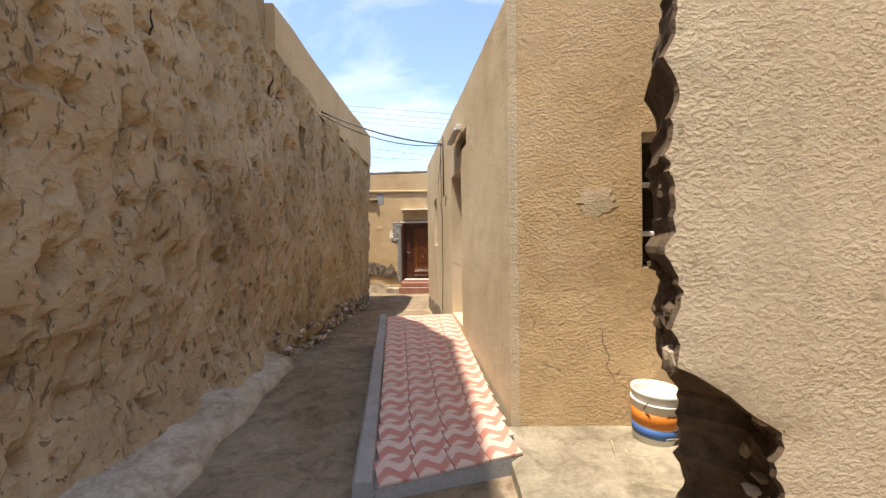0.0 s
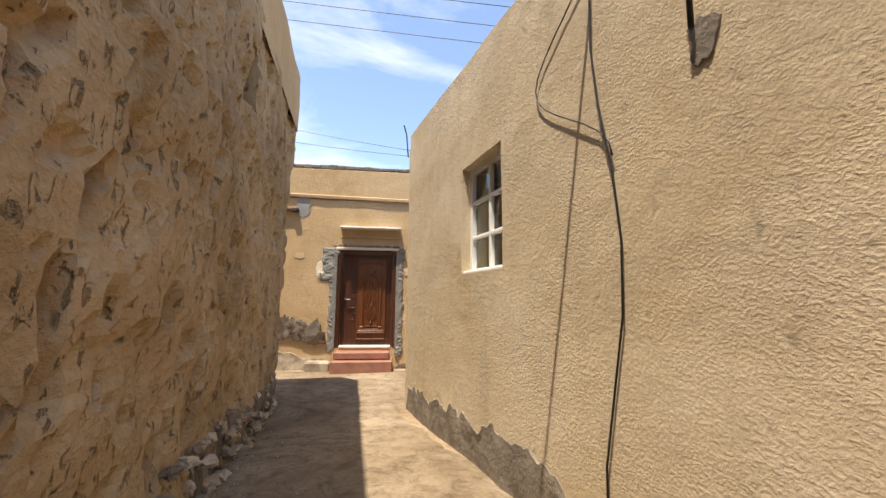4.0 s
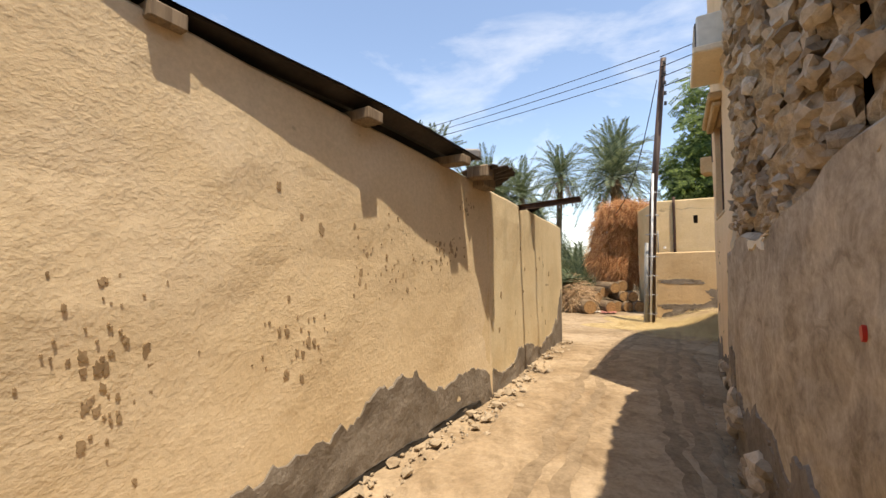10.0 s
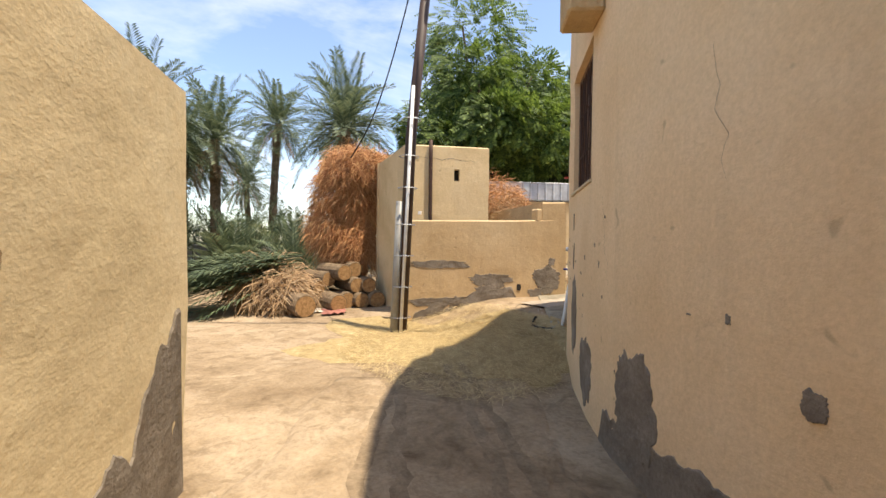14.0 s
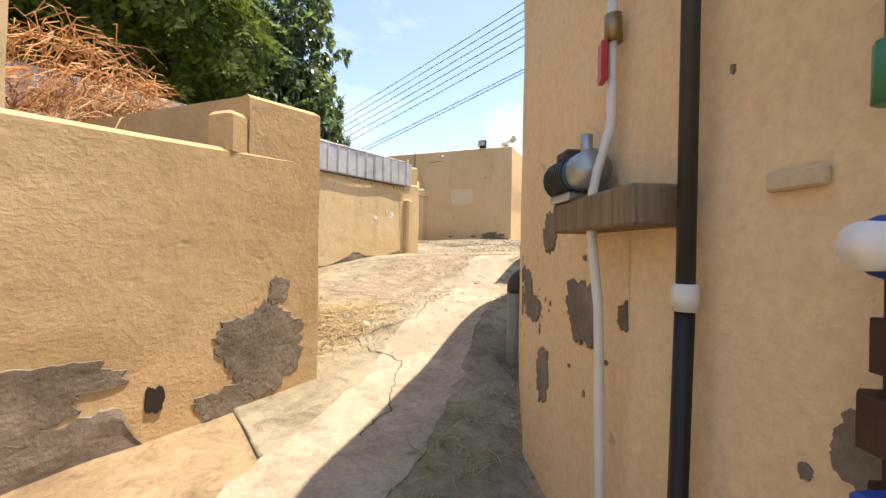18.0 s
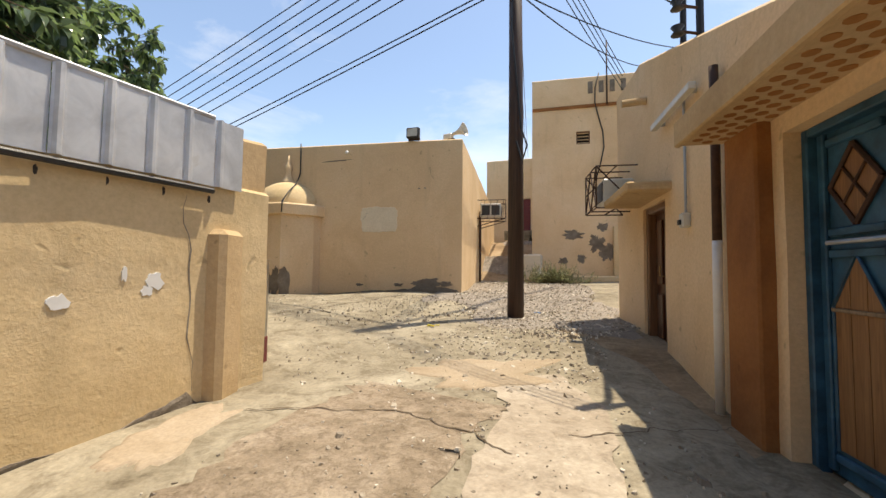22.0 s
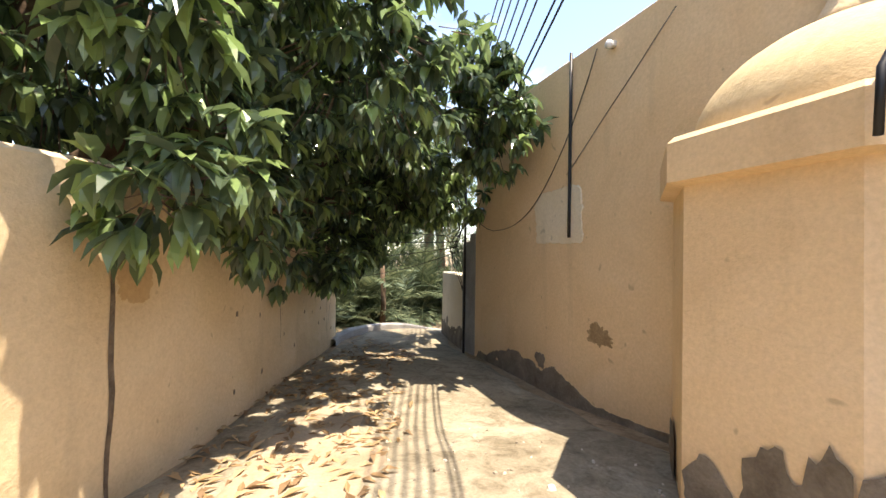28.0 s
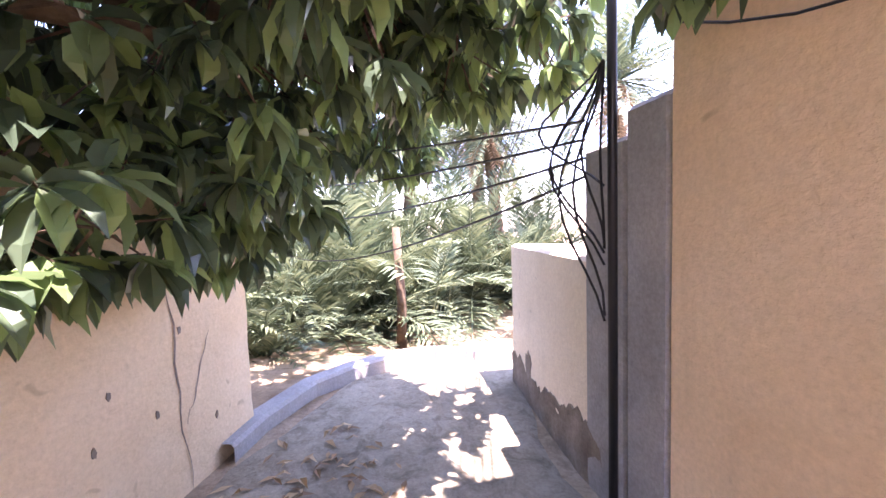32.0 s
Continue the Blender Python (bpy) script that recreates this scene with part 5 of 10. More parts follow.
for sx in (-1, 1):
    col = Geo().box((px + sx * 0.205, py - 0.018, 0.93), (0.06, 0.026, 1.0), bev=0.012).tube([(px + sx * 0.205, py - 0.032, 0.5), (px + sx * 0.205, py - 0.032, 1.38)], 0.012, 8)
    col.box((px + sx * 0.205, py - 0.025, 1.5), (0.1, 0.04, 0.03), bev=0.01).box((px + sx * 0.205, py - 0.02, 1.45), (0.075, 0.036, 0.08), bev=0.014)
    for j in (-1, 0, 1):
        col.tube([(px + sx * 0.205 + 0.022 * j, py - 0.04, 1.41), (px + sx * 0.205 + 0.03 * j, py - 0.046, 1.48)], [0.006, 0.011], 6)
    col.box((px + sx * 0.205, py - 0.022, 0.45), (0.09, 0.04, 0.05), bev=0.012)
    sub.append(("column", col, "varnish"))
arch = Geo()
for r_, t_ in ((0.15, 0.014), (0.19, 0.009)):
    arch.tube([(px - r_, py - 0.016, 0.47), (px - r_, py - 0.016, 1.42)] + [(px - r_ * math.cos(a), py - 0.016, 1.42 + (r_ + 0.05) * math.sin(a)) for a in [math.pi * i / 16 for i in range(1, 16)]] + [(px + r_, py - 0.016, 1.42), (px + r_, py - 0.016, 0.47)], t_, 8)
arch.tube([(px - 0.15, py - 0.016, 0.47), (px + 0.15, py - 0.016, 0.47)], 0.012, 8)
arch.tube([(px - 0.26 * math.cos(a), py - 0.012, 1.53 + 0.2 * math.sin(a)) for a in [math.pi * i / 14 for i in range(15)]], 0.012, 8)
sub.append(("carved_arch", arch, "varnish"))
key = Geo().add([(px - 0.06, py - 0.004, 1.68), (px + 0.06, py - 0.004, 1.68), (px + 0.1, py - 0.004, 1.8), (px - 0.1, py - 0.004, 1.8), (px - 0.045, py - 0.045, 1.69), (px + 0.045, py - 0.045, 1.69), (px + 0.085, py - 0.045, 1.79), (px - 0.085, py - 0.045, 1.79)], [(4, 5, 6, 7), (0, 1, 5, 4), (1, 2, 6, 5), (2, 3, 7, 6), (3, 0, 4, 7)])
key.blob((px, py - 0.046, 1.735), (0.05, 0.014, 0.03), 6, 0.3, 2)
sub.append(("keystone", key, "varnish"))
orn = Geo()
for sx in (-1, 1):
    for wd_, z0, z1 in ((0.125, 0.98, 1.36), (0.085, 0.98, 1.3), (0.045, 1.0, 1.24), (0.125, 0.94, 0.6), (0.09, 0.94, 0.64), (0.05, 0.92, 0.7), (0.02, 0.92, 0.74)):
        orn.tube([(px + sx * wd_ * math.sin(math.pi * q ** 0.8), py - 0.018, z0 + (z1 - z0) * q) for q in [i / 12 for i in range(13)]], [0.005 + 0.011 * math.sin(math.pi * i / 12) for i in range(13)], 6)
    orn.tube([(px + sx * (0.02 + 0.11 * q), py - 0.018, 0.955 + 0.05 * math.sin(q * 5.5)) for q in [i / 8 for i in range(9)]], [0.014 - 0.001 * i for i in range(9)], 6)
    orn.tube([(px + sx * (0.02 + 0.11 * q), py - 0.018, 0.925 - 0.05 * math.sin(q * 5.5)) for q in [i / 8 for i in range(9)]], [0.014 - 0.001 * i for i in range(9)], 6)
orn.blob((px, py - 0.018, 0.94), (0.035, 0.02, 0.025), 3, 0.1, 2)
for z_, h_ in ((1.41, 0.07), (0.55, 0.075)):
    e_ = 1 if z_ > 1 else -1
    orn.blob((px, py - 0.016, z_), (0.032, 0.018, 0.034), 4, 0.1, 2).tube([(px, py - 0.016, z_), (px, py - 0.016, z_ + e_ * 0.05), (px, py - 0.014, z_ + e_ * 0.12)], [0.03, 0.018, 0.002], 8)
sub.append(("carved_flower", orn, "varnish"))
for k in range(5):
    sub.append(("stile_groove", Geo().box((-0.3, py - 0.0, 0.62 + 0.14 * k + (0.1 if k > 2 else 0)), (0.1, 0.012, 0.008), bev=0.002), "door_wood"))
sub.append(("handle_plate", Geo().lathe([(0.001, 0.016), (0.014, 0.014), (0.02, 0.008), (0.021, 0.0)], m=Matrix.Translation((-dw / 2 + 0.2, py, 1.05)) @ Matrix.Rotation(radians(90), 4, "X") @ Matrix.Diagonal((1.2, 6.5, 1, 1)), n=20), "iron"))
sub.append(("handle", Geo().tube([(-dw / 2 + 0.2, py, 1.09), (-dw / 2 + 0.2, py - 0.05, 1.09), (-dw / 2 + 0.225, py - 0.058, 1.09), (-dw / 2 + 0.33, py - 0.056, 1.088)], 0.011, 10), "chrome"))
for nm, g, mt in sub:
    wpart(nm, g, mt, door, m=dm)
cs = FAC.mount((D0 + D1) / 2, 2.44, 0.0)
wpart("casing", Geo().box((0, -0.012, 0.03), (dw + 0.06, 0.04, 0.06), bev=0.012), "pale", fh, "pale mortar strip over the door", cs)
for sx in (-1, 1):
    wpart("casing", Geo().box((sx * (dw / 2 + 0.035), -0.006, -1.12), (0.1, 0.03, 2.24), bev=0.014), "fresh_cement", fh, "grey mortar strip beside the door", cs)
wpart("sill", Geo().box((0, 0.02, 0.02), (dw - 0.22, 0.2, 0.05)), "white", fh, "pale threshold", dm)
HM = FAC.mount((D0 + D1) / 2 + 0.07, 2.95, 0.0)
hood = wpart("door_hood", Geo().box((0, -0.1, 0.0), (1.4, 0.22, 0.035), bev=0.008), "white", fh, "thin pale ledge above the door", HM)
wpart("hood_lip", Geo().box((0, -0.02, -0.22), (1.38, 0.045, 0.025), bev=0.008), "ochre", fh, "thin plaster ridge under the ledge", HM)
st = thing("door_step", "two red-tiled steps before the carved door", "steps", FAC.mount((D0 + D1) / 2 - 0.02, -0.35, 0))
part("tread", Geo().box((-0.02, -0.2, 0.42), (1.2, 0.42, 0.14), bev=0.012), "red_step", st)
part("tread", Geo().box((0, -0.32, 0.15), (1.3, 0.64, 0.36), bev=0.012), "red_step", st)
solo("side_block", Geo().box((0, 0, 0.08), (0.56, 0.28, 0.3), bev=0.04), "old_cement", "small concrete block with a square cover beside the steps", "block", pose(-1.98, 15.84, -0.3, 0, 0, -6))
bell = thing("doorbell", "small white doorbell switch on a pale plaster patch", "switch", FAC.mount(fx(-2.02), 1.86, 0.014))
part("plate", Geo().box((0, -0.012, 0), (0.085, 0.024, 0.085)), "ac_white", bell)
part("button", Geo().box((0.005, -0.028, 0.012), (0.03, 0.012, 0.02)), "dark_grille", bell)
sp = thing("roof_spout", "timber rain spout lying along the ochre wall", "spout", FAC.mount(fx(-3.1), 3.36, 0))
part("trough", Geo().box((0, -0.05, 0), (1.0, 0.1, 0.05), bev=0.01), "old_wood", sp)
part("lip", Geo().box((0.47, -0.06, -0.03), (0.14, 0.14, 0.09), bev=0.015), "rust_sheet", sp)
eye = thing("drain_outlet", "plastered roof outlet with two dark pipe mouths", "drain", FAC.mount(fx(-3.05), 4.0, 0))
part("boss", Geo().lathe([(0.001, 0.1), (0.1, 0.1), (0.16, 0.05), (0.2, 0.0), (0.2, -0.04)], m=pose(0, 0, 0, 90, 0, 0), n=22), "tan", eye, smooth=True)
# Mouths are coloured near-black for the shade inside the pipes.
for sx in (-0.06, 0.06):
    part("mouth", Geo().lathe([(0.001, 0), (0.035, 0), (0.042, 0.02), (0.04, -0.02)], m=pose(sx, -0.1, 0, 90, 0, 0), n=12), "shade_black", eye, smooth=True)
wpart("drip_stain", FAC.patch(fx(-3.0), 3.55, 0.16, 0.55, 88, 0.006, depth=0), "stain", fh, "brown drip stain below the outlet")

# ---- shed with the tin roof and the long wall after it ----
shed = building("shed", "sandy plastered shed under a rusty corrugated roof", "shed", 3, 17)
SHD = Wall([(4.6, 25.8), (1.87, 16.05), (6.0, 15.34), (6.06, 15.33)], [2.78, 2.42, 2.2, 2.2], 0.3, amp=0.02, seed=31)
wpart("wall", SHD.build(), "shed", shed)
c1 = SHD.s[1]
wpart("back_wall", Wall([(6.0, 15.34), (8.2, 25), (4.6, 25.8)], [2.2, 2.5, 2.78], 0.25, seed=33).build(), "sand", shed)
wpart("wall_foot", SHD.skirt(c1 + 0.02, SHD.len - 0.01, lambda s: 0.3 + 0.3 * math.exp(-((s - c1 - 2.35) / 0.75) ** 2), 12), "cement", shed, "bare dark cement at the foot")
wpart("wall_foot", SHD.skirt(0.2, c1 - 0.02, 0.4, 14), "cement", shed, "bare dark cement at the foot")
# Undercut foot drawn as near-black strips, with its shade in the colour.
wpart("foot_gap", SHD.skirt(c1 - 3.4, c1 - 0.04, 0.045, 16, 0.014), "shade_black", shed, "near-black strip painting the shade in the undercut wall foot")
wpart("foot_gap", SHD.skirt(c1 + 0.3, SHD.len - 0.3, 0.06, 15, 0.014), "shade_black", shed, "near-black strip painting the shade in the undercut wall foot")
random.seed(31)
flecks = Geo()
for k, (sx, zx, ws, hs, cnt) in enumerate([(0.5, 0.85, 0.2, 0.42, 56), (1.5, 0.85, 0.35, 0.22, 34), (2.3, 1.2, 0.5, 0.22, 34), (3.2, 1.4, 0.3, 0.22, 40), (3.6, 1.9, 0.2, 0.12, 20), (1.9, 1.5, 0.7, 0.25, 22)]):
    for i in range(cnt):
        q = random.random() ** 2.5
        pg = SHD.patch(c1 + sx + random.gauss(0, ws / 2), zx + random.gauss(0, hs / 2), 0.008 + 0.026 * q, 0.01 + 0.045 * q, k * 60 + i, 0.003 + 0.00006 * i, n=14, depth=0, spread=0.6)
        flecks.add(pg.v, pg.f)
tagged(wpart("mud_spatter", flecks, "stain", shed), "spatter of brown mud flecks", kind="stuff")
A0, A1, A2 = Vector((1.7, 16.097, 2.49)), Vector((5.22, 15.2, 2.34)), Vector((4.27, 25.91, 2.95))
A3 = Vector((7.66, 25.3, 2.73))
rows = []
NC = 150
for i in range(NC + 1):
    q = i / NC
    a, b = A0.lerp(A2, q), A1.lerp(A3, q)
    far = q * 10.1
    a = a + Vector((-0.96, 0.27, 0)) * (0.13 * math.sin(math.pi * min(1.0, far / 7.6)) ** 1.3 + (0.025 * noise.noise(Vector((far * 3.1, 0, 8))) if far > 3.6 else 0))
    dz = 0.022 * math.sin(q * NC / 2 * math.pi)
    rows.append([tuple(a.lerp(b, k / 8) + Vector((0, 0, dz - 0.02 * math.sin(k * 0.9)))) for k in range(9)])
up = Geo().grid(rows)
n0 = len(up.v)
up.v += [(x, y, z - 0.012) for x, y, z in up.v]
up.f += [tuple(n0 + i for i in q[::-1]) for q in up.f]
w = 9
for i in range(NC):
    up.f += [(i * w, (i + 1) * w, n0 + (i + 1) * w, n0 + i * w), ((i + 1) * w + 8, i * w + 8, n0 + i * w + 8, n0 + (i + 1) * w + 8)]
wpart("roof_sheet", up, "rust_sheet", shed, "dark rusted corrugated sheets")
for k in range(1, 12):
    q = 0.02 + 0.94 * k / 11
    a, b = A0.lerp(A2, q) + Vector((0.02, 0, -0.1)), A1.lerp(A3, q) + Vector((-0.2, 0, -0.1))
    wpart("rafter", Geo().tube([a + (b - a) * 0.0, a + (b - a) * 0.3], 0.045, 8), "old_wood", shed)
for k, q in enumerate((0.25, 0.6, 0.93)):
    p = A0.lerp(A1, q) + Vector((0, 0, -0.09))
    wpart("purlin", Geo().box((0, 0, 0), (0.16, 0.5, 0.08), m=pose(p.x, p.y + 0.25, p.z, 0, 0, -9)), "old_wood", shed, "sawn timber end under the eave")
wpart("post_block", Geo().box((0, 0.05, 0), (0.34, 0.26, 0.14), bev=0.015), "old_wood", shed, m=SHD.mount(SHD.len - 0.3, 2.2, 0.05))

lw = building("lane_wall", "long sandy garden wall with damp streaks and a cracked foot", "wall", 8.5, 15)
LNW = Wall([(6.02, 15.36), (10.95, 14.91), (11.6, 21)], [2.2, 2.16, 2.1], 0.22, amp=0.015, seed=36)
wpart("wall", LNW.build(), "lane_render", lw)
wpart("wall_foot", LNW.skirt(0.05, LNW.s[1] - 0.02, lambda s: 0.28 + 0.75 * max(0.0, (s - 3.7) / 1.25), 17), "cement", lw, "bare dark cement at the foot")
for k in range(14):
    wpart("stain", LNW.patch(random.uniform(0.3, 4.6), random.uniform(0.2, 1.6), random.uniform(0.02, 0.06), random.uniform(0.03, 0.1), k + 90, 0.005, n=22, depth=0), "stain", lw)
bm_ = thing("roof_beam", "rusty steel channel sticking out over the wall", "beam", pose(7.24, 14.84, 2.14, 0, 0, 61))
part("web", Geo().box((0, 0, 0), (1.15, 0.012, 0.07), bev=0.002), "iron", bm_)
part("flange", Geo().box((0, 0.025, 0.035), (1.15, 0.06, 0.008), bev=0.002), "iron", bm_)
part("flange", Geo().box((0, 0.025, -0.035), (1.15, 0.06, 0.008), bev=0.002), "iron", bm_)
tl = thing("steel_rail", "galvanised rail with brackets reaching out from the roof edge", "rail", pose(8.12, 14.76, 2.28, 0, 0, 58))
part("bar", Geo().tube([(-0.42, 0, 0), (0.3, 0, 0)], 0.026, 10), "steel", tl)
for x in (-0.38, -0.32, -0.16, -0.08):
    part("bracket", Geo().box((x, 0, -0.05), (0.012, 0.03, 0.08), bev=0.003), "steel", tl)


def tin(name, label, corners, seed, up=0.0):
    """A torn, buckled roofing sheet with a ragged outer edge and its own thickness."""
    a, b, c, d = [Vector(q) for q in corners]
    nu, nv = 28, 14
    g = Geo()
    top = []
    for i in range(nu + 1):
        u = i / nu
        tear = 0.45 + 0.55 * math.sin(math.pi * min(1.0, u * 0.9 + 0.1)) + 0.12 * noise.noise(Vector((u * 4.1, seed, 1))) + 0.05 * noise.noise(Vector((u * 11, seed, 4)))
        row = []
        for j in range(nv + 1):
            v = min(1.0, j / nv * max(0.35, min(1.0, tear)))
            q = a.lerp(b, u).lerp(d.lerp(c, u), v)
            row.append(tuple(q + Vector((0, 0, 0.016 * math.sin(u * 38) + up * v * v + 0.02 * noise.noise(Vector((u * 4, v * 3, seed)))))))
        top.append(row)
    g.grid(top)
    n_ = len(g.v)
    g.v += [(x, y, z - 0.006) for x, y, z in g.v]
    g.f += [tuple(n_ + i for i in q[::-1]) for q in g.f]
    w_ = nv + 1
    for i in range(nu):
        g.f.append(((i + 1) * w_ + nv, i * w_ + nv, n_ + i * w_ + nv, n_ + (i + 1) * w_ + nv))
    return solo(name, g, "rust_sheet", label, "sheet")


tin("tin_scrap", "torn rusty roofing sheet lying over the wall top", [(5.45, 15.5, 2.27), (6.18, 15.5, 2.22), (6.12, 14.98, 2.27), (5.4, 14.96, 2.33)], 3)
tin("tin_scrap", "bent rusty sheet resting on the lane wall", [(8.02, 15.36, 2.2), (8.56, 15.32, 2.19), (8.4, 14.96, 2.25), (8.02, 15.02, 2.24)], 8, 0.03)
solo("eave_block", Geo().box((0, 0, 0), (0.2, 0.24, 0.13), bev=0.015), "old_wood", "short timber block holding the roof edge", "block", pose(5.52, 15.3, 2.26, 0, 0, -6))
solo("roof_stone", Geo().box((0, 0, 0), (0.16, 0.2, 0.1), bev=0.03), "grey", "concrete lump weighing down the tin roof", "stone", pose(5.35, 15.35, 2.42, 4, -4, 12))

rbr = random.Random(91)
rbg = Geo()
for k in range(260):
    w_ = SHD if k % 2 else LNW
    s_ = rbr.uniform(c1 + 0.2, SHD.len - 0.05) if k % 2 else rbr.uniform(0.1, LNW.s[1] - 0.1)
    q = w_.pt(s_, 0.0, abs(rbr.gauss(0, 0.16)) + 0.02)
    r_ = 0.012 + 0.05 * rbr.random() ** 3
    rbg.blob((q.x, q.y, ground_z(q.x, q.y) + 0.02 + r_ * 0.3), (r_ * rbr.uniform(0.8, 1.5), r_, r_ * 0.6), k, 0.6, 1)
tagged(link("wall_rubble", rbg, "dust"), "crumbs of fallen render along the foot of the walls", "rubble", kind="stuff")

# ---- corner house with the rounded side, rubble wall before it ----
ch = building("corner_house", "two-storey peach house with a rounded corner", "house", 10, 10.5)
arc = [(13.75, 9.85), (13.25, 10.5), (12.6, 10.98), (11.9, 11.36), (11.2, 11.7), (10.5, 11.98), (9.7, 12.2), (8.7, 12.4)]
COR = Wall(arc + [(6.0, 12.845)], [4.4, 4.45, 5.6, 6.7, 6.8, 6.8, 6.8, 6.8, 6.8], 0.3, amp=0.012, seed=41)


def cx_(x, y):
    return near(COR, x, y)


q0, q1 = cx_(8.68, 12.4), cx_(7.53, 12.59)
r0, r1 = cx_(12.14, 11.2), cx_(11.15, 11.72)
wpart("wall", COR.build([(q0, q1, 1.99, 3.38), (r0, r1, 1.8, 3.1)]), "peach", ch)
LANE_PTS = [(15.5, -1.9), (15.38, -0.7), (15.2, 2.5), (15.1, 4.3), (14.92, 6.2), (14.66, 7.9), (14.3, 9.0), (13.75, 9.85)]
LAN = Wall([(12.5, -2.1)] + LANE_PTS, [4.95, 4.95, 4.95, 3.75, 3.2, 3.15, 3.2, 3.6, 4.4], 0.3, amp=0.014, seed=43)


def lan_s(y):
    """The length along the lane wall at which it passes y."""
    for i in range(1, len(LAN.p) - 1):
        a, b = LAN.p[i], LAN.p[i + 1]
        if a.y <= y <= b.y:
            return LAN.s[i] + (LAN.s[i + 1] - LAN.s[i]) * (y - a.y) / (b.y - a.y)
    return LAN.len - 0.02


b0, b1 = near(LAN, 15.2, 2.44), near(LAN, 15.14, 3.6)
e0, e1 = near(LAN, 15.38, -0.62), near(LAN, 15.33, 0.26)
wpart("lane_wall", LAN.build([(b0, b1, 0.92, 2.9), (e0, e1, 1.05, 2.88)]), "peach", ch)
wpart("roof", flat_roof([(5.9, 12.6), (8.7, 12.2), (10.5, 11.75), (11.9, 11.15), (11.4, 9), (5.9, 9)], 6.5), "grey", ch)
wpart("roof", flat_roof([(12.4, 10.9), (13.5, 9.9), (14.9, 6), (14.95, 4.4), (11, 4.4), (11, 10)], 3.05), "grey", ch)
wpart("roof", flat_roof([(15.0, 4.3), (15.25, -1.8), (11, -1.8), (11, 4.3)], 3.5), "grey", ch)
# Unseen slab added below the other roofs to keep the sun out.
wpart("roof", flat_roof([(5.95, 12.5), (8.7, 12.1), (11.9, 11.0), (13.4, 9.9), (14.9, 4.4), (15.2, -1.75), (12.5, -1.8), (5.9, 4.2)], 2.9), "grey", ch)
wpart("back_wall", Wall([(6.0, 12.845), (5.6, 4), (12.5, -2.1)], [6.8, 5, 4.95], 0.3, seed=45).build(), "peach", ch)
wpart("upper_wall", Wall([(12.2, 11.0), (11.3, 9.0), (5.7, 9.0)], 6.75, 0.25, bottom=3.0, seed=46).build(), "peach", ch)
for k, (x, y, z, w, h, m_) in enumerate([(11.88, 11.34, 0.4, 0.3, 0.9, "cement"), (12.0, 11.27, 1.46, 0.05, 0.18, "cement"), (13.06, 10.63, 0.8, 0.44, 0.8, "cement"), (13.1, 10.6, 0.05, 0.5, 0.5, "cement"), (13.4, 10.3, 0.82, 0.09, 0.13, "cement"), (11.3, 11.66, 0.0, 0.5, 0.6, "cement"), (10.2, 12.06, 0.1, 0.5, 0.75, "cement"),
                                     (8.6, 12.42, 0.05, 0.3, 0.3, "cement"), (6.55, 12.7, 0.06, 0.9, 0.48, "cement"), (11.92, 11.31, 1.06, 0.045, 0.26, "cement"), (9.0, 12.34, 0.6, 0.1, 0.12, "cement")]):
    wpart("bare_patch", COR.patch(cx_(x, y), z, w, h, k + 100, 0.008, spread=0.24), m_, ch, "bare grey cement where the coat has fallen")
wpart("wall_foot", COR.skirt(cx_(10.8, 11.9), COR.len - 0.05, lambda s: 0.35, 21), "cement", ch, "bare cement at the foot")
sg_ = Geo()
srng = random.Random(52)
for k in range(900):
    zz = srng.triangular(1.22, 3.6, 2.0)
    q = srng.random() ** 2
    pg = COR.patch(cx_(13.1, 10.61) + srng.gauss(0, 0.05), zz, 0.008 + 0.04 * q, 0.01 + 0.05 * q, k + 130, 0.003 + 0.000006 * k, n=10, depth=0, spread=0.7)
    sg_.add(pg.v, pg.f)
wpart("smoke_stain", sg_, "soot_black", ch, "black soot speckled over the paint")
for k, (s, z, run, drop) in enumerate([(cx_(12.04, 11.24), 1.62, 0.1, 0.5), (cx_(9.5, 12.2), 2.2, 0.1, 0.7), (cx_(10.8, 11.9), 1.6, 0.15, 0.8)]):
    wpart("crack", COR.crack(s, z, run, drop, k + 40, 0.0035), "cement", ch)
for k, (y, z, w, h) in enumerate([(9.59, 0.9, 0.26, 0.24), (9.9, 0.93, 0.06, 0.09), (9.25, 0.55, 0.16, 0.25), (7.55, 0.95, 0.45, 0.3), (7.2, 0.8, 0.25, 0.5), (7.7, 0.55, 0.3, 0.4), (4.45, 1.3, 0.26, 0.42), (5.8, 0.55, 0.55, 0.42), (5.3, 0.5, 0.3, 0.3), (6.4, 0.6, 0.8, 0.4), (4.0, 0.85, 0.3, 0.3), (9.3, 1.2, 0.15, 0.2), (9.02, 0.93, 0.2, 0.17), (8.94, 0.98, 0.1, 0.1), (8.7, 0.97, 0.09, 0.08), (8.73, 0.82, 0.05, 0.15), (9.1, 0.84, 0.24, 0.12), (8.9, 0.85, 0.07, 0.06)]):
    wpart("bare_patch", LAN.patch(lan_s(y), z, w, h, k + 140, 0.008, spread=0.36), "cement", ch, "bare grey cement where the coat has fallen")
wpart("wall_foot", LAN.skirt(near(LAN, 15.1, 4.4), near(LAN, 14.6, 8.0), 0.2, 23), "cement", ch, "bare cement at the foot")
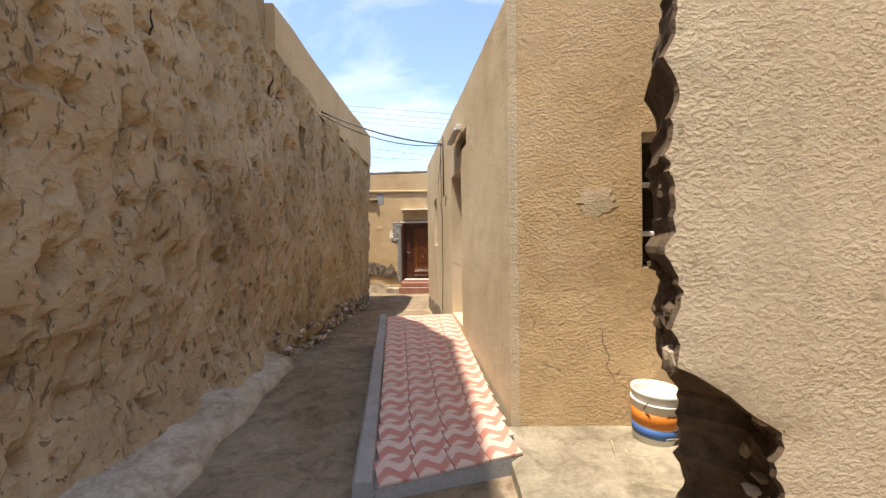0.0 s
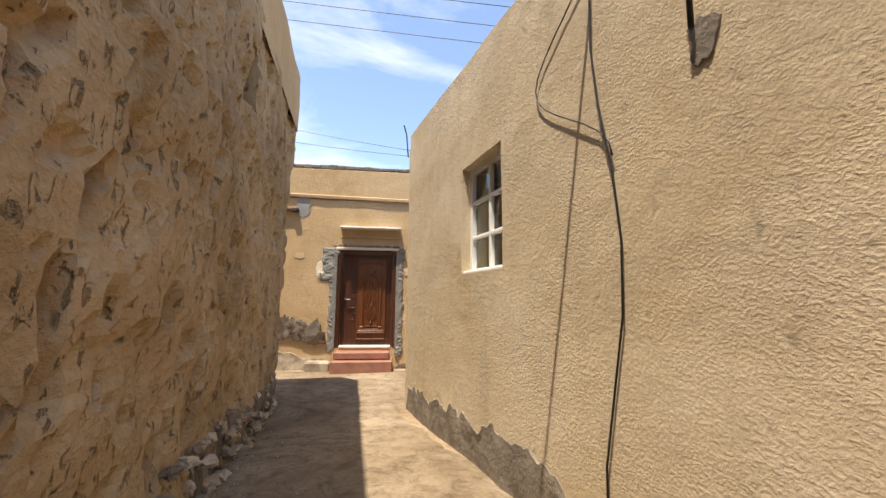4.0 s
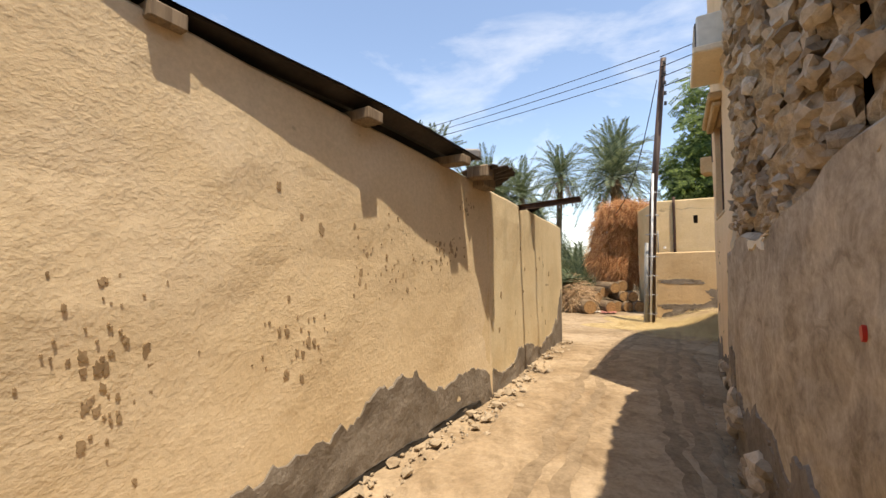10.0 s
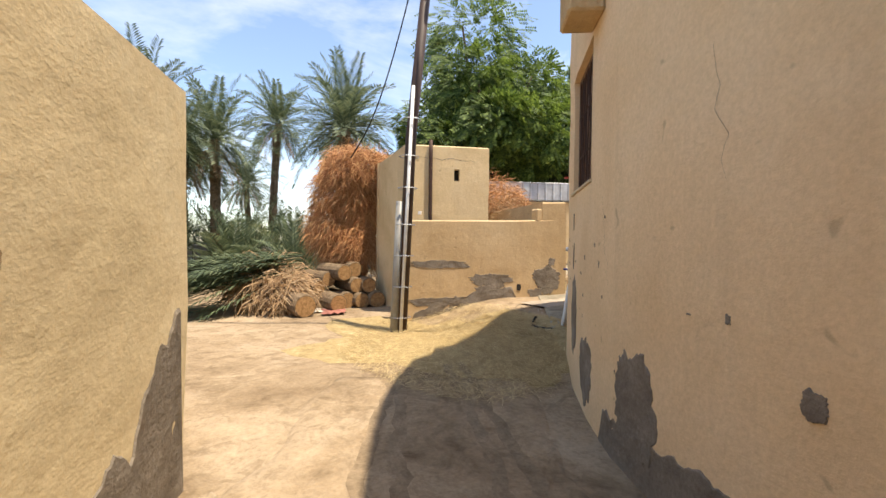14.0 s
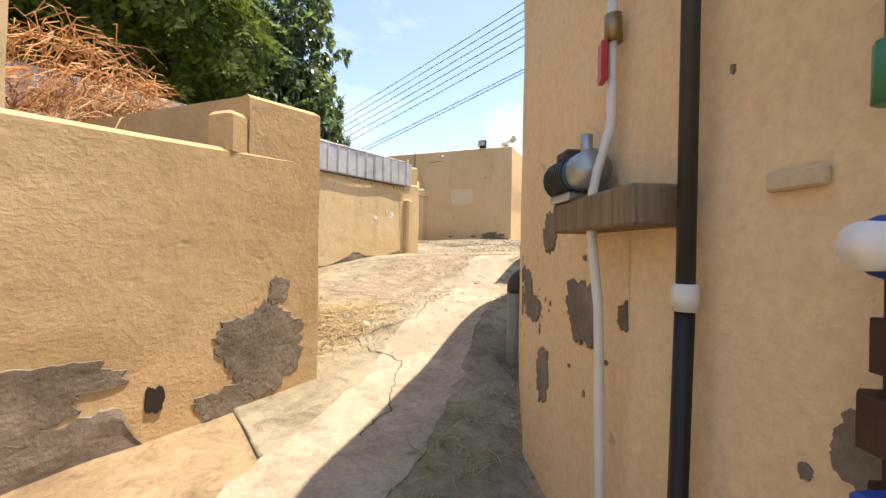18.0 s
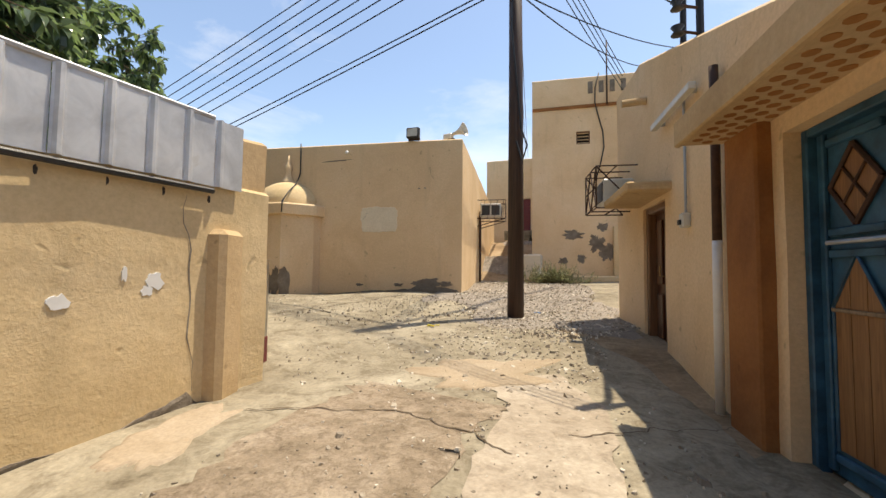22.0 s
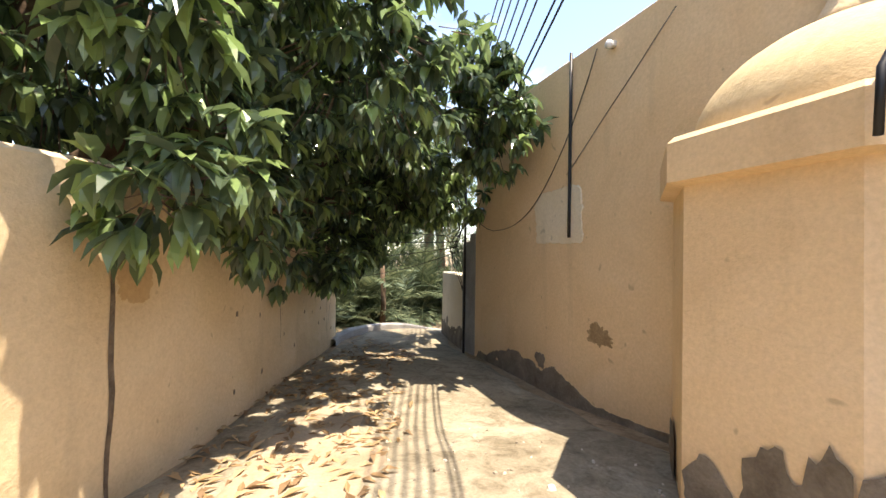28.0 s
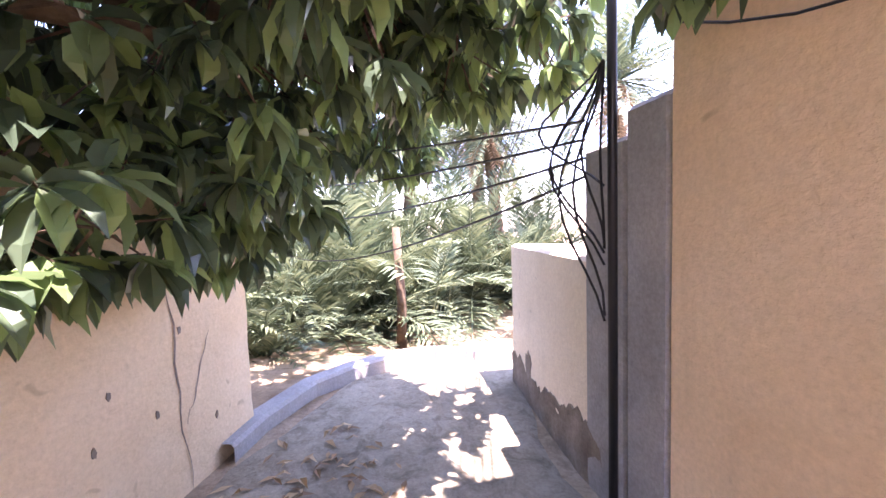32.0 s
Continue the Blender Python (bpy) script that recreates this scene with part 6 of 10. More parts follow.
for k in range(40):
    s = random.uniform(near(LAN, 15.0, 4.5), LAN.len - 0.1)
    wpart("chip", LAN.patch(s, random.uniform(0.6, 1.15), random.uniform(0.008, 0.025), random.uniform(0.01, 0.03), k + 200, 0.004, n=26, depth=0), "cement", ch)
for k in range(36):
    s = random.uniform(0.3, COR.len - 0.3)
    wpart("chip", COR.patch(s, random.uniform(0.2, 1.7), random.uniform(0.008, 0.03), random.uniform(0.012, 0.05), k + 260, 0.004, n=26, depth=0), "cement", ch)


def grille_window(s0, s1, z0, z1, back, seed):
    """A window with a curly iron grille before dark glass."""
    w, h = s1 - s0, z1 - z0
    m = COR.mount((s0 + s1) / 2, z0, -0.1)
    t = 0.05
    win = wpart("window", Geo().ring(w, h, t, 0.07), "brown_wood", ch, "window behind a wavy iron grille", m)
    wpart("pane", Geo().box((0, 0.03, h / 2), (w - 0.1, 0.008, h - 0.1), bev=0), back, win, m=m)
    wpart("sill", Geo().box((0, -0.07, -0.02), (w + 0.04, 0.1, 0.035)), "cream", win, m=m)
    for i in range(1, 12):
        x = -w / 2 + w * i / 12
        wpart("grille_bar", Geo().tube([(x + 0.025 * math.sin(q * 9 + i * 2.1 + seed), -0.03, 0.03 + (h - 0.06) * q) for q in [j / 14 for j in range(15)]], 0.008, 5), "iron", win, m=m)
    for z in (0.3, 0.65):
        wpart("grille_rail", Geo().tube([(-w / 2 + 0.03, -0.03, h * z), (w / 2 - 0.03, -0.03, h * z)], 0.008, 5), "iron", win, m=m)


grille_window(q0, q1, 1.99, 3.38, "dark_pane", 0)
grille_window(r0, r1, 1.8, 3.1, "brown_wood", 2)
ac = thing("window_air_conditioner", "aged white air conditioner box on a concrete shelf", "air conditioner", COR.mount(cx_(7.2, 12.6), 3.76, 0))
part("casing", Geo().box((0, -0.13, 0.28), (0.72, 0.3, 0.46), bev=0.02), "ac_white", ac)
part("grille", Geo().box((0, -0.285, 0.28), (0.6, 0.02, 0.34)), "dark_grille", ac)
for k in range(7):
    part("slat", Geo().box((0, -0.297, 0.14 + k * 0.047), (0.6, 0.012, 0.012), bev=0.002), "ac_white", ac)
part("shelf", Geo().box((0, -0.16, 0.01), (1.1, 0.34, 0.08), bev=0.015), "pale", ac)
hd = thing("window_hood", "small projecting ochre hood above the grilled window", "hood", COR.mount((q0 + q1) / 2, 3.46, 0))
part("slab", Geo().box((0, -0.07, 0), (1.45, 0.16, 0.1), bev=0.02), "ochre", hd)
part("underside", Geo().box((0, -0.05, -0.09), (1.3, 0.1, 0.08), bev=0.03), "ochre", hd)
hd2 = thing("wall_box", "ochre plastered box projecting high on the wall", "hood", COR.mount(cx_(11.0, 11.8), 3.2, 0))
part("slab", Geo().box((0, -0.15, 0.1), (0.4, 0.3, 0.34), bev=0.02), "ochre", hd2)
cb = solo("slack_cable", Geo().tube([tuple(COR.pt(cx_(8.85, 12.36) - 0.2 * math.sin(q * 3.1), 3.6 - 0.75 * q + 0.1 * math.sin(q * 7), 0.03)) for q in [i / 16 for i in range(17)]], 0.008, 6), "black", "thin black cable hanging on the wall", "cable")

rub = building("rubble_wall", "rubble stone wall with a grey cement skirt", "wall", 4.4, 12.9)
RUB = Wall([(5.99, 12.9), (4.0, 13.2), (2.6, 13.35), (2.6, 12.6)], [3.9, 4.1, 4.0, 4.0], 0.5, amp=0.03, cell=0.045, seed=51, relief=lambda s, z: 0.035 * noise.noise(Vector((s * 4, z * 5.5, 3))) + 0.035 * noise.noise(Vector((s * 9, z * 12, 7))) + 0.045 * noise.noise(Vector((s * 22, z * 26, 1))))
wpart("core", RUB.build(), "rubble_mud", rub, "dark mud between the stones")
SK = Wall([(5.84, 13.03), (4.0, 13.29), (2.55, 13.44)], [1.4, 1.5, 1.72], 0.2, amp=0.025, cell=0.08, ragged_top=0.08, seed=52, relief=lambda s, z: 0.012 * noise.noise(Vector((s * 5, z * 5, 2))))
wpart("cement_skirt", SK.build(), "old_cement", rub, "smooth grey cement coat on the lower wall")
wpart("foot_damage", SK.skirt(0.0, SK.len, 0.5, 53), "cement", rub)
wpart("paint_daub", SK.patch(near(SK, 2.97, 13.43), 1.05, 0.03, 0.05, 77, 0.012, n=20, depth=0), "red", rub, "small red paint daub")
random.seed(8)
z = 1.4
while z < 3.95:
    h = random.uniform(0.07, 0.13) + 0.05 * max(0.0, z - 2.2)
    s = random.uniform(0, 0.2)
    while s < 3.25:
        w = random.uniform(0.09, 0.24) + 0.08 * max(0.0, z - 2.2)
        sm = min(s + w / 2, RUB.len - 0.8)
        q = RUB.pt(sm, z + h / 2, 0.012)
        loose = noise.noise(Vector((s * 0.9, z * 1.1, 6.0)))
        if random.random() < (0.9 if loose < 0.05 or z > 3.1 else 0.4):
            wpart("stone", Geo().blob((0, 0, 0), (w * 0.53, 0.05, h * 0.53), random.random() * 90, 0.45, 2), "stone", rub, m=pose(q.x, q.y, q.z, 0, random.uniform(-9, 9), RUB.angle(s)))
        s += w * 1.03
    z += h * 1.04
wpart("lime_patch", SK.patch(near(SK, 4.35, 13.25), 1.46, 0.6, 0.2, 71, 0.01, spread=0.4), "pale", rub, "whitish lime smeared along the top of the cement coat")
for k, (x_, z_, w_, h_) in enumerate([(5.6, 0.3, 0.35, 0.5), (5.2, 0.05, 0.7, 0.4), (4.4, 0.1, 0.8, 0.4), (3.4, 0.15, 0.8, 0.5)]):
    wpart("damp_patch", SK.patch(near(SK, x_, 13.2), z_, w_, h_, 720 + k, 0.007 + 0.003 * k, spread=0.25, n=120), "cement", rub, "dark damp patch on the cement coat")
wpart("broken_edge", RUB.patch(0.07, 0.9, 0.12, 1.5, 77, 0.01, spread=0.5), "pale", rub, "pale broken mortar edge")
for k in range(24):
    q = SK.pt(random.uniform(0.05, 2.4), ground_z(5, 13.2) + random.uniform(0.0, 0.42), 0.02)
    wpart("foot_stone", Geo().blob(q, (random.uniform(0.07, 0.17), 0.07, random.uniform(0.05, 0.11)), k + 300, 0.3, 1), "stone", rub)
for k in range(18):
    p = COR.pt(cx_(8.6 - k * 0.17, 12.5), ground_z(7, 13) + random.uniform(0.02, 0.3), 0.02)
    wpart("foot_stone", Geo().blob(p, (random.uniform(0.08, 0.2), 0.06, random.uniform(0.06, 0.14)), k + 340, 0.3, 1), "stone", ch)

# ---- pipes and pump on the rounded corner ----


def pipe(name, label, cat, pts, r, mat, n=10):
    return solo(name, Geo().tube(pts, r, n), mat, label, cat, smooth=True)


def cpt(x, y, z, off):
    return tuple(COR.pt(cx_(x, y), z, off))


wm = thing("water_meter_pipe", "green water pipe with a blue meter and brass valves", "pipe")
part("riser", Geo().tube([cpt(13.36, 10.36, 1.32, 0.06), cpt(13.36, 10.36, 2.55, 0.06), cpt(13.45, 10.24, 2.62, 0.06), cpt(13.62, 10.02, 2.3, 0.06)], 0.022, 10), "green_pvc", wm, smooth=True)
for z in (1.36, 1.75, 2.2, 2.53):
    part("coupling", Geo().tube([cpt(13.36, 10.36, z - 0.04, 0.06), cpt(13.36, 10.36, z + 0.04, 0.06)], 0.034, 10), "green_pvc", wm, smooth=True)
part("tap_lever", Geo().box(cpt(13.34, 10.38, 2.23, 0.12), (0.1, 0.02, 0.025), 30), "red", wm)
mt = part("meter", Geo().tube([cpt(13.36, 10.36, 1.13, 0.02), cpt(13.36, 10.36, 1.13, 0.085)], 0.042, 16), "valve_blue", wm, "blue water meter", True)
cp = part("meter_cap", Geo().tube([cpt(13.36, 10.36, 1.13, 0.09), cpt(13.36, 10.36, 1.13, 0.125)], 0.032, 16), "white", wm, "white meter face", True)
for z in (1.0, 0.9, 0.78, 0.7):
    part("brass_joint", Geo().tube([cpt(13.36, 10.36, z - 0.035, 0.06), cpt(13.36, 10.36, z + 0.035, 0.06)], 0.03 if z != 0.9 else 0.042, 8), "iron", wm)
part("stem", Geo().tube([cpt(13.36, 10.36, 0.6, 0.06), cpt(13.36, 10.36, 1.1, 0.06)], 0.017, 8), "iron", wm)
part("tap_lever", Geo().box(cpt(13.34, 10.38, 0.82, 0.12), (0.08, 0.03, 0.03), 30), "valve_blue", wm)
part("clamp", Geo().box(cpt(13.4, 10.3, 0.6, 0.03), (0.14, 0.06, 0.08), 40), "steel", wm)
part("lower_pipe", Geo().tube([cpt(13.36, 10.36, 0.62, 0.06), cpt(13.3, 10.44, -0.45, 0.2)], 0.032, 12), "pvc", wm, smooth=True)
pipe("white_pipe", "thin white water pipe down the wall", "pipe", [tuple(LAN.pt(LAN.len - 0.045, z, o)) for z, o in ((-0.35, 0.12), (0.3, 0.06), (0.95, 0.07), (1.24, 0.1), (1.36, 0.08), (1.5, 0.04), (2.0, 0.04))], 0.014, "pvc")
pipe("iron_pipe", "thin rusted iron pipe above the pump", "pipe", [tuple(LAN.pt(LAN.len - 0.045, z, 0.04)) for z in (2.0, 2.5, 3.6)], 0.013, "iron")
pipe("pipe_valve", "brass pipe valve with a red lever", "valve", [tuple(LAN.pt(LAN.len - 0.045, z, 0.04)) for z in (1.74, 1.82)], 0.026, "brass")
solo("valve_lever", Geo().box(tuple(LAN.pt(LAN.len - 0.05, 1.68, 0.07)), (0.02, 0.05, 0.12), 20), "red", "red lever of a pipe valve", "lever")
pipe("black_pipe", "black plastic pipe running down the peach wall", "pipe", [cpt(13.595, 10.06, z, o) for z, o in ((-0.35, 0.14), (0.4, 0.06), (1.02, 0.045))], 0.021, "black")
pipe("grey_pipe", "grey upper length of a pipe up the peach wall", "pipe", [cpt(13.595, 10.06, z, 0.045) for z in (1.0, 2.2, 4.2)], 0.02, "dark_grille")
pipe("pipe_coupling", "white coupling between a grey and a black pipe", "coupling", [cpt(13.595, 10.06, z, 0.045) for z in (0.99, 1.05)], 0.028, "pvc")
pm = thing("water_pump", "small dark blue electric water pump on a wooden shelf", "pump", LAN.mount(LAN.len - 0.03, 1.28, 0))
part("body", Geo().tube([(-0.27, -0.09, 0.085), (-0.08, -0.09, 0.085)], 0.06, 18), "blue", pm, smooth=True)
for k in range(9):
    part("fin", Geo().lathe([(0.056, 0), (0.068, 0), (0.068, 0.006), (0.056, 0.006)], m=pose(-0.26 + k * 0.018, -0.09, 0.085, 0, 90, 0), n=16), "dark_grille", pm)
part("volute", Geo().tube([(-0.08, -0.09, 0.085), (-0.015, -0.09, 0.085)], 0.06, 16), "steel", pm, smooth=True)
part("port", Geo().tube([(-0.04, -0.1, 0.1), (-0.04, -0.1, 0.19)], 0.018, 10), "steel", pm, smooth=True)
part("foot", Geo().box((-0.16, -0.09, 0.012), (0.16, 0.1, 0.026)), "steel", pm)
part("shelf", Geo().box((0.0, -0.055, -0.05), (0.5, 0.14, 0.1), bev=0.008), "old_wood", pm, "weathered timber shelf")
part("wiring_box", Geo().box((-0.18, -0.09, 0.155), (0.09, 0.07, 0.035)), "dark_grille", pm)
solo("wall_plate", Geo().box((0, -0.01, 0), (0.1, 0.02, 0.035)), "cream", "small pale plate on the peach wall", "plate", COR.mount(cx_(13.47, 10.22), 1.25, 0))
wpart("crack", LNW.crack(2.9, 1.95, 0.12, 0.75, 5, 0.012), "cement", lw)
wpart("crack", LNW.crack(3.0, 1.5, -0.1, 0.5, 8, 0.01), "cement", lw)
bp = thing("soil_pipe", "thick grey drain pipe with an elbow against the wall", "pipe")
z0 = 0.1
ps = near(LAN, 14.68, 7.72)
part("pipe", Geo().tube([tuple(LAN.pt(ps, z, 0.06)) for z in (-0.3, 0.3, 0.78)], 0.072, 18), "grey_pvc", bp, smooth=True)
part("elbow", Geo().tube([tuple(LAN.pt(ps, 0.76, 0.06))] + [tuple(LAN.pt(ps, 0.8 + 0.11 * math.sin(a), 0.06 - 0.13 * (1 - math.cos(a)))) for a in [math.pi / 2 * i / 7 for i in range(8)]], 0.08, 18), "dark_grille", bp, "dark grey elbow", smooth=True)
flk = random.Random(77)
for k in range(70):
    y = flk.triangular(8.45, 9.35, 9.0)
    q = flk.random() ** 2
    wpart("flake", LAN.patch(lan_s(y), 0.92 - 0.12 * (y - 8.8) + flk.gauss(0, 0.06), 0.006 + 0.026 * q, 0.008 + 0.02 * q, k + 900, 0.002 + 0.00003 * k, spread=0.7, n=18, depth=0), "cement" if k % 3 == 0 else "stain", ch)
hs = solo("hose", Geo().tube([(13.45 + 0.35 * math.cos(a) + 0.1 * a, 10.75 + 0.12 * math.sin(a * 1.3), ground_z(13.4, 10.8) + 0.04 + (0.25 if a < 0.5 else 0.0) * (0.5 - a)) for a in [i / 4 for i in range(12)]], 0.02, 8), "black", "black hose lying on the straw by the wall", "hose")

# ---- blue door, canopy, side door on the lane wall ----
bm2 = LAN.mount((b0 + b1) / 2, 0.92, -0.14)
bw, bh = b1 - b0, 1.98
bd = wpart("door", Geo().box((0, 0.05, bh / 2), (bw - 0.04, 0.03, bh - 0.03)), "blue", ch, "blue metal double door with brown wooden panels", bm2)
wpart("door_frame", Geo().box((-bw / 2 + 0.02, 0, bh / 2), (0.05, 0.08, bh)).box((bw / 2 - 0.02, 0, bh / 2), (0.05, 0.08, bh)).box((0, 0, bh - 0.025), (bw - 0.09, 0.08, 0.05)), "blue", bd, m=bm2)
for sx in (-1, 1):
    lc = sx * (bw / 4 - 0.01)
    wpart("stile", Geo().box((sx * 0.03, 0.022, bh / 2), (0.05, 0.03, bh - 0.08)), "blue", bd, m=bm2)
    wpart("stile", Geo().box((sx * (bw / 2 - 0.075), 0.022, bh / 2), (0.05, 0.03, bh - 0.08)), "blue", bd, m=bm2)
    for z in (0.12, 1.24, 1.36, 1.87):
        wpart("rail", Geo().box((lc, 0.024, z), (bw / 2 - 0.2, 0.026, 0.045)), "blue", bd, m=bm2)
    dia = Geo()
    hw, hh = 0.175, 0.215
    for ax, az, bx, bz in ((-hw, 0, 0, hh), (0, hh, hw, 0), (hw, 0, 0, -hh), (0, -hh, -hw, 0)):
        dia.tube([(lc + ax, 0.024, 1.61 + az), (lc + bx, 0.024, 1.61 + bz)], 0.014, 6)
    dia.tube([(lc - hw / 2, 0.024, 1.61 + hh / 2), (lc + hw / 2, 0.024, 1.61 - hh / 2)], 0.008, 6).tube([(lc + hw / 2, 0.024, 1.61 + hh / 2), (lc - hw / 2, 0.024, 1.61 - hh / 2)], 0.008, 6)
    wpart("diamond_frame", dia, "iron", bd, m=bm2)
    wpart("diamond", Geo().add([(lc - hw, 0.03, 1.61), (lc, 0.03, 1.61 - hh), (lc + hw, 0.03, 1.61), (lc, 0.03, 1.61 + hh), (lc - hw, 0.045, 1.61), (lc, 0.045, 1.61 - hh), (lc + hw, 0.045, 1.61), (lc, 0.045, 1.61 + hh)], [(0, 1, 2, 3), (7, 6, 5, 4), (0, 4, 5, 1), (1, 5, 6, 2), (2, 6, 7, 3), (3, 7, 4, 0)]), "panel_wood", bd, "brown wooden diamond panel", m=bm2)
    for k in range(3):
        x0, x1 = lc - 0.165 + 0.112 * k, lc - 0.165 + 0.112 * k + 0.106
        zt = [0.95 + 0.27 * (1 - abs(x_ - lc) / 0.165) for x_ in (x0, x1)]
        pl = [(x0, 0.17), (x1, 0.17), (x1, zt[1])] + ([(lc, 1.22)] if k == 1 else []) + [(x0, zt[0])]
        n_ = len(pl)
        wpart("plank", Geo().add([(x_, 0.022, z_) for x_, z_ in pl] + [(x_, 0.04, z_) for x_, z_ in pl], [tuple(range(n_)), tuple(range(2 * n_ - 1, n_ - 1, -1))] + [(i, n_ + i, n_ + (i + 1) % n_, (i + 1) % n_) for i in range(n_)]), "panel_wood", bd, "brown wooden plank with a pointed top", m=bm2)
    wpart("panel_strip", Geo().box((lc, 0.014, 0.93), (0.36, 0.012, 0.022), bev=0.003), "old_wood", bd, "pale strip across the planks", m=bm2)
    wpart("panel_edge", Geo().tube([(lc - 0.175, 0.02, 0.16), (lc - 0.175, 0.02, 0.95), (lc, 0.02, 1.235), (lc + 0.175, 0.02, 0.95), (lc + 0.175, 0.02, 0.16)], 0.01, 6), "blue", bd, m=bm2)
wpart("bolt", Geo().tube([(-0.42, -0.02, 1.3), (0.3, -0.02, 1.3)], 0.014, 8), "steel", bd, "grey steel bolt", m=bm2)
wpart("lock_plate", Geo().box((0.03, 0.0, 1.2), (0.09, 0.03, 0.34), bev=0.006), "steel", bd, m=bm2)
for s_, w_ in ((b0 - 0.32, 0.42), (b1 + 0.2, 0.34)):
    wpart("pilaster", Geo().box((0, -0.03, 1.2), (w_, 0.14, 2.55), bev=0.015), "orange_brown", ch, "orange-brown painted pilaster beside the blue door", LAN.mount(s_, 0.55, 0))
wpart("threshold", Geo().box((0, -0.12, 0.0), (bw + 0.7, 0.5, 0.22), bev=0.03), "concrete", ch, "rough concrete threshold", LAN.mount((b0 + b1) / 2, 0.84, 0))
can = thing("door_canopy", "cast concrete canopy with a honeycomb underside above the blue door", "canopy", LAN.mount((b0 + b1) / 2 - 0.1, 3.02, 0))
part("slab", Geo().box((0, -0.18, 0.06), (2.15, 0.4, 0.13), bev=0.02), "tan", can)
part("front_lip", Geo().box((0, -0.385, 0.09), (2.2, 0.05, 0.2), bev=0.015), "tan", can)
for i in range(17):
    for j in range(4):
        part("hollow", Geo().lathe([(0.001, 0), (0.036, 0), (0.036, 0.004), (0.001, 0.004)], m=pose(-0.98 + i * 0.122 + (0.06 if j % 2 else 0), -0.05 - j * 0.085, -0.008), n=8), "orange_brown", can)
em = LAN.mount((e0 + e1) / 2, 1.05, -0.12)
ew, eh = e1 - e0, 1.83
ed = wpart("door", Geo().box((0, 0.03, eh / 2), (ew - 0.1, 0.04, eh - 0.04)), "door_wood", ch, "dark brown wooden side door", em)
wpart("door_frame", Geo().box((-ew / 2 + 0.05, -0.02, eh / 2), (0.1, 0.14, eh), bev=0.012).box((ew / 2 - 0.05, -0.02, eh / 2), (0.1, 0.14, eh), bev=0.012).box((0, -0.02, eh - 0.04), (ew - 0.2, 0.14, 0.08), bev=0.012), "brown_wood", ed, m=em)
for sx in (-1, 1):
    wpart("panel", Geo().box((sx * ew / 5, 0.0, 1.25), (ew / 4, 0.03, 0.8), bev=0.012), "door_wood", ed, m=em)
    wpart("panel", Geo().box((sx * ew / 5, 0.0, 0.45), (ew / 4, 0.03, 0.55), bev=0.012), "door_wood", ed, m=em)
wpart("handle", Geo().tube([(0.02, -0.01, 0.95), (0.02, -0.06, 0.95), (0.02, -0.06, 1.08)], 0.01), "brass", ed, m=em)
can2 = thing("door_canopy", "small ochre concrete canopy above the brown side door", "canopy", LAN.mount((e0 + e1) / 2, 2.95, 0))
part("slab", Geo().box((0, -0.22, 0.04), (1.35, 0.48, 0.11), bev=0.02), "ochre", can2)
wpart("threshold", Geo().box((0, -0.15, 0.0), (ew + 0.3, 0.45, 0.16), bev=0.03), "concrete", ch, "rough concrete threshold", LAN.mount((e0 + e1) / 2, 1.0, 0))
cage = thing("caged_air_conditioner", "air conditioner in a rusty iron cage on the wall", "air conditioner", LAN.mount(near(LAN, 15.42, -1.22), 2.95, 0))
part("casing", Geo().box((0, -0.22, 0.27), (0.5, 0.42, 0.36), bev=0.02), "ac_white", cage)
part("grille", Geo().box((0, -0.435, 0.27), (0.42, 0.014, 0.28)), "dark_grille", cage)
cr = []
X0, X1, Y0, Y1, Z0, Z1 = -0.4, 0.4, -0.56, 0.0, 0.0, 0.6
for a, b in (((X0, Y0, Z0), (X1, Y0, Z0)), ((X0, Y0, Z1), (X1, Y0, Z1)), ((X0, Y1, Z0), (X0, Y0, Z0)), ((X1, Y1, Z0), (X1, Y0, Z0)), ((X0, Y1, Z1), (X0, Y0, Z1)), ((X1, Y1, Z1), (X1, Y0, Z1)), ((X0, Y0, Z0), (X0, Y0, Z1)), ((X1, Y0, Z0), (X1, Y0, Z1)),
             ((X0, Y0, Z0), (0, Y0, Z1)), ((0, Y0, Z0), (X1, Y0, Z1)), ((X1, Y0, Z0), (0, Y0, Z1)), ((0, Y0, Z0), (X0, Y0, Z1)), ((X0, Y1, Z0), (X0, Y0, Z1)), ((X0, Y0, Z0), (X0, Y1, Z1)), ((X1, Y1, Z0), (X1, Y0, Z1)), ((X0, Y0, 0.3), (X1, Y0, 0.3)), ((X0, -0.28, Z1), (X1, -0.28, Z1)), ((X0, -0.28, Z0), (X1, -0.28, Z0)), ((0, Y0, Z0), (0, Y1, Z0)), ((0, Y0, Z1), (0, Y1, Z1))):
    part("cage_bar", Geo().tube([a, b], 0.011, 6), "iron", cage)
wl_ = thing("tube_lamp", "white fluorescent tube lamp on the peach wall above the canopies", "lamp", LAN.mount(near(LAN, 15.3, 0.75), 3.72, 0))
part("housing", Geo().box((0, -0.08, 0), (1.15, 0.07, 0.07)), "ac_white", wl_)
for sx in (-1, 1):
    part("bracket", Geo().box((sx * 0.45, -0.02, 0), (0.04, 0.1, 0.04)), "steel", wl_)
em2 = thing("switch_box", "grey electric isolator under a steel conduit", "switch", LAN.mount(near(LAN, 15.3, 0.96), 2.5, 0))
part("box", Geo().box((0, -0.04, 0.05), (0.1, 0.08, 0.14), bev=0.012), "ac_white", em2)
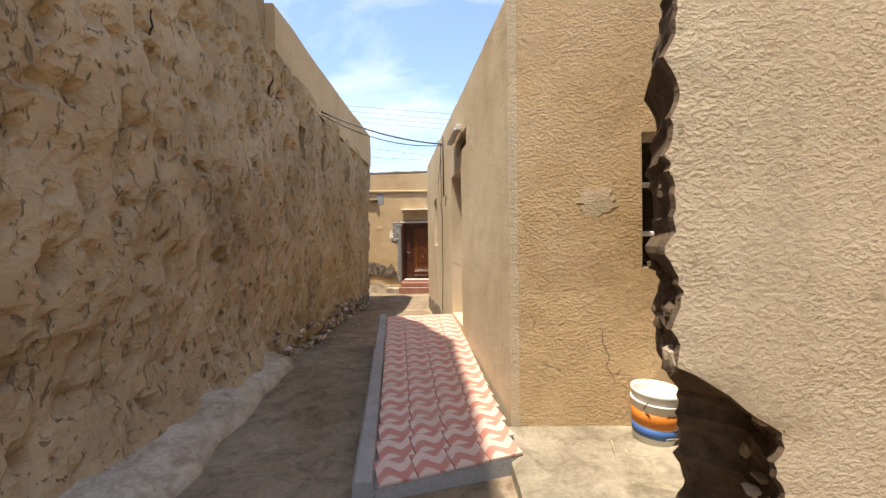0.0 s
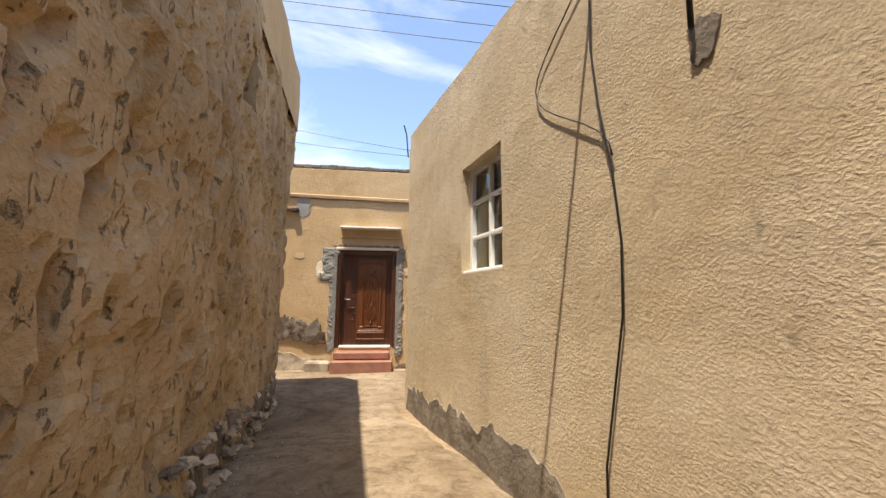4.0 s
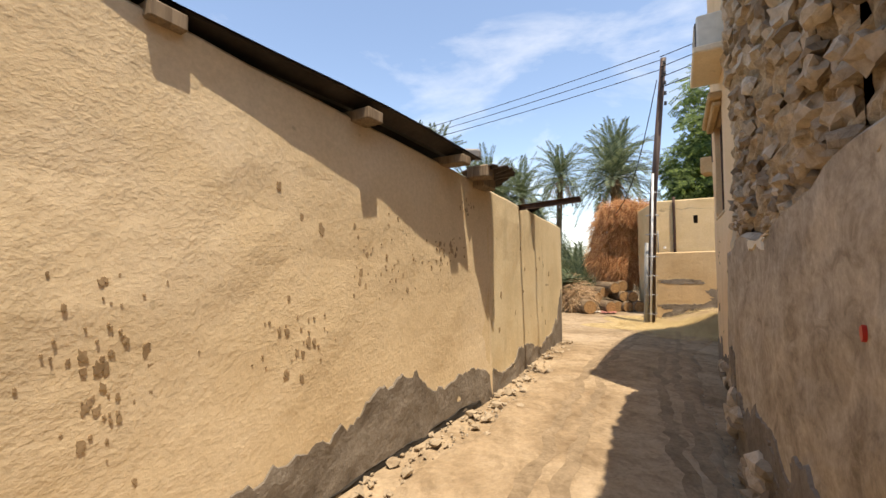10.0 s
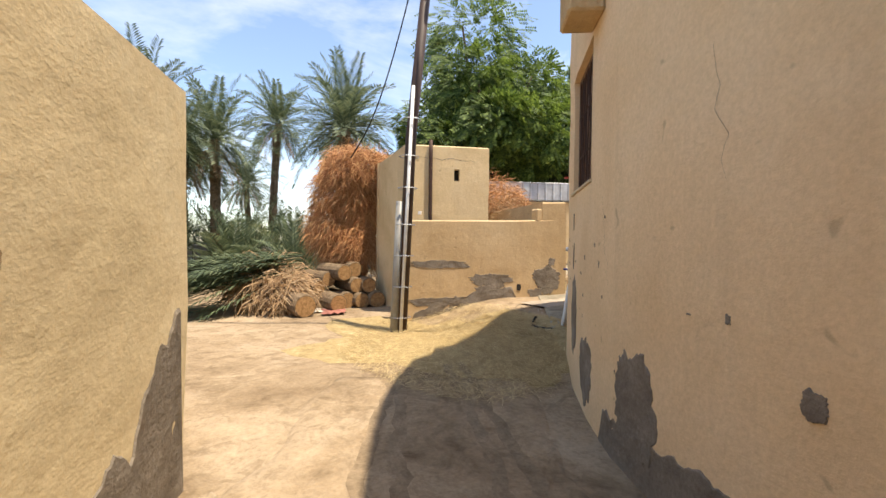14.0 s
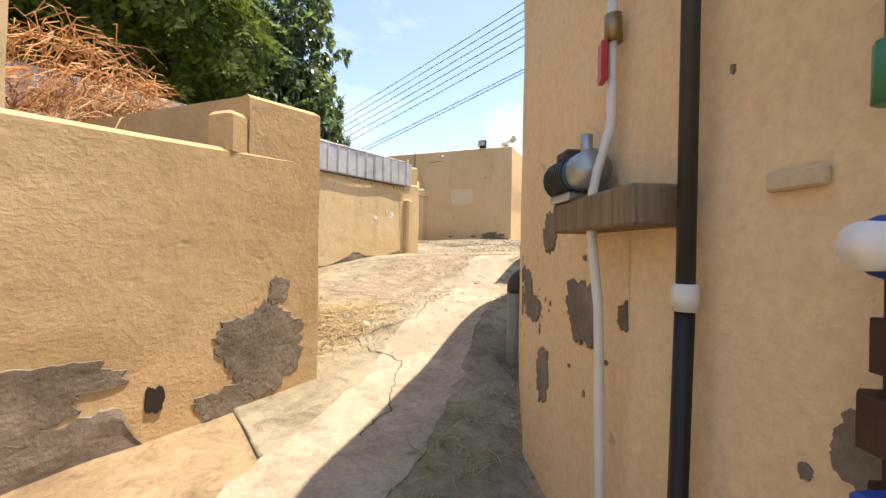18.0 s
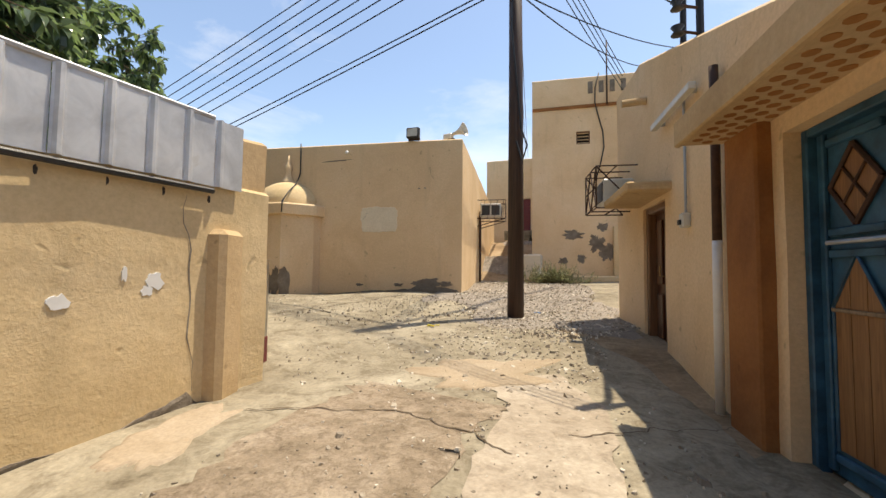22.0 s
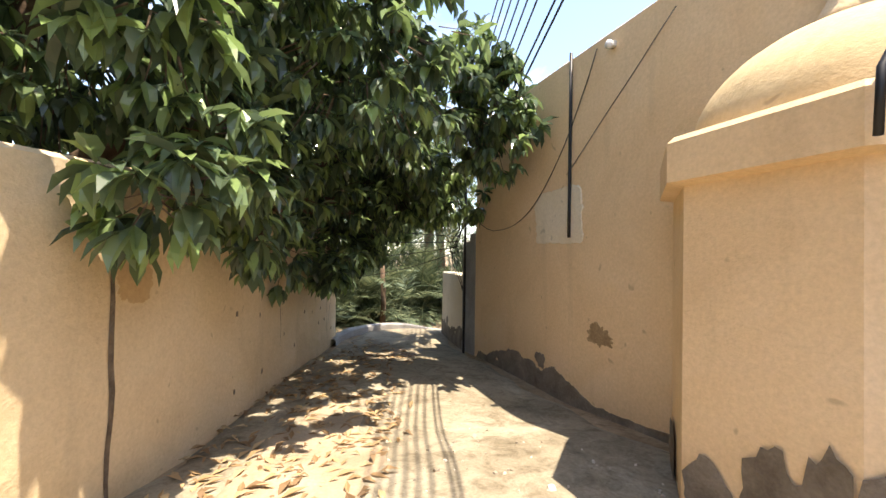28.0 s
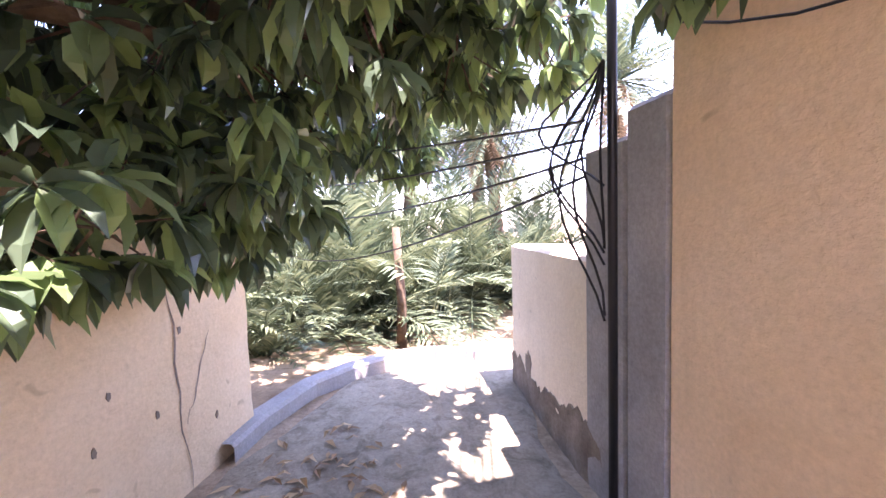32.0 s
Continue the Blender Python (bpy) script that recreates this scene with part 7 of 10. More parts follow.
part("knob", Geo().box((0, -0.09, 0.03), (0.05, 0.03, 0.05)), "dark_grille", em2)
part("conduit", Geo().tube([(0, -0.03, 0.12), (0, -0.03, 1.3)], 0.013, 8), "steel", em2)
pipe("white_downpipe", "white plastic downpipe beside the orange-brown pilaster", "pipe", [tuple(LAN.pt(near(LAN, 15.28, 1.7), z, 0.06)) for z in (0.95, 2.0, 2.3)], 0.034, "pvc", 12)
pipe("downpipe", "brown upper length of a downpipe on the peach wall", "pipe", [tuple(LAN.pt(near(LAN, 15.28, 1.7), z, 0.06)) for z in (2.3, 3.0, 3.7)], 0.034, "iron", 12)
sp2 = solo("roof_spout", Geo().tube([tuple(LAN.pt(near(LAN, 15.4, -0.4), 4.3, -0.1)), tuple(LAN.pt(near(LAN, 15.4, -0.4), 4.27, 0.3))], 0.05, 10), "tan", "short rain spout high on the peach wall", "spout")
solo("slack_cable", Geo().tube([tuple(LAN.pt(near(LAN, 15.05, 4.1) + 1.7 * q, 3.15 - 1.15 * math.sin(math.pi * (0.08 + q * 0.8)) + 0.5 * q, 0.02)) for q in [i / 20 for i in range(21)]], 0.009, 6), "peach", "thin painted-over cable sagging on the wall", "cable")

# ---- compound wall and hut ----
cw = building("compound_wall", "sandy compound wall with peeling grey cement along its foot", "wall", 16.5, 11)
CMP = Wall([(16.62, 12.3), (16.2, 9.9), (16.05, 8.75), (17.6, 8.55), (19.9, 8.5)], [1.82, 1.78, 1.8, 2.1, 2.1], 0.22, amp=0.016, seed=61)
CMP.tops = [1.7, 1.74, 1.79, 2.1, 2.1]
wpart("wall", CMP.build(), "tan", cw)
wpart("end_pier", Wall([(16.14, 9.3), (16.04, 8.74), (16.3, 8.7)], [2.16, 2.18, 2.16], 0.3, amp=0.012, seed=62).build(), "tan", cw, "taller end pier of the wall")
wpart("pier_step", Geo().box((16.245, 9.36, 1.86), (0.21, 0.22, 0.3), 8, bev=0.03), "tan", cw)
wpart("return_wall", Wall([(16.3, 9.0), (18.2, 9.6), (19.9, 9.9)], [2.18, 2.0, 2.0], 0.25, seed=63).build(), "tan", cw)
for k, (y, z, w, h) in enumerate([(11.6, 0.74, 1.4, 0.17), (10.45, 0.4, 0.85, 0.3), (10.55, 0.1, 0.7, 0.4), (11.7, -0.08, 1.2, 0.2), (9.12, 0.42, 0.62, 0.6), (9.04, 0.82, 0.16, 0.18), (9.4, 0.1, 0.4, 0.22), (8.95, 0.2, 0.3, 0.4)]):
    wpart("bare_patch", CMP.patch(near(CMP, 16.4, y), z, w, h, k + 400, 0.008, spread=0.32), "cement", cw, "bare grey cement where the coat has fallen")
wpart("wall_foot", CMP.skirt(0.1, near(CMP, 16.2, 9.9), 0.25, 64), "cement", cw, "bare cement at the foot")
# No opening here: the hole's shade is a flat near-black patch.
wpart("drain_hole", CMP.patch(near(CMP, 16.2, 9.84), 0.24, 0.1, 0.17, 66, 0.012, n=18, depth=0), "shade_black", cw, "near-black patch painted for the shade of a hole in the wall")
solo("tin_can", Geo().lathe([(0.001, 0), (0.04, 0), (0.04, 0.07), (0.001, 0.07)], n=14), "white", "small white can on the wall top", "can", pose(16.75, 12.0, 1.84))
hut = building("hut", "plain sandy block hut with a small square window", "hut", 18, 11)
HUT = Wall([(20.2, 12.5), (17.47, 12.2), (17.18, 10.18), (20.2, 9.7), (20.2, 12.5)], 3.55, 0.2, amp=0.012, seed=67)
h0, h1 = near(HUT, 17.305, 11.03), near(HUT, 17.285, 10.9)
wpart("wall", HUT.build([(h0, h1, 2.71, 2.99)]), "sand", hut)
wpart("roof", flat_roof([(20, 12.4), (17.55, 12.12), (17.3, 10.3), (20, 9.8)], 3.5), "grey", hut)
# Sheet behind the opening, coloured as the dark inside of the hut.
wpart("window_shade", Geo().box((0, 0.15, 0.16), (0.24, 0.02, 0.36), bev=0), "shade_black", hut, "near-black sheet painting the unlit inside of the small window", HUT.mount((h0 + h1) / 2, 2.69, 0))
pipe("hut_pipe", "brown downpipe on the hut wall", "pipe", [tuple(HUT.pt(near(HUT, 17.39, 11.6), z, 0.06)) for z in (0.0, 2.0, 3.3, 3.65)], 0.045, "iron", 12)
pipe("hut_pipe", "thin vent pipe on the hut wall", "pipe", [tuple(HUT.pt(near(HUT, 17.46, 12.1), z, 0.05)) for z in (1.6, 2.0, 2.5)], 0.02, "grey_pvc", 8)
wpart("crack", HUT.crack(near(HUT, 17.46, 12.0), 3.25, 1.6, 0.05, 4, 0.012), "cement", hut)

# ---- fence wall with the sheet-metal top ----
fw = building("fence_wall", "yellow-ochre wall topped with grey ribbed sheet metal", "wall", 19.6, 5)
FEN = Wall([(20.6, 9.8), (19.82, 6.0), (19.22, 2.66), (19.12, 2.1)], [2.62, 2.7, 2.75, 2.75], 0.22, amp=0.014, seed=71)
wpart("wall", FEN.build(), "sand", fw)
wpart("wall_foot", FEN.skirt(0.2, FEN.s[2] - 0.05, lambda s: max(0.02, 0.1 + 0.14 * noise.noise(Vector((s * 1.3, 3, 3)))), 72), "cement", fw, "bare grey cement at the foot")
s = 0.3
kk = 0
while s < FEN.s[2] + 0.2:
    m = FEN.mount(s + 0.13, 2.68, 0.035)
    rib = Geo().grid([[(x, y, z) for x, y in ((-0.13, 0), (-0.115, -0.004), (-0.1, -0.028), (-0.08, -0.028), (-0.065, -0.004), (-0.05, 0), (0.125, 0), (0.13, 0.006))] for z in (0.02, 0.3, 0.57)])
    wpart("sheet_panel", rib, "sheet", fw, m=m)
    s += 0.258
    kk += 1
bot = Geo().tube([tuple(FEN.pt(s_, 2.66, 0.05)) for s_ in (0.3, 2, 4, FEN.s[2] - 0.02)], 0.022, 6)
wpart("bottom_angle", bot, "dark_grille", fw, "dark steel angle under the sheets")
wpart("top_strip", Geo().tube([tuple(FEN.pt(s_, 3.26, 0.03)) for s_ in (0.3, 2, 4, FEN.s[2] - 0.02)], 0.02, 6), "sheet", fw)
PIL = Wall([(19.22, 2.4), (19.2, 2.06), (19.6, 1.98)], [3.2, 3.24, 3.2], 0.3, amp=0.014, seed=73)
wpart("end_pillar", PIL.build(), "tan", fw, "weathered end pillar")
wpart("pillar_rib", Geo().box((19.21, 2.52, 1.5), (0.2, 0.3, 1.72), 10, bev=0.05), "tan", fw)
for k, (s_, z, w, h) in enumerate([(0.25, 1.15, 0.4, 0.25), (0.45, 1.05, 0.2, 0.2)]):
    wpart("bare_patch", PIL.patch(s_, z, w, h, k + 430, 0.008), "cement", fw)
for k, (y, z, w, h) in enumerate([(3.6, 1.83, 0.1, 0.1), (3.05, 1.95, 0.12, 0.12), (3.1, 1.88, 0.08, 0.07), (3.25, 2.0, 0.04, 0.1)]):
    wpart("paint_daub", FEN.patch(near(FEN, 19.3, y), z, w, h, k + 440, 0.006, n=20, depth=0), "white", fw, "white paint daub")
wpart("crack", PIL.crack(0.42, 3.0, 0.05, 1.6, 5, 0.012), "cement", fw)
wpart("crack", FEN.crack(FEN.s[2] - 0.2, 2.6, 0.1, 1.5, 6, 0.012), "cement", fw)
for k in range(20):
    p = FEN.pt(0.6 + k * 0.36, 2.62, 0.0)
    wpart("drip_stain", FEN.patch(0.6 + k * 0.35, 2.6, 0.02, 0.06, k + 450, 0.005, n=14, depth=0), "rust_sheet", fw)
wp = thing("marker_post", "square sheet-steel post with a maroon foot beside the pillar", "post", pose(19.57, 1.69, ground_z(19.57, 1.69), 0, 0, 15))
part("post", Geo().box((0, 0, 0.53), (0.19, 0.19, 1.16), bev=0.006), "brushed", wp, "shiny sheet-steel casing")
part("seam", Geo().tube([(-0.02, -0.098, 0.95), (0.03, -0.098, 0.35)], 0.004, 5), "dark_grille", wp)
part("foot_band", Geo().box((0, 0, 0.13), (0.2, 0.2, 0.34), bev=0.008), "maroon", wp, "maroon-painted foot")

# ---- garden wall under the mango tree ----
gw = building("garden_wall", "tall ochre garden wall under the mango tree", "wall", 26, 0)
GAR = Wall([(19.4, 1.95), (23.4, 0.7), (25.6, 0.02), (28.5, -0.86), (31.5, -1.77), (32.3, -0.8)], [3.3, 3.35, 3.5, 3.45, 3.35, 3.2], 0.28, amp=0.018, seed=75)
wpart("wall", GAR.build(), "shed", gw)
wpart("open_joint", GAR.crack(near(GAR, 25.09, 0.18), 3.3, 0.0, 2.6, 90, 0.05), "core_mud", gw, "dark open joint between two lengths of wall")
# Rectangular recess drawn flat, as a darker tan patch.
wpart("render_repair", GAR.patch(near(GAR, 25.3, 0.11), 2.72, 0.36, 0.36, 91, 0.008, spread=0.25, square=0.8), "tan", gw)
for k, (x, z, run, drop) in enumerate([(30.6, 2.6, 0.12, 1.7), (28.0, 2.5, 0.05, 0.9), (31.0, 2.0, -0.3, 0.6)]):
    wpart("crack", GAR.crack(near(GAR, x, 0.02 - (x - 25.6) * 0.3), z, run, drop, k + 60, 0.018), "cement", gw)
for k in range(16):
    x = random.uniform(26, 31.3)
    wpart("chip", GAR.patch(near(GAR, x, 0.02 - (x - 25.6) * 0.3), random.uniform(1.3, 2.6), 0.03, 0.06, k + 470, 0.005, n=12, depth=0), "cement", gw)

# ---- mosque ----
mq = building("mosque", "plain peach mosque wall with an octagonal domed niche", "mosque", 24, -6)
MOS = Wall([(29.2, -4.21), (18.58, -3.85), (19.75, -17.5)], [5.52, 5.14, 5.3], 0.3, amp=0.01, seed=81)


def mx(x):
    return near(MOS, x, -4.0)


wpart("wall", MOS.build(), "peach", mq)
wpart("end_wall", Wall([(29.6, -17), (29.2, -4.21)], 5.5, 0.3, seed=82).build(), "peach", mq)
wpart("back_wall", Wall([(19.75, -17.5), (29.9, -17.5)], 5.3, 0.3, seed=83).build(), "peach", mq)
wpart("roof", flat_roof([(29.15, -4.4), (18.8, -4.05), (19.9, -17), (29.4, -17)], 4.95), "grey", mq)
wpart("wall_foot", MOS.skirt(0.1, MOS.s[1] - 0.02, lambda s: 0.045 + 0.3 * math.exp(-((s - 1.9) / 1.6) ** 2) + 0.1 * math.exp(-((s - 10) / 0.8) ** 2), 84), "cement", mq, "grey damp render at the foot")
for k, (x, z, w, h, mt_) in enumerate([(20.7, 3.28, 1.02, 0.66, "pale"), (26.45, 3.45, 1.1, 0.75, "pale"), (19.45, 1.72, 0.75, 0.24, "cement"), (18.95, 1.72, 0.35, 0.12, "cement"), (20.15, 1.68, 0.2, 0.08, "cement"), (21.2, 1.66, 0.18, 0.07, "cement"), (25.6, 2.05, 0.4, 0.24, "stain"), (26.8, 1.5, 0.25, 0.2, "cement"), (21.98, 4.83, 0.8, 0.03, "cement"), (19.5, 4.0, 0.05, 0.04, "cement"), (19.65, 4.0, 0.05, 0.04, "cement")]):
    wpart("wall_mark", MOS.patch(mx(x), z, w, h, k + 500, 0.007, spread=0.1 if k < 2 else 0.45, square=0.85 if k < 2 else 0.35), mt_, mq, "pale rectangular plaster patch" if k < 2 else "soft brown stain" if mt_ == "stain" else "flaked dark mark")
NX, NY = 23.35, -4.05
ang = [(-1.0, 0.0), (-0.97, 0.35), (-0.42, 0.9), (0.42, 0.9), (0.97, 0.35), (1.0, 0.0)]
prof = [(0.6, 1.0), (3.38, 1.0)]


def ring(scale, z, dy=0.0):
    return [(NX + x * scale, NY + max(0.0, y) * scale + dy, z) for x, y in ang]


nch = Geo().grid([ring(1.0, z) for z in (0.6, 1.4, 2.4, 3.4)])
niche = wpart("niche", nch, "peach", mq, "half-octagonal niche with a small dome")
bandg = Geo().grid([ring(1.0, 3.36), ring(1.1, 3.38), ring(1.1, 3.62), ring(1.06, 3.66), ring(0.9, 3.68)])
wpart("cap_band", bandg, "peach", niche)
dome = []
for i in range(11):
    a = math.pi / 2 * i / 10
    r = 0.86 * math.cos(a)
    dome.append([(NX + r * math.cos(t), NY + max(0.0, r * math.sin(t)), 3.66 + 0.68 * math.sin(a)) for t in [math.pi * j / 24 for j in range(25)]])
wpart("dome", Geo().grid(dome), "sand", niche, "small yellow half dome", smooth=True)
wpart("spire", Geo().tube([(NX, NY + 0.1, z) for z in (4.28, 4.36, 4.46, 4.6, 4.68, 4.76, 4.82, 4.9, 5.05)], [0.2, 0.16, 0.11, 0.085, 0.11, 0.1, 0.06, 0.045, 0.02], 14), "peach", niche, smooth=True)
for k, (u, w, h, z) in enumerate([(-0.25, 0.3, 0.4, 1.6), (0.08, 0.3, 0.62, 1.68), (0.3, 0.26, 0.8, 1.7), (0.5, 0.2, 0.9, 1.65), (-0.8, 0.3, 0.4, 1.55)]):
    gp = Geo()
    pts = []
    for i in range(30):
        a = 2 * math.pi * i / 30
        r = 1 + 0.4 * noise.noise(Vector((math.cos(a) * 2, math.sin(a) * 2, k * 3.0)))
        pts.append((u + math.cos(a) * w / 2 * r, z + math.sin(a) * h / 2 * r))

    def niche_pt(x):
        if x < -0.42:
            q = min(1, (-0.42 - x) / 0.55)
            return NY + 0.9 - q * 0.55
        if x > 0.42:
            q = min(1, (x - 0.42) / 0.55)
            return NY + 0.9 - q * 0.55
        return NY + 0.9
    gp.v = [(NX - x, niche_pt(-x) + 0.01 + 0.004 * k, z_) for x, z_ in pts] + [(NX - u, niche_pt(-u) + 0.01 + 0.004 * k, z)]
    gp.f = [(i, (i + 1) % 30, 30) for i in range(30)]
    wpart("flake", gp, "cement", niche)
fl = thing("floodlight", "black floodlight standing on the mosque roof edge", "lamp", MOS.mount(mx(19.8), 5.2, 0.0))
part("head", Geo().box((0, -0.05, 0.15), (0.32, 0.12, 0.25), bev=0.015), "dark_grille", fl)
part("glass", Geo().box((0, -0.115, 0.15), (0.25, 0.012, 0.18), bev=0.003), "ac_white", fl)
part("bracket", Geo().box((0, 0.03, 0.02), (0.3, 0.04, 0.06)), "iron", fl)
hn = thing("loudspeaker", "grey horn loudspeaker on the mosque roof corner", "loudspeaker", pose(18.95, -4.25, 5.18, 0, 0, -105))
part("horn", Geo().lathe([(0.03, 0), (0.045, 0.12), (0.08, 0.24), (0.145, 0.35), (0.175, 0.375), (0.165, 0.37), (0.075, 0.23), (0.025, 0.09), (0.001, 0.07)], m=pose(0, 0.0, 0.2, 78, 0, 0), n=22), "ac_white", hn, smooth=True)
part("driver", Geo().box((0, 0.09, 0.16), (0.13, 0.24, 0.14), bev=0.02), "ac_white", hn)
part("stand", Geo().box((0, 0, 0.04), (0.12, 0.2, 0.1)), "iron", hn)
for x, z in ((21.6, 5.02), (25.4, 5.2)):
    wl2 = thing("wall_lamp", "small white lamp near the top of the mosque wall", "lamp", MOS.mount(mx(x), z, 0), group="mosque wall lamps")
    part("base", Geo().box((0, -0.02, 0), (0.08, 0.05, 0.06)), "ac_white", wl2)
    part("bulb", Geo().blob((0.02, -0.09, -0.02), (0.045, 0.045, 0.05), 2, 0.02, 2), "white", wl2, smooth=True)
pipe("wall_conduit", "black conduit hanging down the mosque wall", "pipe", [tuple(MOS.pt(mx(26.13), z, 0.03)) for z in (5.45, 4.5, 3.5, 3.16)], 0.02, "black")
pipe("wall_cable", "black cable running over the niche dome", "cable", [tuple(MOS.pt(mx(23.0), z, 0.03)) for z in (5.36, 5.0, 4.55)] + [(22.95, -3.75, 4.25), (22.85, -3.3, 3.95), (22.82, -3.02, 3.66), (22.83, -3.02, 3.4)], 0.016, "black")
pipe("wall_cable", "thin cable sagging along the mosque wall", "cable", [tuple(MOS.pt(mx(25.66 + 2.5 * q), 5.28 - 1.92 * (1 - (1 - q) ** 2.4), 0.015)) for q in [i / 16 for i in range(17)]] + [tuple(MOS.pt(mx(x), z, 0.015)) for x, z in ((28.4, 3.36), (28.65, 3.41), (28.9, 3.5), (29.15, 3.62))], 0.006, "black", 6)
pipe("wall_cable", "thin cable along the top of the mosque wall", "cable", [tuple(MOS.pt(mx(24.6 + 1.6 * q), 5.15 - 1.2 * q, 0.02)) for q in [i / 8 for i in range(9)]], 0.006, "cement", 6)
rs = solo("roof_unit", Geo().box((0, 0, 0.12), (1.1, 0.7, 0.3), bev=0.02), "dark_grille", "low dark unit on the mosque roof", "roof unit", pose(22.3, -5.0, 5.05, 0, 0, 3))
ac2 = thing("window_air_conditioner", "white air conditioner in a steel bracket on the side wall", "air conditioner", MOS.mount(near(MOS, 18.93, -8.0), 3.72, 0))
part("casing", Geo().box((0, -0.42, 0.28), (0.62, 0.66, 0.44), bev=0.02), "ac_white", ac2)
for sx in (-0.32, 0.32):
    for py in (-0.27, -0.58):
        part("grille", Geo().box((sx, py, 0.28), (0.012, 0.26, 0.32)), "dark_grille", ac2)
for x in (-0.4, 0.4):
    part("frame_bar", Geo().tube([(x, 0, -0.25), (x, -0.9, 0.0)], 0.014, 6), "iron", ac2)
    for q in range(4):
        part("frame_bar", Geo().tube([(x, -0.1 - 0.22 * q, -0.02), (x, -0.25 - 0.2 * q, 0.6)], 0.008, 5), "iron", ac2)
for x in (-0.4, 0.4):
    part("frame_bar", Geo().tube([(x, 0, 0.0), (x, -0.9, 0.0), (x, -0.9, 0.6), (x, 0, 0.6)], 0.015, 6), "iron", ac2)
part("front_grille", Geo().box((0, -0.755, 0.28), (0.5, 0.012, 0.34)), "dark_grille", ac2)
pipe("side_pipe", "dark pipe up the side of the mosque", "pipe", [tuple(MOS.pt(near(MOS, 18.9, -8), z, 0.06)) for z in (1.6, 3.0, 4.0)], 0.04, "iron")

# ---- two-storey house ----
th = building("two_storey_house", "two-storey peach house with vents, arches and flaked paint", "house", 15, -11)
TWO = Wall([(17.75, -21), (17.25, -9.3), (9.5, -9.3)], [9.0, 8.85, 8.75], 0.3, amp=0.014, seed=91)


def tx(x):
    return near(TWO, x, -9.3)


vh = [(tx(15.75), tx(15.3), 6.45, 6.9), (tx(13.79), tx(13.06), 5.95, 6.52), (tx(12.55), tx(12.0), 5.25, 6.55)]
arches = [(near(TWO, 17.02 + (-(y) - 9.3) * 0.058, y), y) for y in (-11.0, -13.0, -15.2)]
sw = [(s_ - 0.3, s_ + 0.3, 4.6, 5.6) for s_, _ in arches] + [(s_ - 0.25, s_ + 0.25, 7.0, 7.9) for s_, _ in arches[:2]]
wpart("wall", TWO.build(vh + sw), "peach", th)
wpart("roof", flat_roof([(17.4, -20.8), (16.8, -9.5), (9.6, -9.5), (9.6, -20.8)], 8.2), "grey", th)
wpart("back_wall", Wall([(9.5, -9.3), (9.5, -21), (17.7, -21)], 8.7, 0.3, seed=92).build(), "peach", th)
for i, (a, b, z0, z1) in enumerate(vh + sw):
    m = TWO.mount((a + b) / 2, z0, -0.08)
    w, h = b - a, z1 - z0
    vt = wpart("window", Geo().ring(w, h, 0.04, 0.06), "brown_wood", th, "small dark window", m)
    # Near-black sheet in the opening for its unlit inside.
    wpart("backing", Geo().box((0, 0.15, h / 2), (w, 0.02, h), bev=0), "shade_black", vt, m=m)
    for k in range(4):
        wpart("slat", Geo().box((0, 0, h * (k + 0.5) / 4), (w - 0.08, 0.05, 0.03), m=pose(0, 0, h * (k + 0.5) / 4, 35)), "tan" if i < 2 else "brown_wood", vt, m=m)
rows = [[tuple(TWO.pt(s_, 7.72, 0.0)), tuple(TWO.pt(s_, 7.72, 0.05)), tuple(TWO.pt(s_, 7.82, 0.05)), tuple(TWO.pt(s_, 7.84, 0.0))] for s_ in (TWO.s[1] + 0.01, TWO.s[1] + 2, TWO.s[1] + 4.5, TWO.len - 0.1)]
wpart("string_course", Geo().grid(rows), "orange_brown", th, "dark painted line under the parapet")
# Slots are not cut; dark blocks carry their shade as colour.
for k in range(4):
    wpart("parapet_slot", Geo().box((0, 0.02, 0), (0.16, 0.06, 0.42), bev=0.01), "cement", th, "dark block painted for the shade of an open parapet slot", TWO.mount(tx(15.28 - k * 0.355), 8.42, 0.006))
for k, (x, z, w, h) in enumerate([(15.9, 3.3, 0.6, 0.28), (15.1, 3.0, 0.5, 0.6), (14.7, 2.7, 0.6, 0.6), (15.6, 2.5, 0.3, 0.3), (16.2, 2.4, 0.3, 0.2), (14.9, 3.55, 0.3, 0.3)]):
    wpart("flaked_paint", TWO.patch(tx(x), z, w, h, k + 600, 0.01, spread=0.55), "cement", th, "flaked dark patch")
plf = thing("entrance_platform", "low plastered platform along the foot of the house", "platform", kind="structure")
WM[plf] = Matrix()
wpart("slab", Geo().box((13.6, -8.9, 1.55), (6.6, 1.0, 0.7), bev=0.03), "sand", plf)
rm = Geo()
rm.v = [(14.6, -9.26, 3.55), (11, -9.26, 5.7), (11, -9.26, 1.5), (14.6, -9.26, 1.5), (14.6, -9.0, 3.55), (11, -9.0, 5.7), (11, -9.0, 1.5), (14.6, -9.0, 1.5)]
rm.f = [(0, 1, 2, 3), (7, 6, 5, 4), (0, 4, 5, 1), (0, 3, 7, 4)]
wpart("stair_side", rm, "sand", plf, "plastered side of an outside stair")
wpart("base_block", Geo().box((17.27, -10.25, 2.16), (0.8, 2.6, 0.92), -2, bev=0.05), "pale", plf, "pale rounded concrete ledge at the house corner")
wpart("base_ledge", Geo().box((16.7, -8.75, 1.75), (1.1, 0.5, 0.5), 4, bev=0.05), "pale", plf, "low worn ledge before the corner")
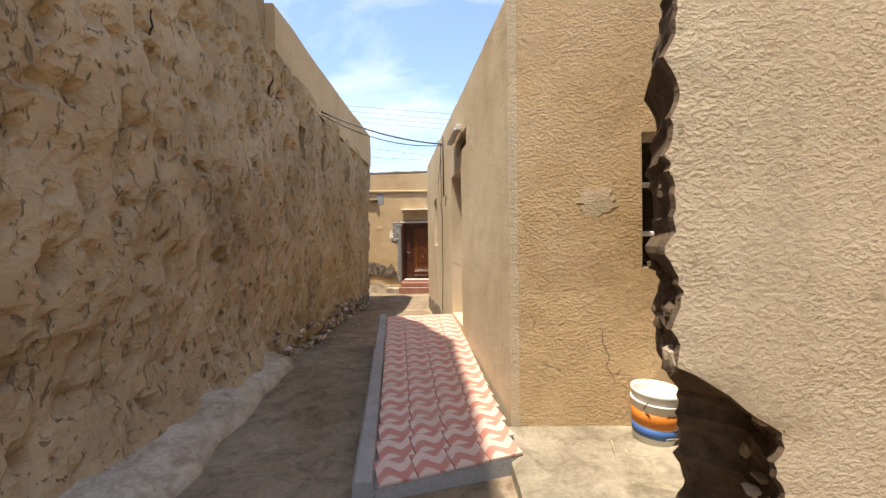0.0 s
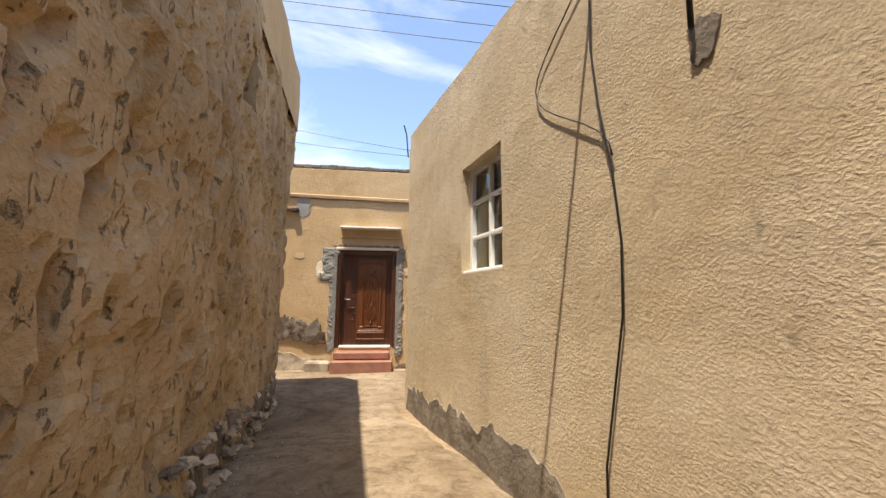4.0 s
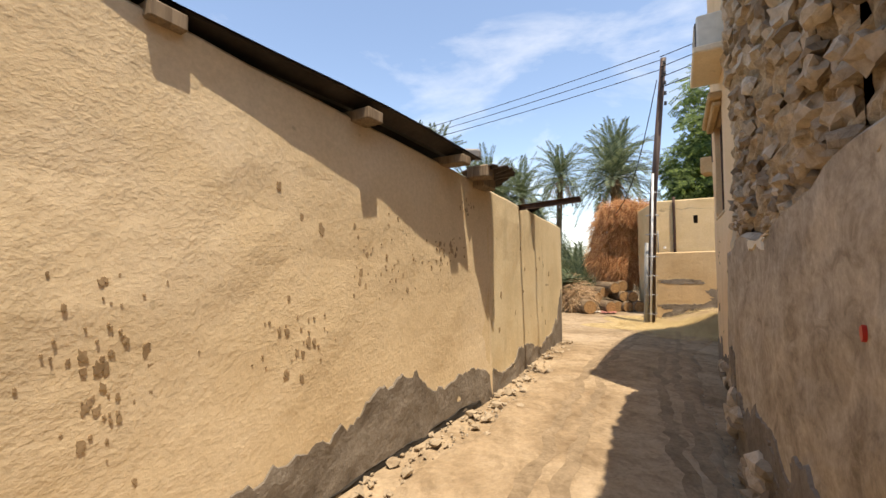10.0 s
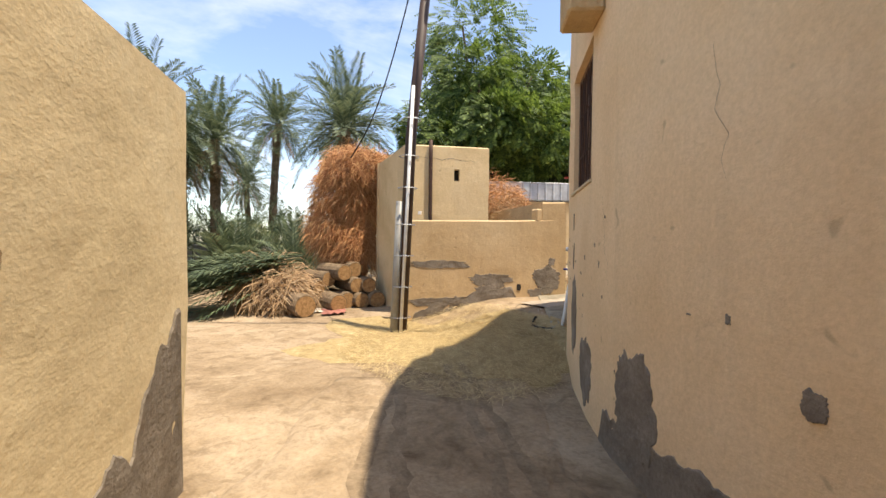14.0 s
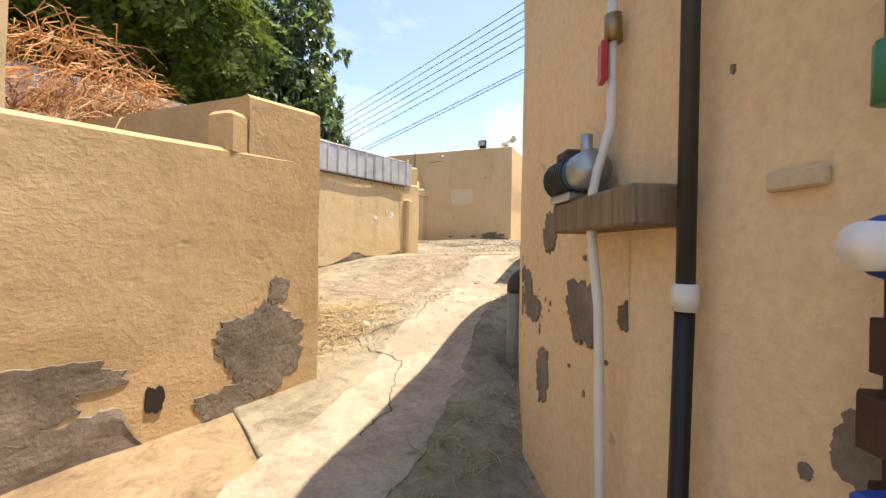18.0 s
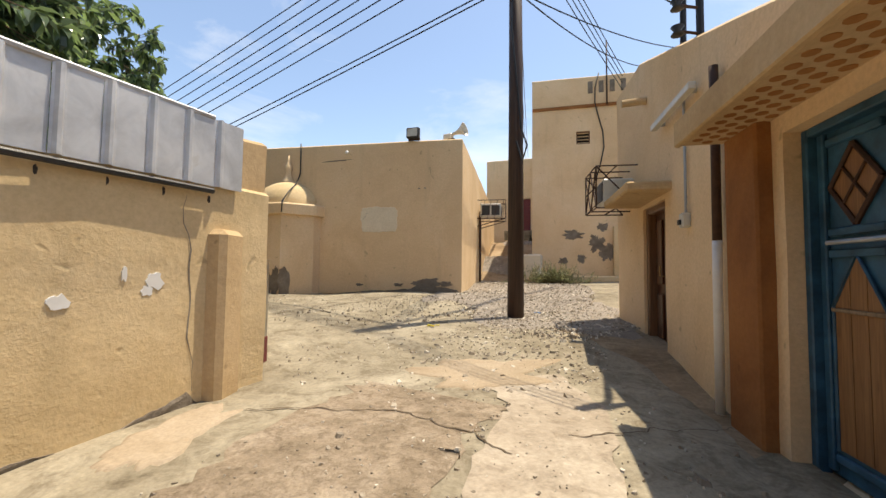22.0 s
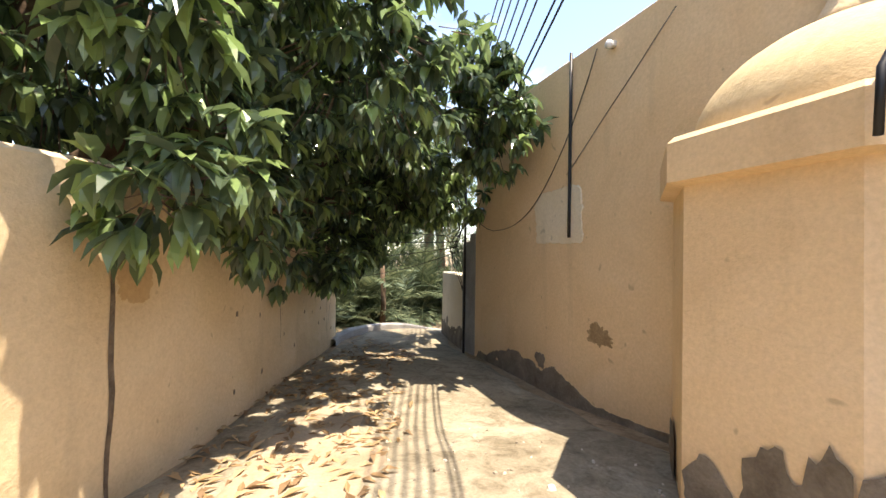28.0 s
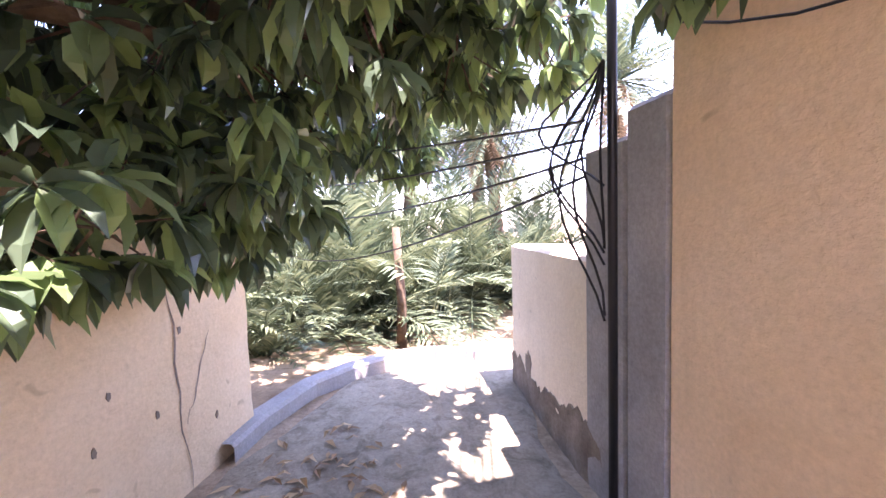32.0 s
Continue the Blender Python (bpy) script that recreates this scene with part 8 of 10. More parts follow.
for i in range(4):
    wpart("step", Geo().box((18.35, -17.0 - i * 0.3, 3.6 + i * 0.17), (1.2, 0.32, 0.17), -5), "concrete", plf)
wpart("landing", Geo().box((18.4, -19.2, 4.1), (1.6, 1.8, 0.5), -5), "concrete", plf)
bh_ = building("back_house", "small peach house with a red-brown door up the passage", "house", 19, -20)
BKW = Wall([(20.6, -20.2), (17.4, -20.0)], 9.0, 0.3, seed=95)
bk0, bk1 = near(BKW, 18.7, -20.07), near(BKW, 17.85, -20.02)
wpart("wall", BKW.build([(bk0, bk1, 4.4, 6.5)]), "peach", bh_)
wpart("door", Geo().box((0, 0.1, 1.05), (bk1 - bk0, 0.06, 2.1)), "maroon", bh_, "red-brown door", BKW.mount((bk0 + bk1) / 2, 4.4, 0))
pipe("house_cable", "black cable down the front of the two-storey house", "cable", [tuple(TWO.pt(tx(15.0 + 0.15 * math.sin(i)), 8.9 - i * 0.52, 0.04)) for i in range(10)], 0.02, "black", 6)
pipe("roof_mast", "thin steel mast on the parapet", "mast", [(14.75, -9.25, 7.74), (14.75, -9.25, 10.0)], 0.025, "iron", 6)

# ---- poles and wires ----
p1 = thing("utility_pole", "tarred utility pole with a steel sleeve and white conduit", "pole", pose(15.86, 12.57, -0.75))
part("shaft", Geo().tube([(0, 0, 0), (-0.22, -0.12, 4.0), (-0.42, -0.5, 8.5)], [0.115, 0.105, 0.085], 14), "pole", p1, smooth=True)
part("sleeve", Geo().tube([(-0.02, 0.14, 0.0), (-0.14, 0.06, 2.75)], [0.085, 0.08], 8), "grey_pvc", p1, "grey steel sleeve", True)
part("conduit", Geo().tube([(-0.12, 0.03, 0.0), (-0.38, -0.12, 4.9)], 0.032, 10), "pvc", p1, "white cable conduit", True)
for z in (0.5, 1.1, 1.7, 2.3, 3.0, 3.6, 4.3):
    part("strap", Geo().tube([(-0.055 * z - 0.02 + 0.15 * math.cos(a), -0.03 * z + 0.02 + 0.19 * math.sin(a), z) for a in [2 * math.pi * i / 14 for i in range(15)]], 0.008, 5), "steel", p1)
for k in range(5):
    z = 8.3 - k * 0.32
    part("insulator", Geo().lathe([(0.02, -0.06), (0.05, -0.05), (0.03, 0), (0.05, 0.04), (0.02, 0.06)], (-0.42 - 0.14, -0.5 + 0.0, z), 10), "dark_grille", p1, smooth=True)
    part("bracket", Geo().tube([(-0.4, -0.48, z), (-0.56, -0.5, z)], 0.012, 6), "iron", p1)
p2 = thing("utility_pole", "tall dark utility pole standing in the gravel", "pole", pose(17.14, -1.43, ground_z(17.14, -1.43) - 0.2))
part("shaft", Geo().tube([(0, 0, 0), (0.0, 0, 4), (0.02, 0, 8.6)], [0.138, 0.12, 0.09], 14), "pole", p2, smooth=True)
for k in range(5):
    z = 7.9 - k * 0.26
    part("insulator", Geo().lathe([(0.02, -0.06), (0.05, -0.05), (0.03, 0), (0.05, 0.04), (0.02, 0.06)], (0.18, 0.12, z), 10), "dark_grille", p2, smooth=True)
    part("bracket", Geo().tube([(0.05, 0.05, z), (0.18, 0.12, z)], 0.012, 6), "iron", p2)
part("joint_box", Geo().box((0.12, 0.08, 5.7), (0.12, 0.1, 0.2)), "black", p2)
part("down_cable", Geo().tube([(0.0, 0.16, 8.0), (0.05, 0.17, 5), (-0.1, 0.15, 3.3), (-0.2, 0.25, 3.0), (-0.12, 0.2, 2.75), (-0.02, 0.17, 3.1)], 0.015, 6), "black", p2)
pr = thing("service_rack", "iron service rack with insulators on the peach roof", "rack", pose(15.2, 1.1, 3.6, 0, 0, 0))
part("mast", Geo().tube([(0, 0, 0.0), (0, 0, 1.75), (-0.1, -0.3, 1.9), (-0.15, -1.0, 1.9), (-0.15, -1.05, 0.9)], 0.035, 8), "black", pr)
for k in range(4):
    part("insulator", Geo().lathe([(0.02, -0.05), (0.06, -0.04), (0.03, 0), (0.06, 0.04), (0.02, 0.05)], (0.22, 0.1, 0.7 + k * 0.25), 10), "dark_grille", pr, smooth=True)
    part("arm", Geo().tube([(0, 0, 0.7 + k * 0.25), (0.22, 0.1, 0.7 + k * 0.25)], 0.014, 6), "iron", pr)


def wire(a, b, sag, r=0.013, name="overhead_wire", label="black overhead wire between poles"):
    a, b = Vector(a), Vector(b)
    pts = [tuple(a.lerp(b, q) - Vector((0, 0, 4 * sag * q * (1 - q)))) for q in [i / 18 for i in range(19)]]
    return solo(name, Geo().tube(pts, r, 5, False), "black", label, "wire", group="overhead wires")


T1, T2 = Vector((15.3, 12.2, 7.5)), Vector((17.28, -1.19, 9.0))
for k in range(6):
    wire(T2 + Vector((0, 0, -0.1 - 0.27 * k)), (50, -9.8 - 0.1 * k, 4.9 - 0.27 * k), 0.35)
copy_thing(p2, pose(50.0, -10.0, -4.0))
for k in range(4):
    wire(T2 + Vector((0, 0, -0.26 * k)), (8, -26, 10.2 - 0.2 * k), 0.5)
for k in range(4):
    wire(T2 + Vector((-0.1, -0.1, -0.4 * k)), (19.0 + 0.25 * k, -40, 12.6 - 0.1 * k), 0.8)
for k in range(4):
    wire(T2 + Vector((-0.2, 0, -0.2 * k - 0.1)), (15.42, 1.2, 5.3 - k * 0.25), 0.15, 0.008)
wire(T2 + Vector((0, 0, -2.2)), (50, -10.0, 3.2), 0.4)
wire(T2 + Vector((0, 0, -2.3)), (50, -10.1, 3.0), 0.4)
wire(T2 + Vector((0, 0, -2.2)), (13.6, -9, 8.8), 0.3)
wire(T2 + Vector((0, 0, -2.25)), (12.0, -9, 9.2), 0.3)
for k in range(4):
    wire(T1 + Vector((-0.1, 0, 0.2 - 0.32 * k)), (11.5, 8.0, 7.6 - k * 0.2), 0.1)
for k in range(3):
    wire(T1 + Vector((-0.1, 0, 0.4 - 0.3 * k)), (24, 40, 8.4 - k * 0.2), 0.6)
pipe("drop_cable", "twisted cable dropping from the pole", "cable", [tuple(Vector((15.2, 12.3, 7.0)).lerp(Vector((18.3, 13.4, 3.3)), q) + Vector((0, 0, -0.7 * math.sin(math.pi * q)))) for q in [i / 14 for i in range(15)]], 0.014, "black", 6)
for k in range(4):
    wire((-7.0, 12.5 + 0.32 * k, 6.3 - 0.06 * k), (4.5, 8.75 + 0.28 * k, 4.02 - 0.04 * k), 0.03, 0.0045)
wire((-2.42, 8.15, 4.3), (0.05, 8.2, 3.62), 0.12, 0.015, label="bundled black cable across the alley")
wire((-2.42, 8.2, 4.25), (0.05, 8.2, 3.6), 0.2, 0.009, label="bundled black cable across the alley")
pipe("alley_rod", "thin iron rod standing on the wall", "rod", [(-2.45, 8.1, 4.2), (-2.5, 8.3, 5.2)], 0.014, "black", 6)
wire((-7, 17.3, 5.8), (0.02, 16.1, 4.9), 0.1, 0.007)
wire((-7, 17.6, 6.5), (0.05, 16.1, 5.05), 0.1, 0.007)
cs_ = CRE
ccx = lambda y: on(CRE, 0.52 - (y - 3.2) * 0.105, y)
pipe("service_cable", "black cables running down the cream wall", "cable", [tuple(CRE.pt(ccx(8.2 + 0.1 * math.sin(i * 0.9)), 3.62 - i * 0.4, 0.02)) for i in range(10)], 0.007, "black", 6)
pipe("service_cable", "thin cable looping on the cream wall", "cable", [tuple(CRE.pt(ccx(8.15 + 0.75 * math.sin(math.pi * q) ** 2), 3.6 - 1.5 * q, 0.02)) for q in [i / 16 for i in range(17)]], 0.005, "black", 6)
pipe("service_pipe", "thick black cable ending at a chiselled hole", "cable", [tuple(CRE.pt(ccx(7.62), z, 0.04)) for z in (3.62, 3.0, 2.5)], 0.013, "black", 8)
solo("chiselled_hole", CRE.patch(ccx(7.6), 2.45, 0.14, 0.22, 33, 0.01, n=20), "cement", "dark chiselled hole in the cream wall", "hole", kind="structure")

# ---- plants ----
def frond(g, root, az, lift, length, droop, pairs, leaf, rng, stiff=0.9):
    """One date-palm frond: midrib and two rows of narrow leaflets."""
    pts = []
    d = Vector((math.cos(az) * math.cos(lift), math.sin(az) * math.cos(lift), math.sin(lift)))
    p = Vector(root)
    n = 9
    for i in range(n + 1):
        pts.append(p.copy())
        p = p + d * (length / n)
        d = (d + Vector((0, 0, -droop / n * (0.5 + i / n)))).normalized()
    g.tube([tuple(q) for q in pts], [0.028 * (1 - 0.85 * i / n) for i in range(n + 1)], 3, False)
    for k in range(pairs):
        q = 0.14 + 0.86 * k / (pairs - 1)
        i = min(n - 1, int(q * n))
        c = pts[i].lerp(pts[i + 1], q * n - i)
        ax = (pts[i + 1] - pts[i]).normalized()
        side = ax.cross(Vector((0, 0, 1)))
        side = side.normalized() if side.length > 0.05 else Vector((1, 0, 0))
        upv = side.cross(ax)
        ln = leaf * (0.55 + 0.6 * math.sin(math.pi * min(1, q * 0.9 + 0.1))) * rng.uniform(0.8, 1.1)
        for sx in (-1, 1):
            v = (side * sx * 0.72 + ax * stiff * 0.75 + upv * rng.uniform(0.12, 0.42)).normalized()
            w = ax.cross(v).normalized() * 0.0
            wv = v.cross(upv).normalized() * 0.027
            tip = c + v * ln + Vector((0, 0, -ln * 0.14))
            mid = c + v * ln * 0.5 + upv * 0.012
            g.add([c, mid + wv, tip, mid - wv], [(0, 1, 2, 3)])


def palm(label, height, lean, seed, nf=46, fl=3.1, lowcut=-0.55, group="date palms"):
    rng = random.Random(seed)
    t = thing("date_palm", label, "tree", group=group)
    n = 26
    pts = [(lean[0] * (i / n) ** 1.5, lean[1] * (i / n) ** 1.5, -0.3 + (height + 0.3) * i / n) for i in range(n + 1)]
    if height > 0.4:
        part("trunk", Geo().tube(pts, [0.23 - 0.03 * i / n + (0.03 if i % 2 else 0.0) for i in range(n + 1)], 10), "palm_bark", t)
    g, dry = Geo(), Geo()
    top = pts[-1]
    for k in range(nf):
        az = k * 2.399 + rng.uniform(-0.2, 0.2)
        q = k / (nf - 1)
        lift = 1.35 - (1.35 - lowcut) * q + rng.uniform(-0.12, 0.12)
        frond(g, top, az, lift, fl * rng.uniform(0.85, 1.08), 1.0 + 0.6 * q, 34, 0.55, rng)
    for k in range(9):
        frond(dry, (top[0], top[1], top[2] - 0.15), k * 0.7 + rng.uniform(-0.3, 0.3), -0.75 + rng.uniform(-0.35, 0.2), fl * 0.72, 0.9, 18, 0.34, rng)
    part("crown", g, "palm_leaf", t)
    part("dry_skirt", dry, "dry_leaf", t, "hanging dry brown fronds")
    return t


PA = palm("date palm with a full grey-green crown", 6.5, (0.4, 0.2), 1)
PA.matrix_basis = pose(28.8, 18.7, -0.6, 0, 0, 0)
PB = palm("slender date palm with a full crown", 9.0, (0.5, -0.3), 2, 46, 3.0)
PB.matrix_basis = pose(34.4, 17.0, -0.6)
PC = palm("young date palm with fronds near the ground", 0.3, (0, 0), 3, 34, 3.0, 0.0, "young date palms")
PC.matrix_basis = pose(27.0, 17.6, -0.6)


def place(src, x, y, z, scale=1.0, turn=0.0):
    c = copy_thing(src, pose(x, y, z, 0, 0, turn))
    c.scale = (scale,) * 3
    return c


for x, y, z, k, r in [(8, 52, -0.9, 1.15, 40), (13.5, 48, -0.6, 1.15, 100), (13.5, 58, -0.9, 1.2, 10), (26, 30.5, 0.0, 1.1, 200), (17.5, 50, -0.9, 1.1, 150), (2.5, 54, -0.9, 1.1, 70), (40.4, 12, -0.5, 1.25, 60), (17.0, 36.0, -0.7, 1.05, 75), (10.4, 38.8, -0.7, 0.93, 190), (19.9, 34.0, -0.7, 0.92, 310)]:
    place(PB, x, y, z, k, r)
for x, y, z, k, r in [(14.0, 38.0, -0.7, 1.13, 140), (20.8, 21.8, -0.4, 0.98, 30), (23.6, 20.4, -0.4, 0.84, 90), (28.6, 13.0, -0.6, 1.12, 150), (29.6, 20.6, -0.6, 0.88, 200), (25.4, 20.8, -0.6, 0.95, 260), (31, 23, -0.6, 1.0, 310), (36, 22, -0.6, 1.1, 20), (22, 27, -0.4, 1.0, 70), (40, 19, -0.6, 0.9, 110), (33, 28, -0.6, 1.05, 10), (40.5, -7.6, -0.2, 0.9, 45), (43, -2.0, -0.3, 1.0, 200), (39.5, -11.5, 0.2, 1.05, 100), (46, -8.5, -0.4, 1.2, 300), (41.5, 2.5, -0.3, 1.1, 20), (37.6, -0.6, 0.0, 0.75, 150), (42.5, -4.6, -0.3, 1.0, 250), (47, -3, -0.5, 1.3, 10), (48, 3, -0.5, 1.3, 80), (50, -10, -0.5, 1.4, 30)]:
    place(PA, x, y, z, k, r)
for x, y, z, k, r in [(24.5, 15.0, -0.6, 0.95, 40), (30.5, 16.0, -0.6, 1.0, 120), (33, 19.6, -0.6, 1.1, 10), (37, 16, -0.6, 1.2, 70), (33.5, 13, -0.6, 1.1, 220), (36.2, -2.2, 0.1, 0.95, 0), (38.0, -4.6, 0.0, 1.0, 80), (36.5, -0.4, 0.1, 0.9, 160), (39.5, -1.0, 0.0, 1.2, 220), (38.2, -7.4, 0.1, 0.9, 300), (41, -4.6, -0.2, 1.2, 130), (34.6, -1.2, 0.3, 0.7, 30), (37.5, -2.8, 0.0, 1.5, 10), (39, 0.8, 0.0, 1.6, 100), (40, -3.2, -0.1, 1.7, 200), (36.6, 1.6, 0.1, 1.4, 300), (42, -9.5, -0.2, 1.6, 50), (38.8, -6.0, 0.0, 1.4, 240), (44, 0, -0.3, 1.8, 20), (34.9, 0.9, 0.2, 1.1, 70), (43.5, -6.8, -0.3, 1.3, 15), (36.8, -3.6, 0.1, 0.75, 260), (35.6, 0.6, 0.1, 1.0, 190)]:
    place(PC, x, y, z, k, r)


rng = random.Random(33)
ug = Geo()
for k in range(300):
    x, y = rng.uniform(35.6, 45.5), rng.uniform(-9.5, 5.0)
    if y < -4.9 - (x - 35.6) * 0.8 + 0.6:
        continue
    frond(ug, (x, y, ground_z(x, y) + rng.uniform(-0.1, 0.5)), rng.uniform(0, 6.28), rng.uniform(0.3, 1.2), rng.uniform(1.6, 2.8), 1.0, 22, 0.5, rng)
for k in range(170):
    x = rng.uniform(25.5, 37)
    y = 33 - x * 0.45 + rng.uniform(-3, 3.5)
    frond(ug, (x, y, -0.4 + rng.uniform(0.0, 1.8)), rng.uniform(0, 6.28), rng.uniform(0.2, 1.3), rng.uniform(2.0, 3.4), 1.0, 20, 0.6, rng)
tagged(link("palm_undergrowth", ug, "palm_leaf"), "dense low palm suckers behind the lane and the walls", "undergrowth", kind="stuff")


def leaf_at(g, p, d, up, ln, wd, rng):
    """A long pointed leaf, folded along its middle and curled down."""
    s = d.cross(up)
    s = s.normalized() if s.length > 0.02 else Vector((1, 0, 0))
    u = s.cross(d).normalized()
    a = p + d * ln * 0.33 + u * ln * 0.04
    b = p + d * ln * 0.7 + u * ln * 0.0
    t = p + d * ln - u * ln * 0.12
    f = u * wd * 0.25
    g.add([p, a + s * wd * 0.5 + f, b + s * wd * 0.42 + f, t, b - s * wd * 0.42 + f, a - s * wd * 0.5 + f, a, b], [(0, 1, 6), (0, 6, 5), (6, 1, 2, 7), (5, 6, 7, 4), (7, 2, 3), (4, 7, 3)])


def whorls(g, tw, blobs, count, rng, ln, wd, keep=None, per=(8, 13)):
    """Bunches of drooping leaves spread over and in rounded masses."""
    tot = sum(b[3] * b[4] * b[5] for b in blobs) ** 1.0
    for bx, by, bz, rx, ry, rz in blobs:
        for _ in range(max(8, int(count * rx * ry * rz / tot * (2.6 if rx < 0.95 else 1.0)))):
            v = Vector((rng.gauss(0, 1), rng.gauss(0, 1), rng.gauss(0, 1))).normalized()
            r = rng.uniform(0.45, 1.0) ** 0.5 * (1 + 0.22 * noise.noise(v * 2.1 + Vector((bx, by, bz))))
            c = Vector((bx + v.x * rx * r, by + v.y * ry * r, bz + v.z * rz * r))
            if keep and not keep(c):
                continue
            out = (v + Vector((0, 0, -0.15))).normalized()
            tw.tube([tuple(c - out * 0.3), tuple(c)], [0.008, 0.004], 3, False)
            m = rng.randint(*per)
            a0 = rng.uniform(0, 6.28)
            o1 = out.orthogonal().normalized()
            o2 = out.cross(o1)
            for k in range(m):
                a = a0 + k * 2.4
                d = (out * rng.uniform(0.1, 0.75) + (o1 * math.cos(a) + o2 * math.sin(a)) * 0.9 + Vector((0, 0, -rng.uniform(0.3, 1.25)))).normalized()
                leaf_at(g, c - out * rng.uniform(0, 0.08), d, Vector((0, 0, 1)), ln * rng.uniform(0.65, 1.15), wd * rng.uniform(0.8, 1.15), rng)


def limbs(base, tips, r0, rng, n=9):
    g = Geo()
    for t in tips:
        a, b = Vector(base), Vector(t)
        mid = a.lerp(b, 0.45) + Vector((rng.uniform(-0.4, 0.4), rng.uniform(-0.4, 0.4), 0.5))
        pts = []
        for i in range(n + 1):
            q = i / n
            pts.append(tuple(a * (1 - q) ** 2 + mid * 2 * q * (1 - q) + b * q * q))
        g.tube(pts, [r0 * (1 - 0.82 * i / n) for i in range(n + 1)], 8, False)
    return g


def clear_of_path(c):
    """Leaves out foliage within reach of somebody who walks the lane, and below head height over it."""
    lane_y = -2.0 - 0.3 * (c.x - 22.0) * 0.62
    if c.x < 33 and c.z < 2.75 and c.y < -1.75 - 0.28 * (c.x - 29):
        return False
    d = abs(c.y - lane_y - 0.35)
    if c.x < 28.2 and d < 0.9 and 1.2 < c.z < 3.4:
        return False
    gx, gy = c.x + 0.226 * c.z, c.y + 0.205 * c.z
    if 25.6 < c.x < 29.4 and c.y < 0.6 and c.z > 2.9 and (noise.noise(Vector((gx * 1.5, gy * 1.5, 3.0))) > 0.3 or noise.noise(Vector((gx * 3.3, gy * 3.3, 8.0))) > 0.29):
        return False
    return True


rng = random.Random(5)
mg = thing("mango_tree", "large mango tree with long dark drooping leaves over the wall", "tree", pose(27.0, 2.6, 0.6))
WM[mg] = pose(27.0, 2.6, 0.6)
wpart("trunk", Geo().tube([(27.0, 2.6, 0.2), (27.05, 2.5, 1.4), (27.0, 2.4, 2.8)], [0.34, 0.28, 0.25], 12), "bark", mg, smooth=True)
wpart("limb", limbs((27.0, 2.4, 2.6), [(24.8, 3.0, 6.6), (23.5, 1.6, 5.2), (27, 4.5, 7.6), (29.5, 2.6, 6.8), (30.6, -0.4, 4.8), (28.6, -1.6, 4.4), (26.2, -0.6, 4.6), (31.8, -1.8, 4.2), (27.6, 0.8, 8.3), (29.8, -1.9, 3.7), (30.6, -2.6, 4.1)], 0.19, rng), "bark", mg, smooth=True)
mango_blobs = [(24.4, 2.6, 5.6, 2.2, 2.0, 2.4), (27.0, 3.2, 7.4, 2.6, 2.3, 2.4), (23.4, 2.4, 4.4, 1.5, 1.0, 1.3), (25.9, 0.9, 5.0, 1.5, 1.2, 1.7), (29.6, 1.2, 6.2, 2.4, 2.2, 2.3), (28.2, -0.6, 5.0, 1.8, 1.4, 1.5), (31.0, -0.9, 5.2, 1.8, 1.6, 1.7), (26.6, -0.35, 3.9, 1.3, 0.8, 0.9),
               (29.1, -1.2, 3.85, 1.0, 0.8, 0.7), (30.3, -1.9, 3.9, 1.3, 1.0, 0.95), (31.6, -2.3, 4.5, 1.3, 1.3, 1.1), (30.0, -3.0, 5.0, 1.2, 0.8, 0.9), (27.4, 4.6, 5.2, 2.4, 1.8, 2.2), (27.6, -0.75, 3.0, 0.65, 0.35, 0.6), (29.2, -1.45, 2.85, 0.8, 0.4, 0.5), (30.6, -2.0, 3.1, 0.9, 0.55, 0.55), (22.6, 3.2, 4.8, 1.4, 1.4, 1.6), (31.9, -3.1, 3.9, 0.7, 0.6, 0.7)]
lf, tw = Geo(), Geo()
mango_blobs += [(24.8, -0.1, 3.25, 0.5, 0.3, 0.45), (24.4, 1.3, 3.9, 1.1, 0.7, 0.8), (26.1, -0.62, 3.1, 0.45, 0.3, 0.4), (28.8, -1.45, 2.75, 0.55, 0.35, 0.5), (27.2, -0.85, 3.6, 1.0, 0.4, 0.5), (27.8, -2.5, 5.2, 1.5, 1.3, 1.2), (26.2, -1.5, 5.2, 1.5, 1.2, 1.3), (28.6, -3.1, 4.7, 1.1, 0.85, 0.8),
                (29.6, -2.6, 4.2, 1.1, 1.0, 0.8), (27.2, -3.4, 5.2, 0.8, 0.6, 0.8), (24.2, 2.2, 5.0, 1.7, 1.3, 1.6), (26.5, -0.9, 6.6, 2.0, 1.6, 1.4), (28.6, -1.2, 6.7, 2.0, 1.8, 1.4), (30.6, -2.4, 5.4, 1.3, 1.2, 1.2)]
mango_blobs += [(27.2, -3.55, 4.9, 0.9, 0.5, 0.9), (28.2, -3.4, 5.4, 1.0, 0.6, 0.8)]
mango_blobs += [(30.21, -3.94, 4.03, 0.55, 0.45, 0.4), (30.51, -4.45, 4.28, 0.5, 0.4, 0.4), (30.48, -3.49, 3.88, 0.7, 0.5, 0.4), (28.8, -4.1, 3.92, 0.35, 0.3, 0.35), (28.63, -1.59, 2.68, 0.3, 0.22, 0.25), (29.32, -1.78, 2.76, 0.5, 0.35, 0.35), (30.11, -2.2, 3.01, 0.6, 0.45, 0.35)]
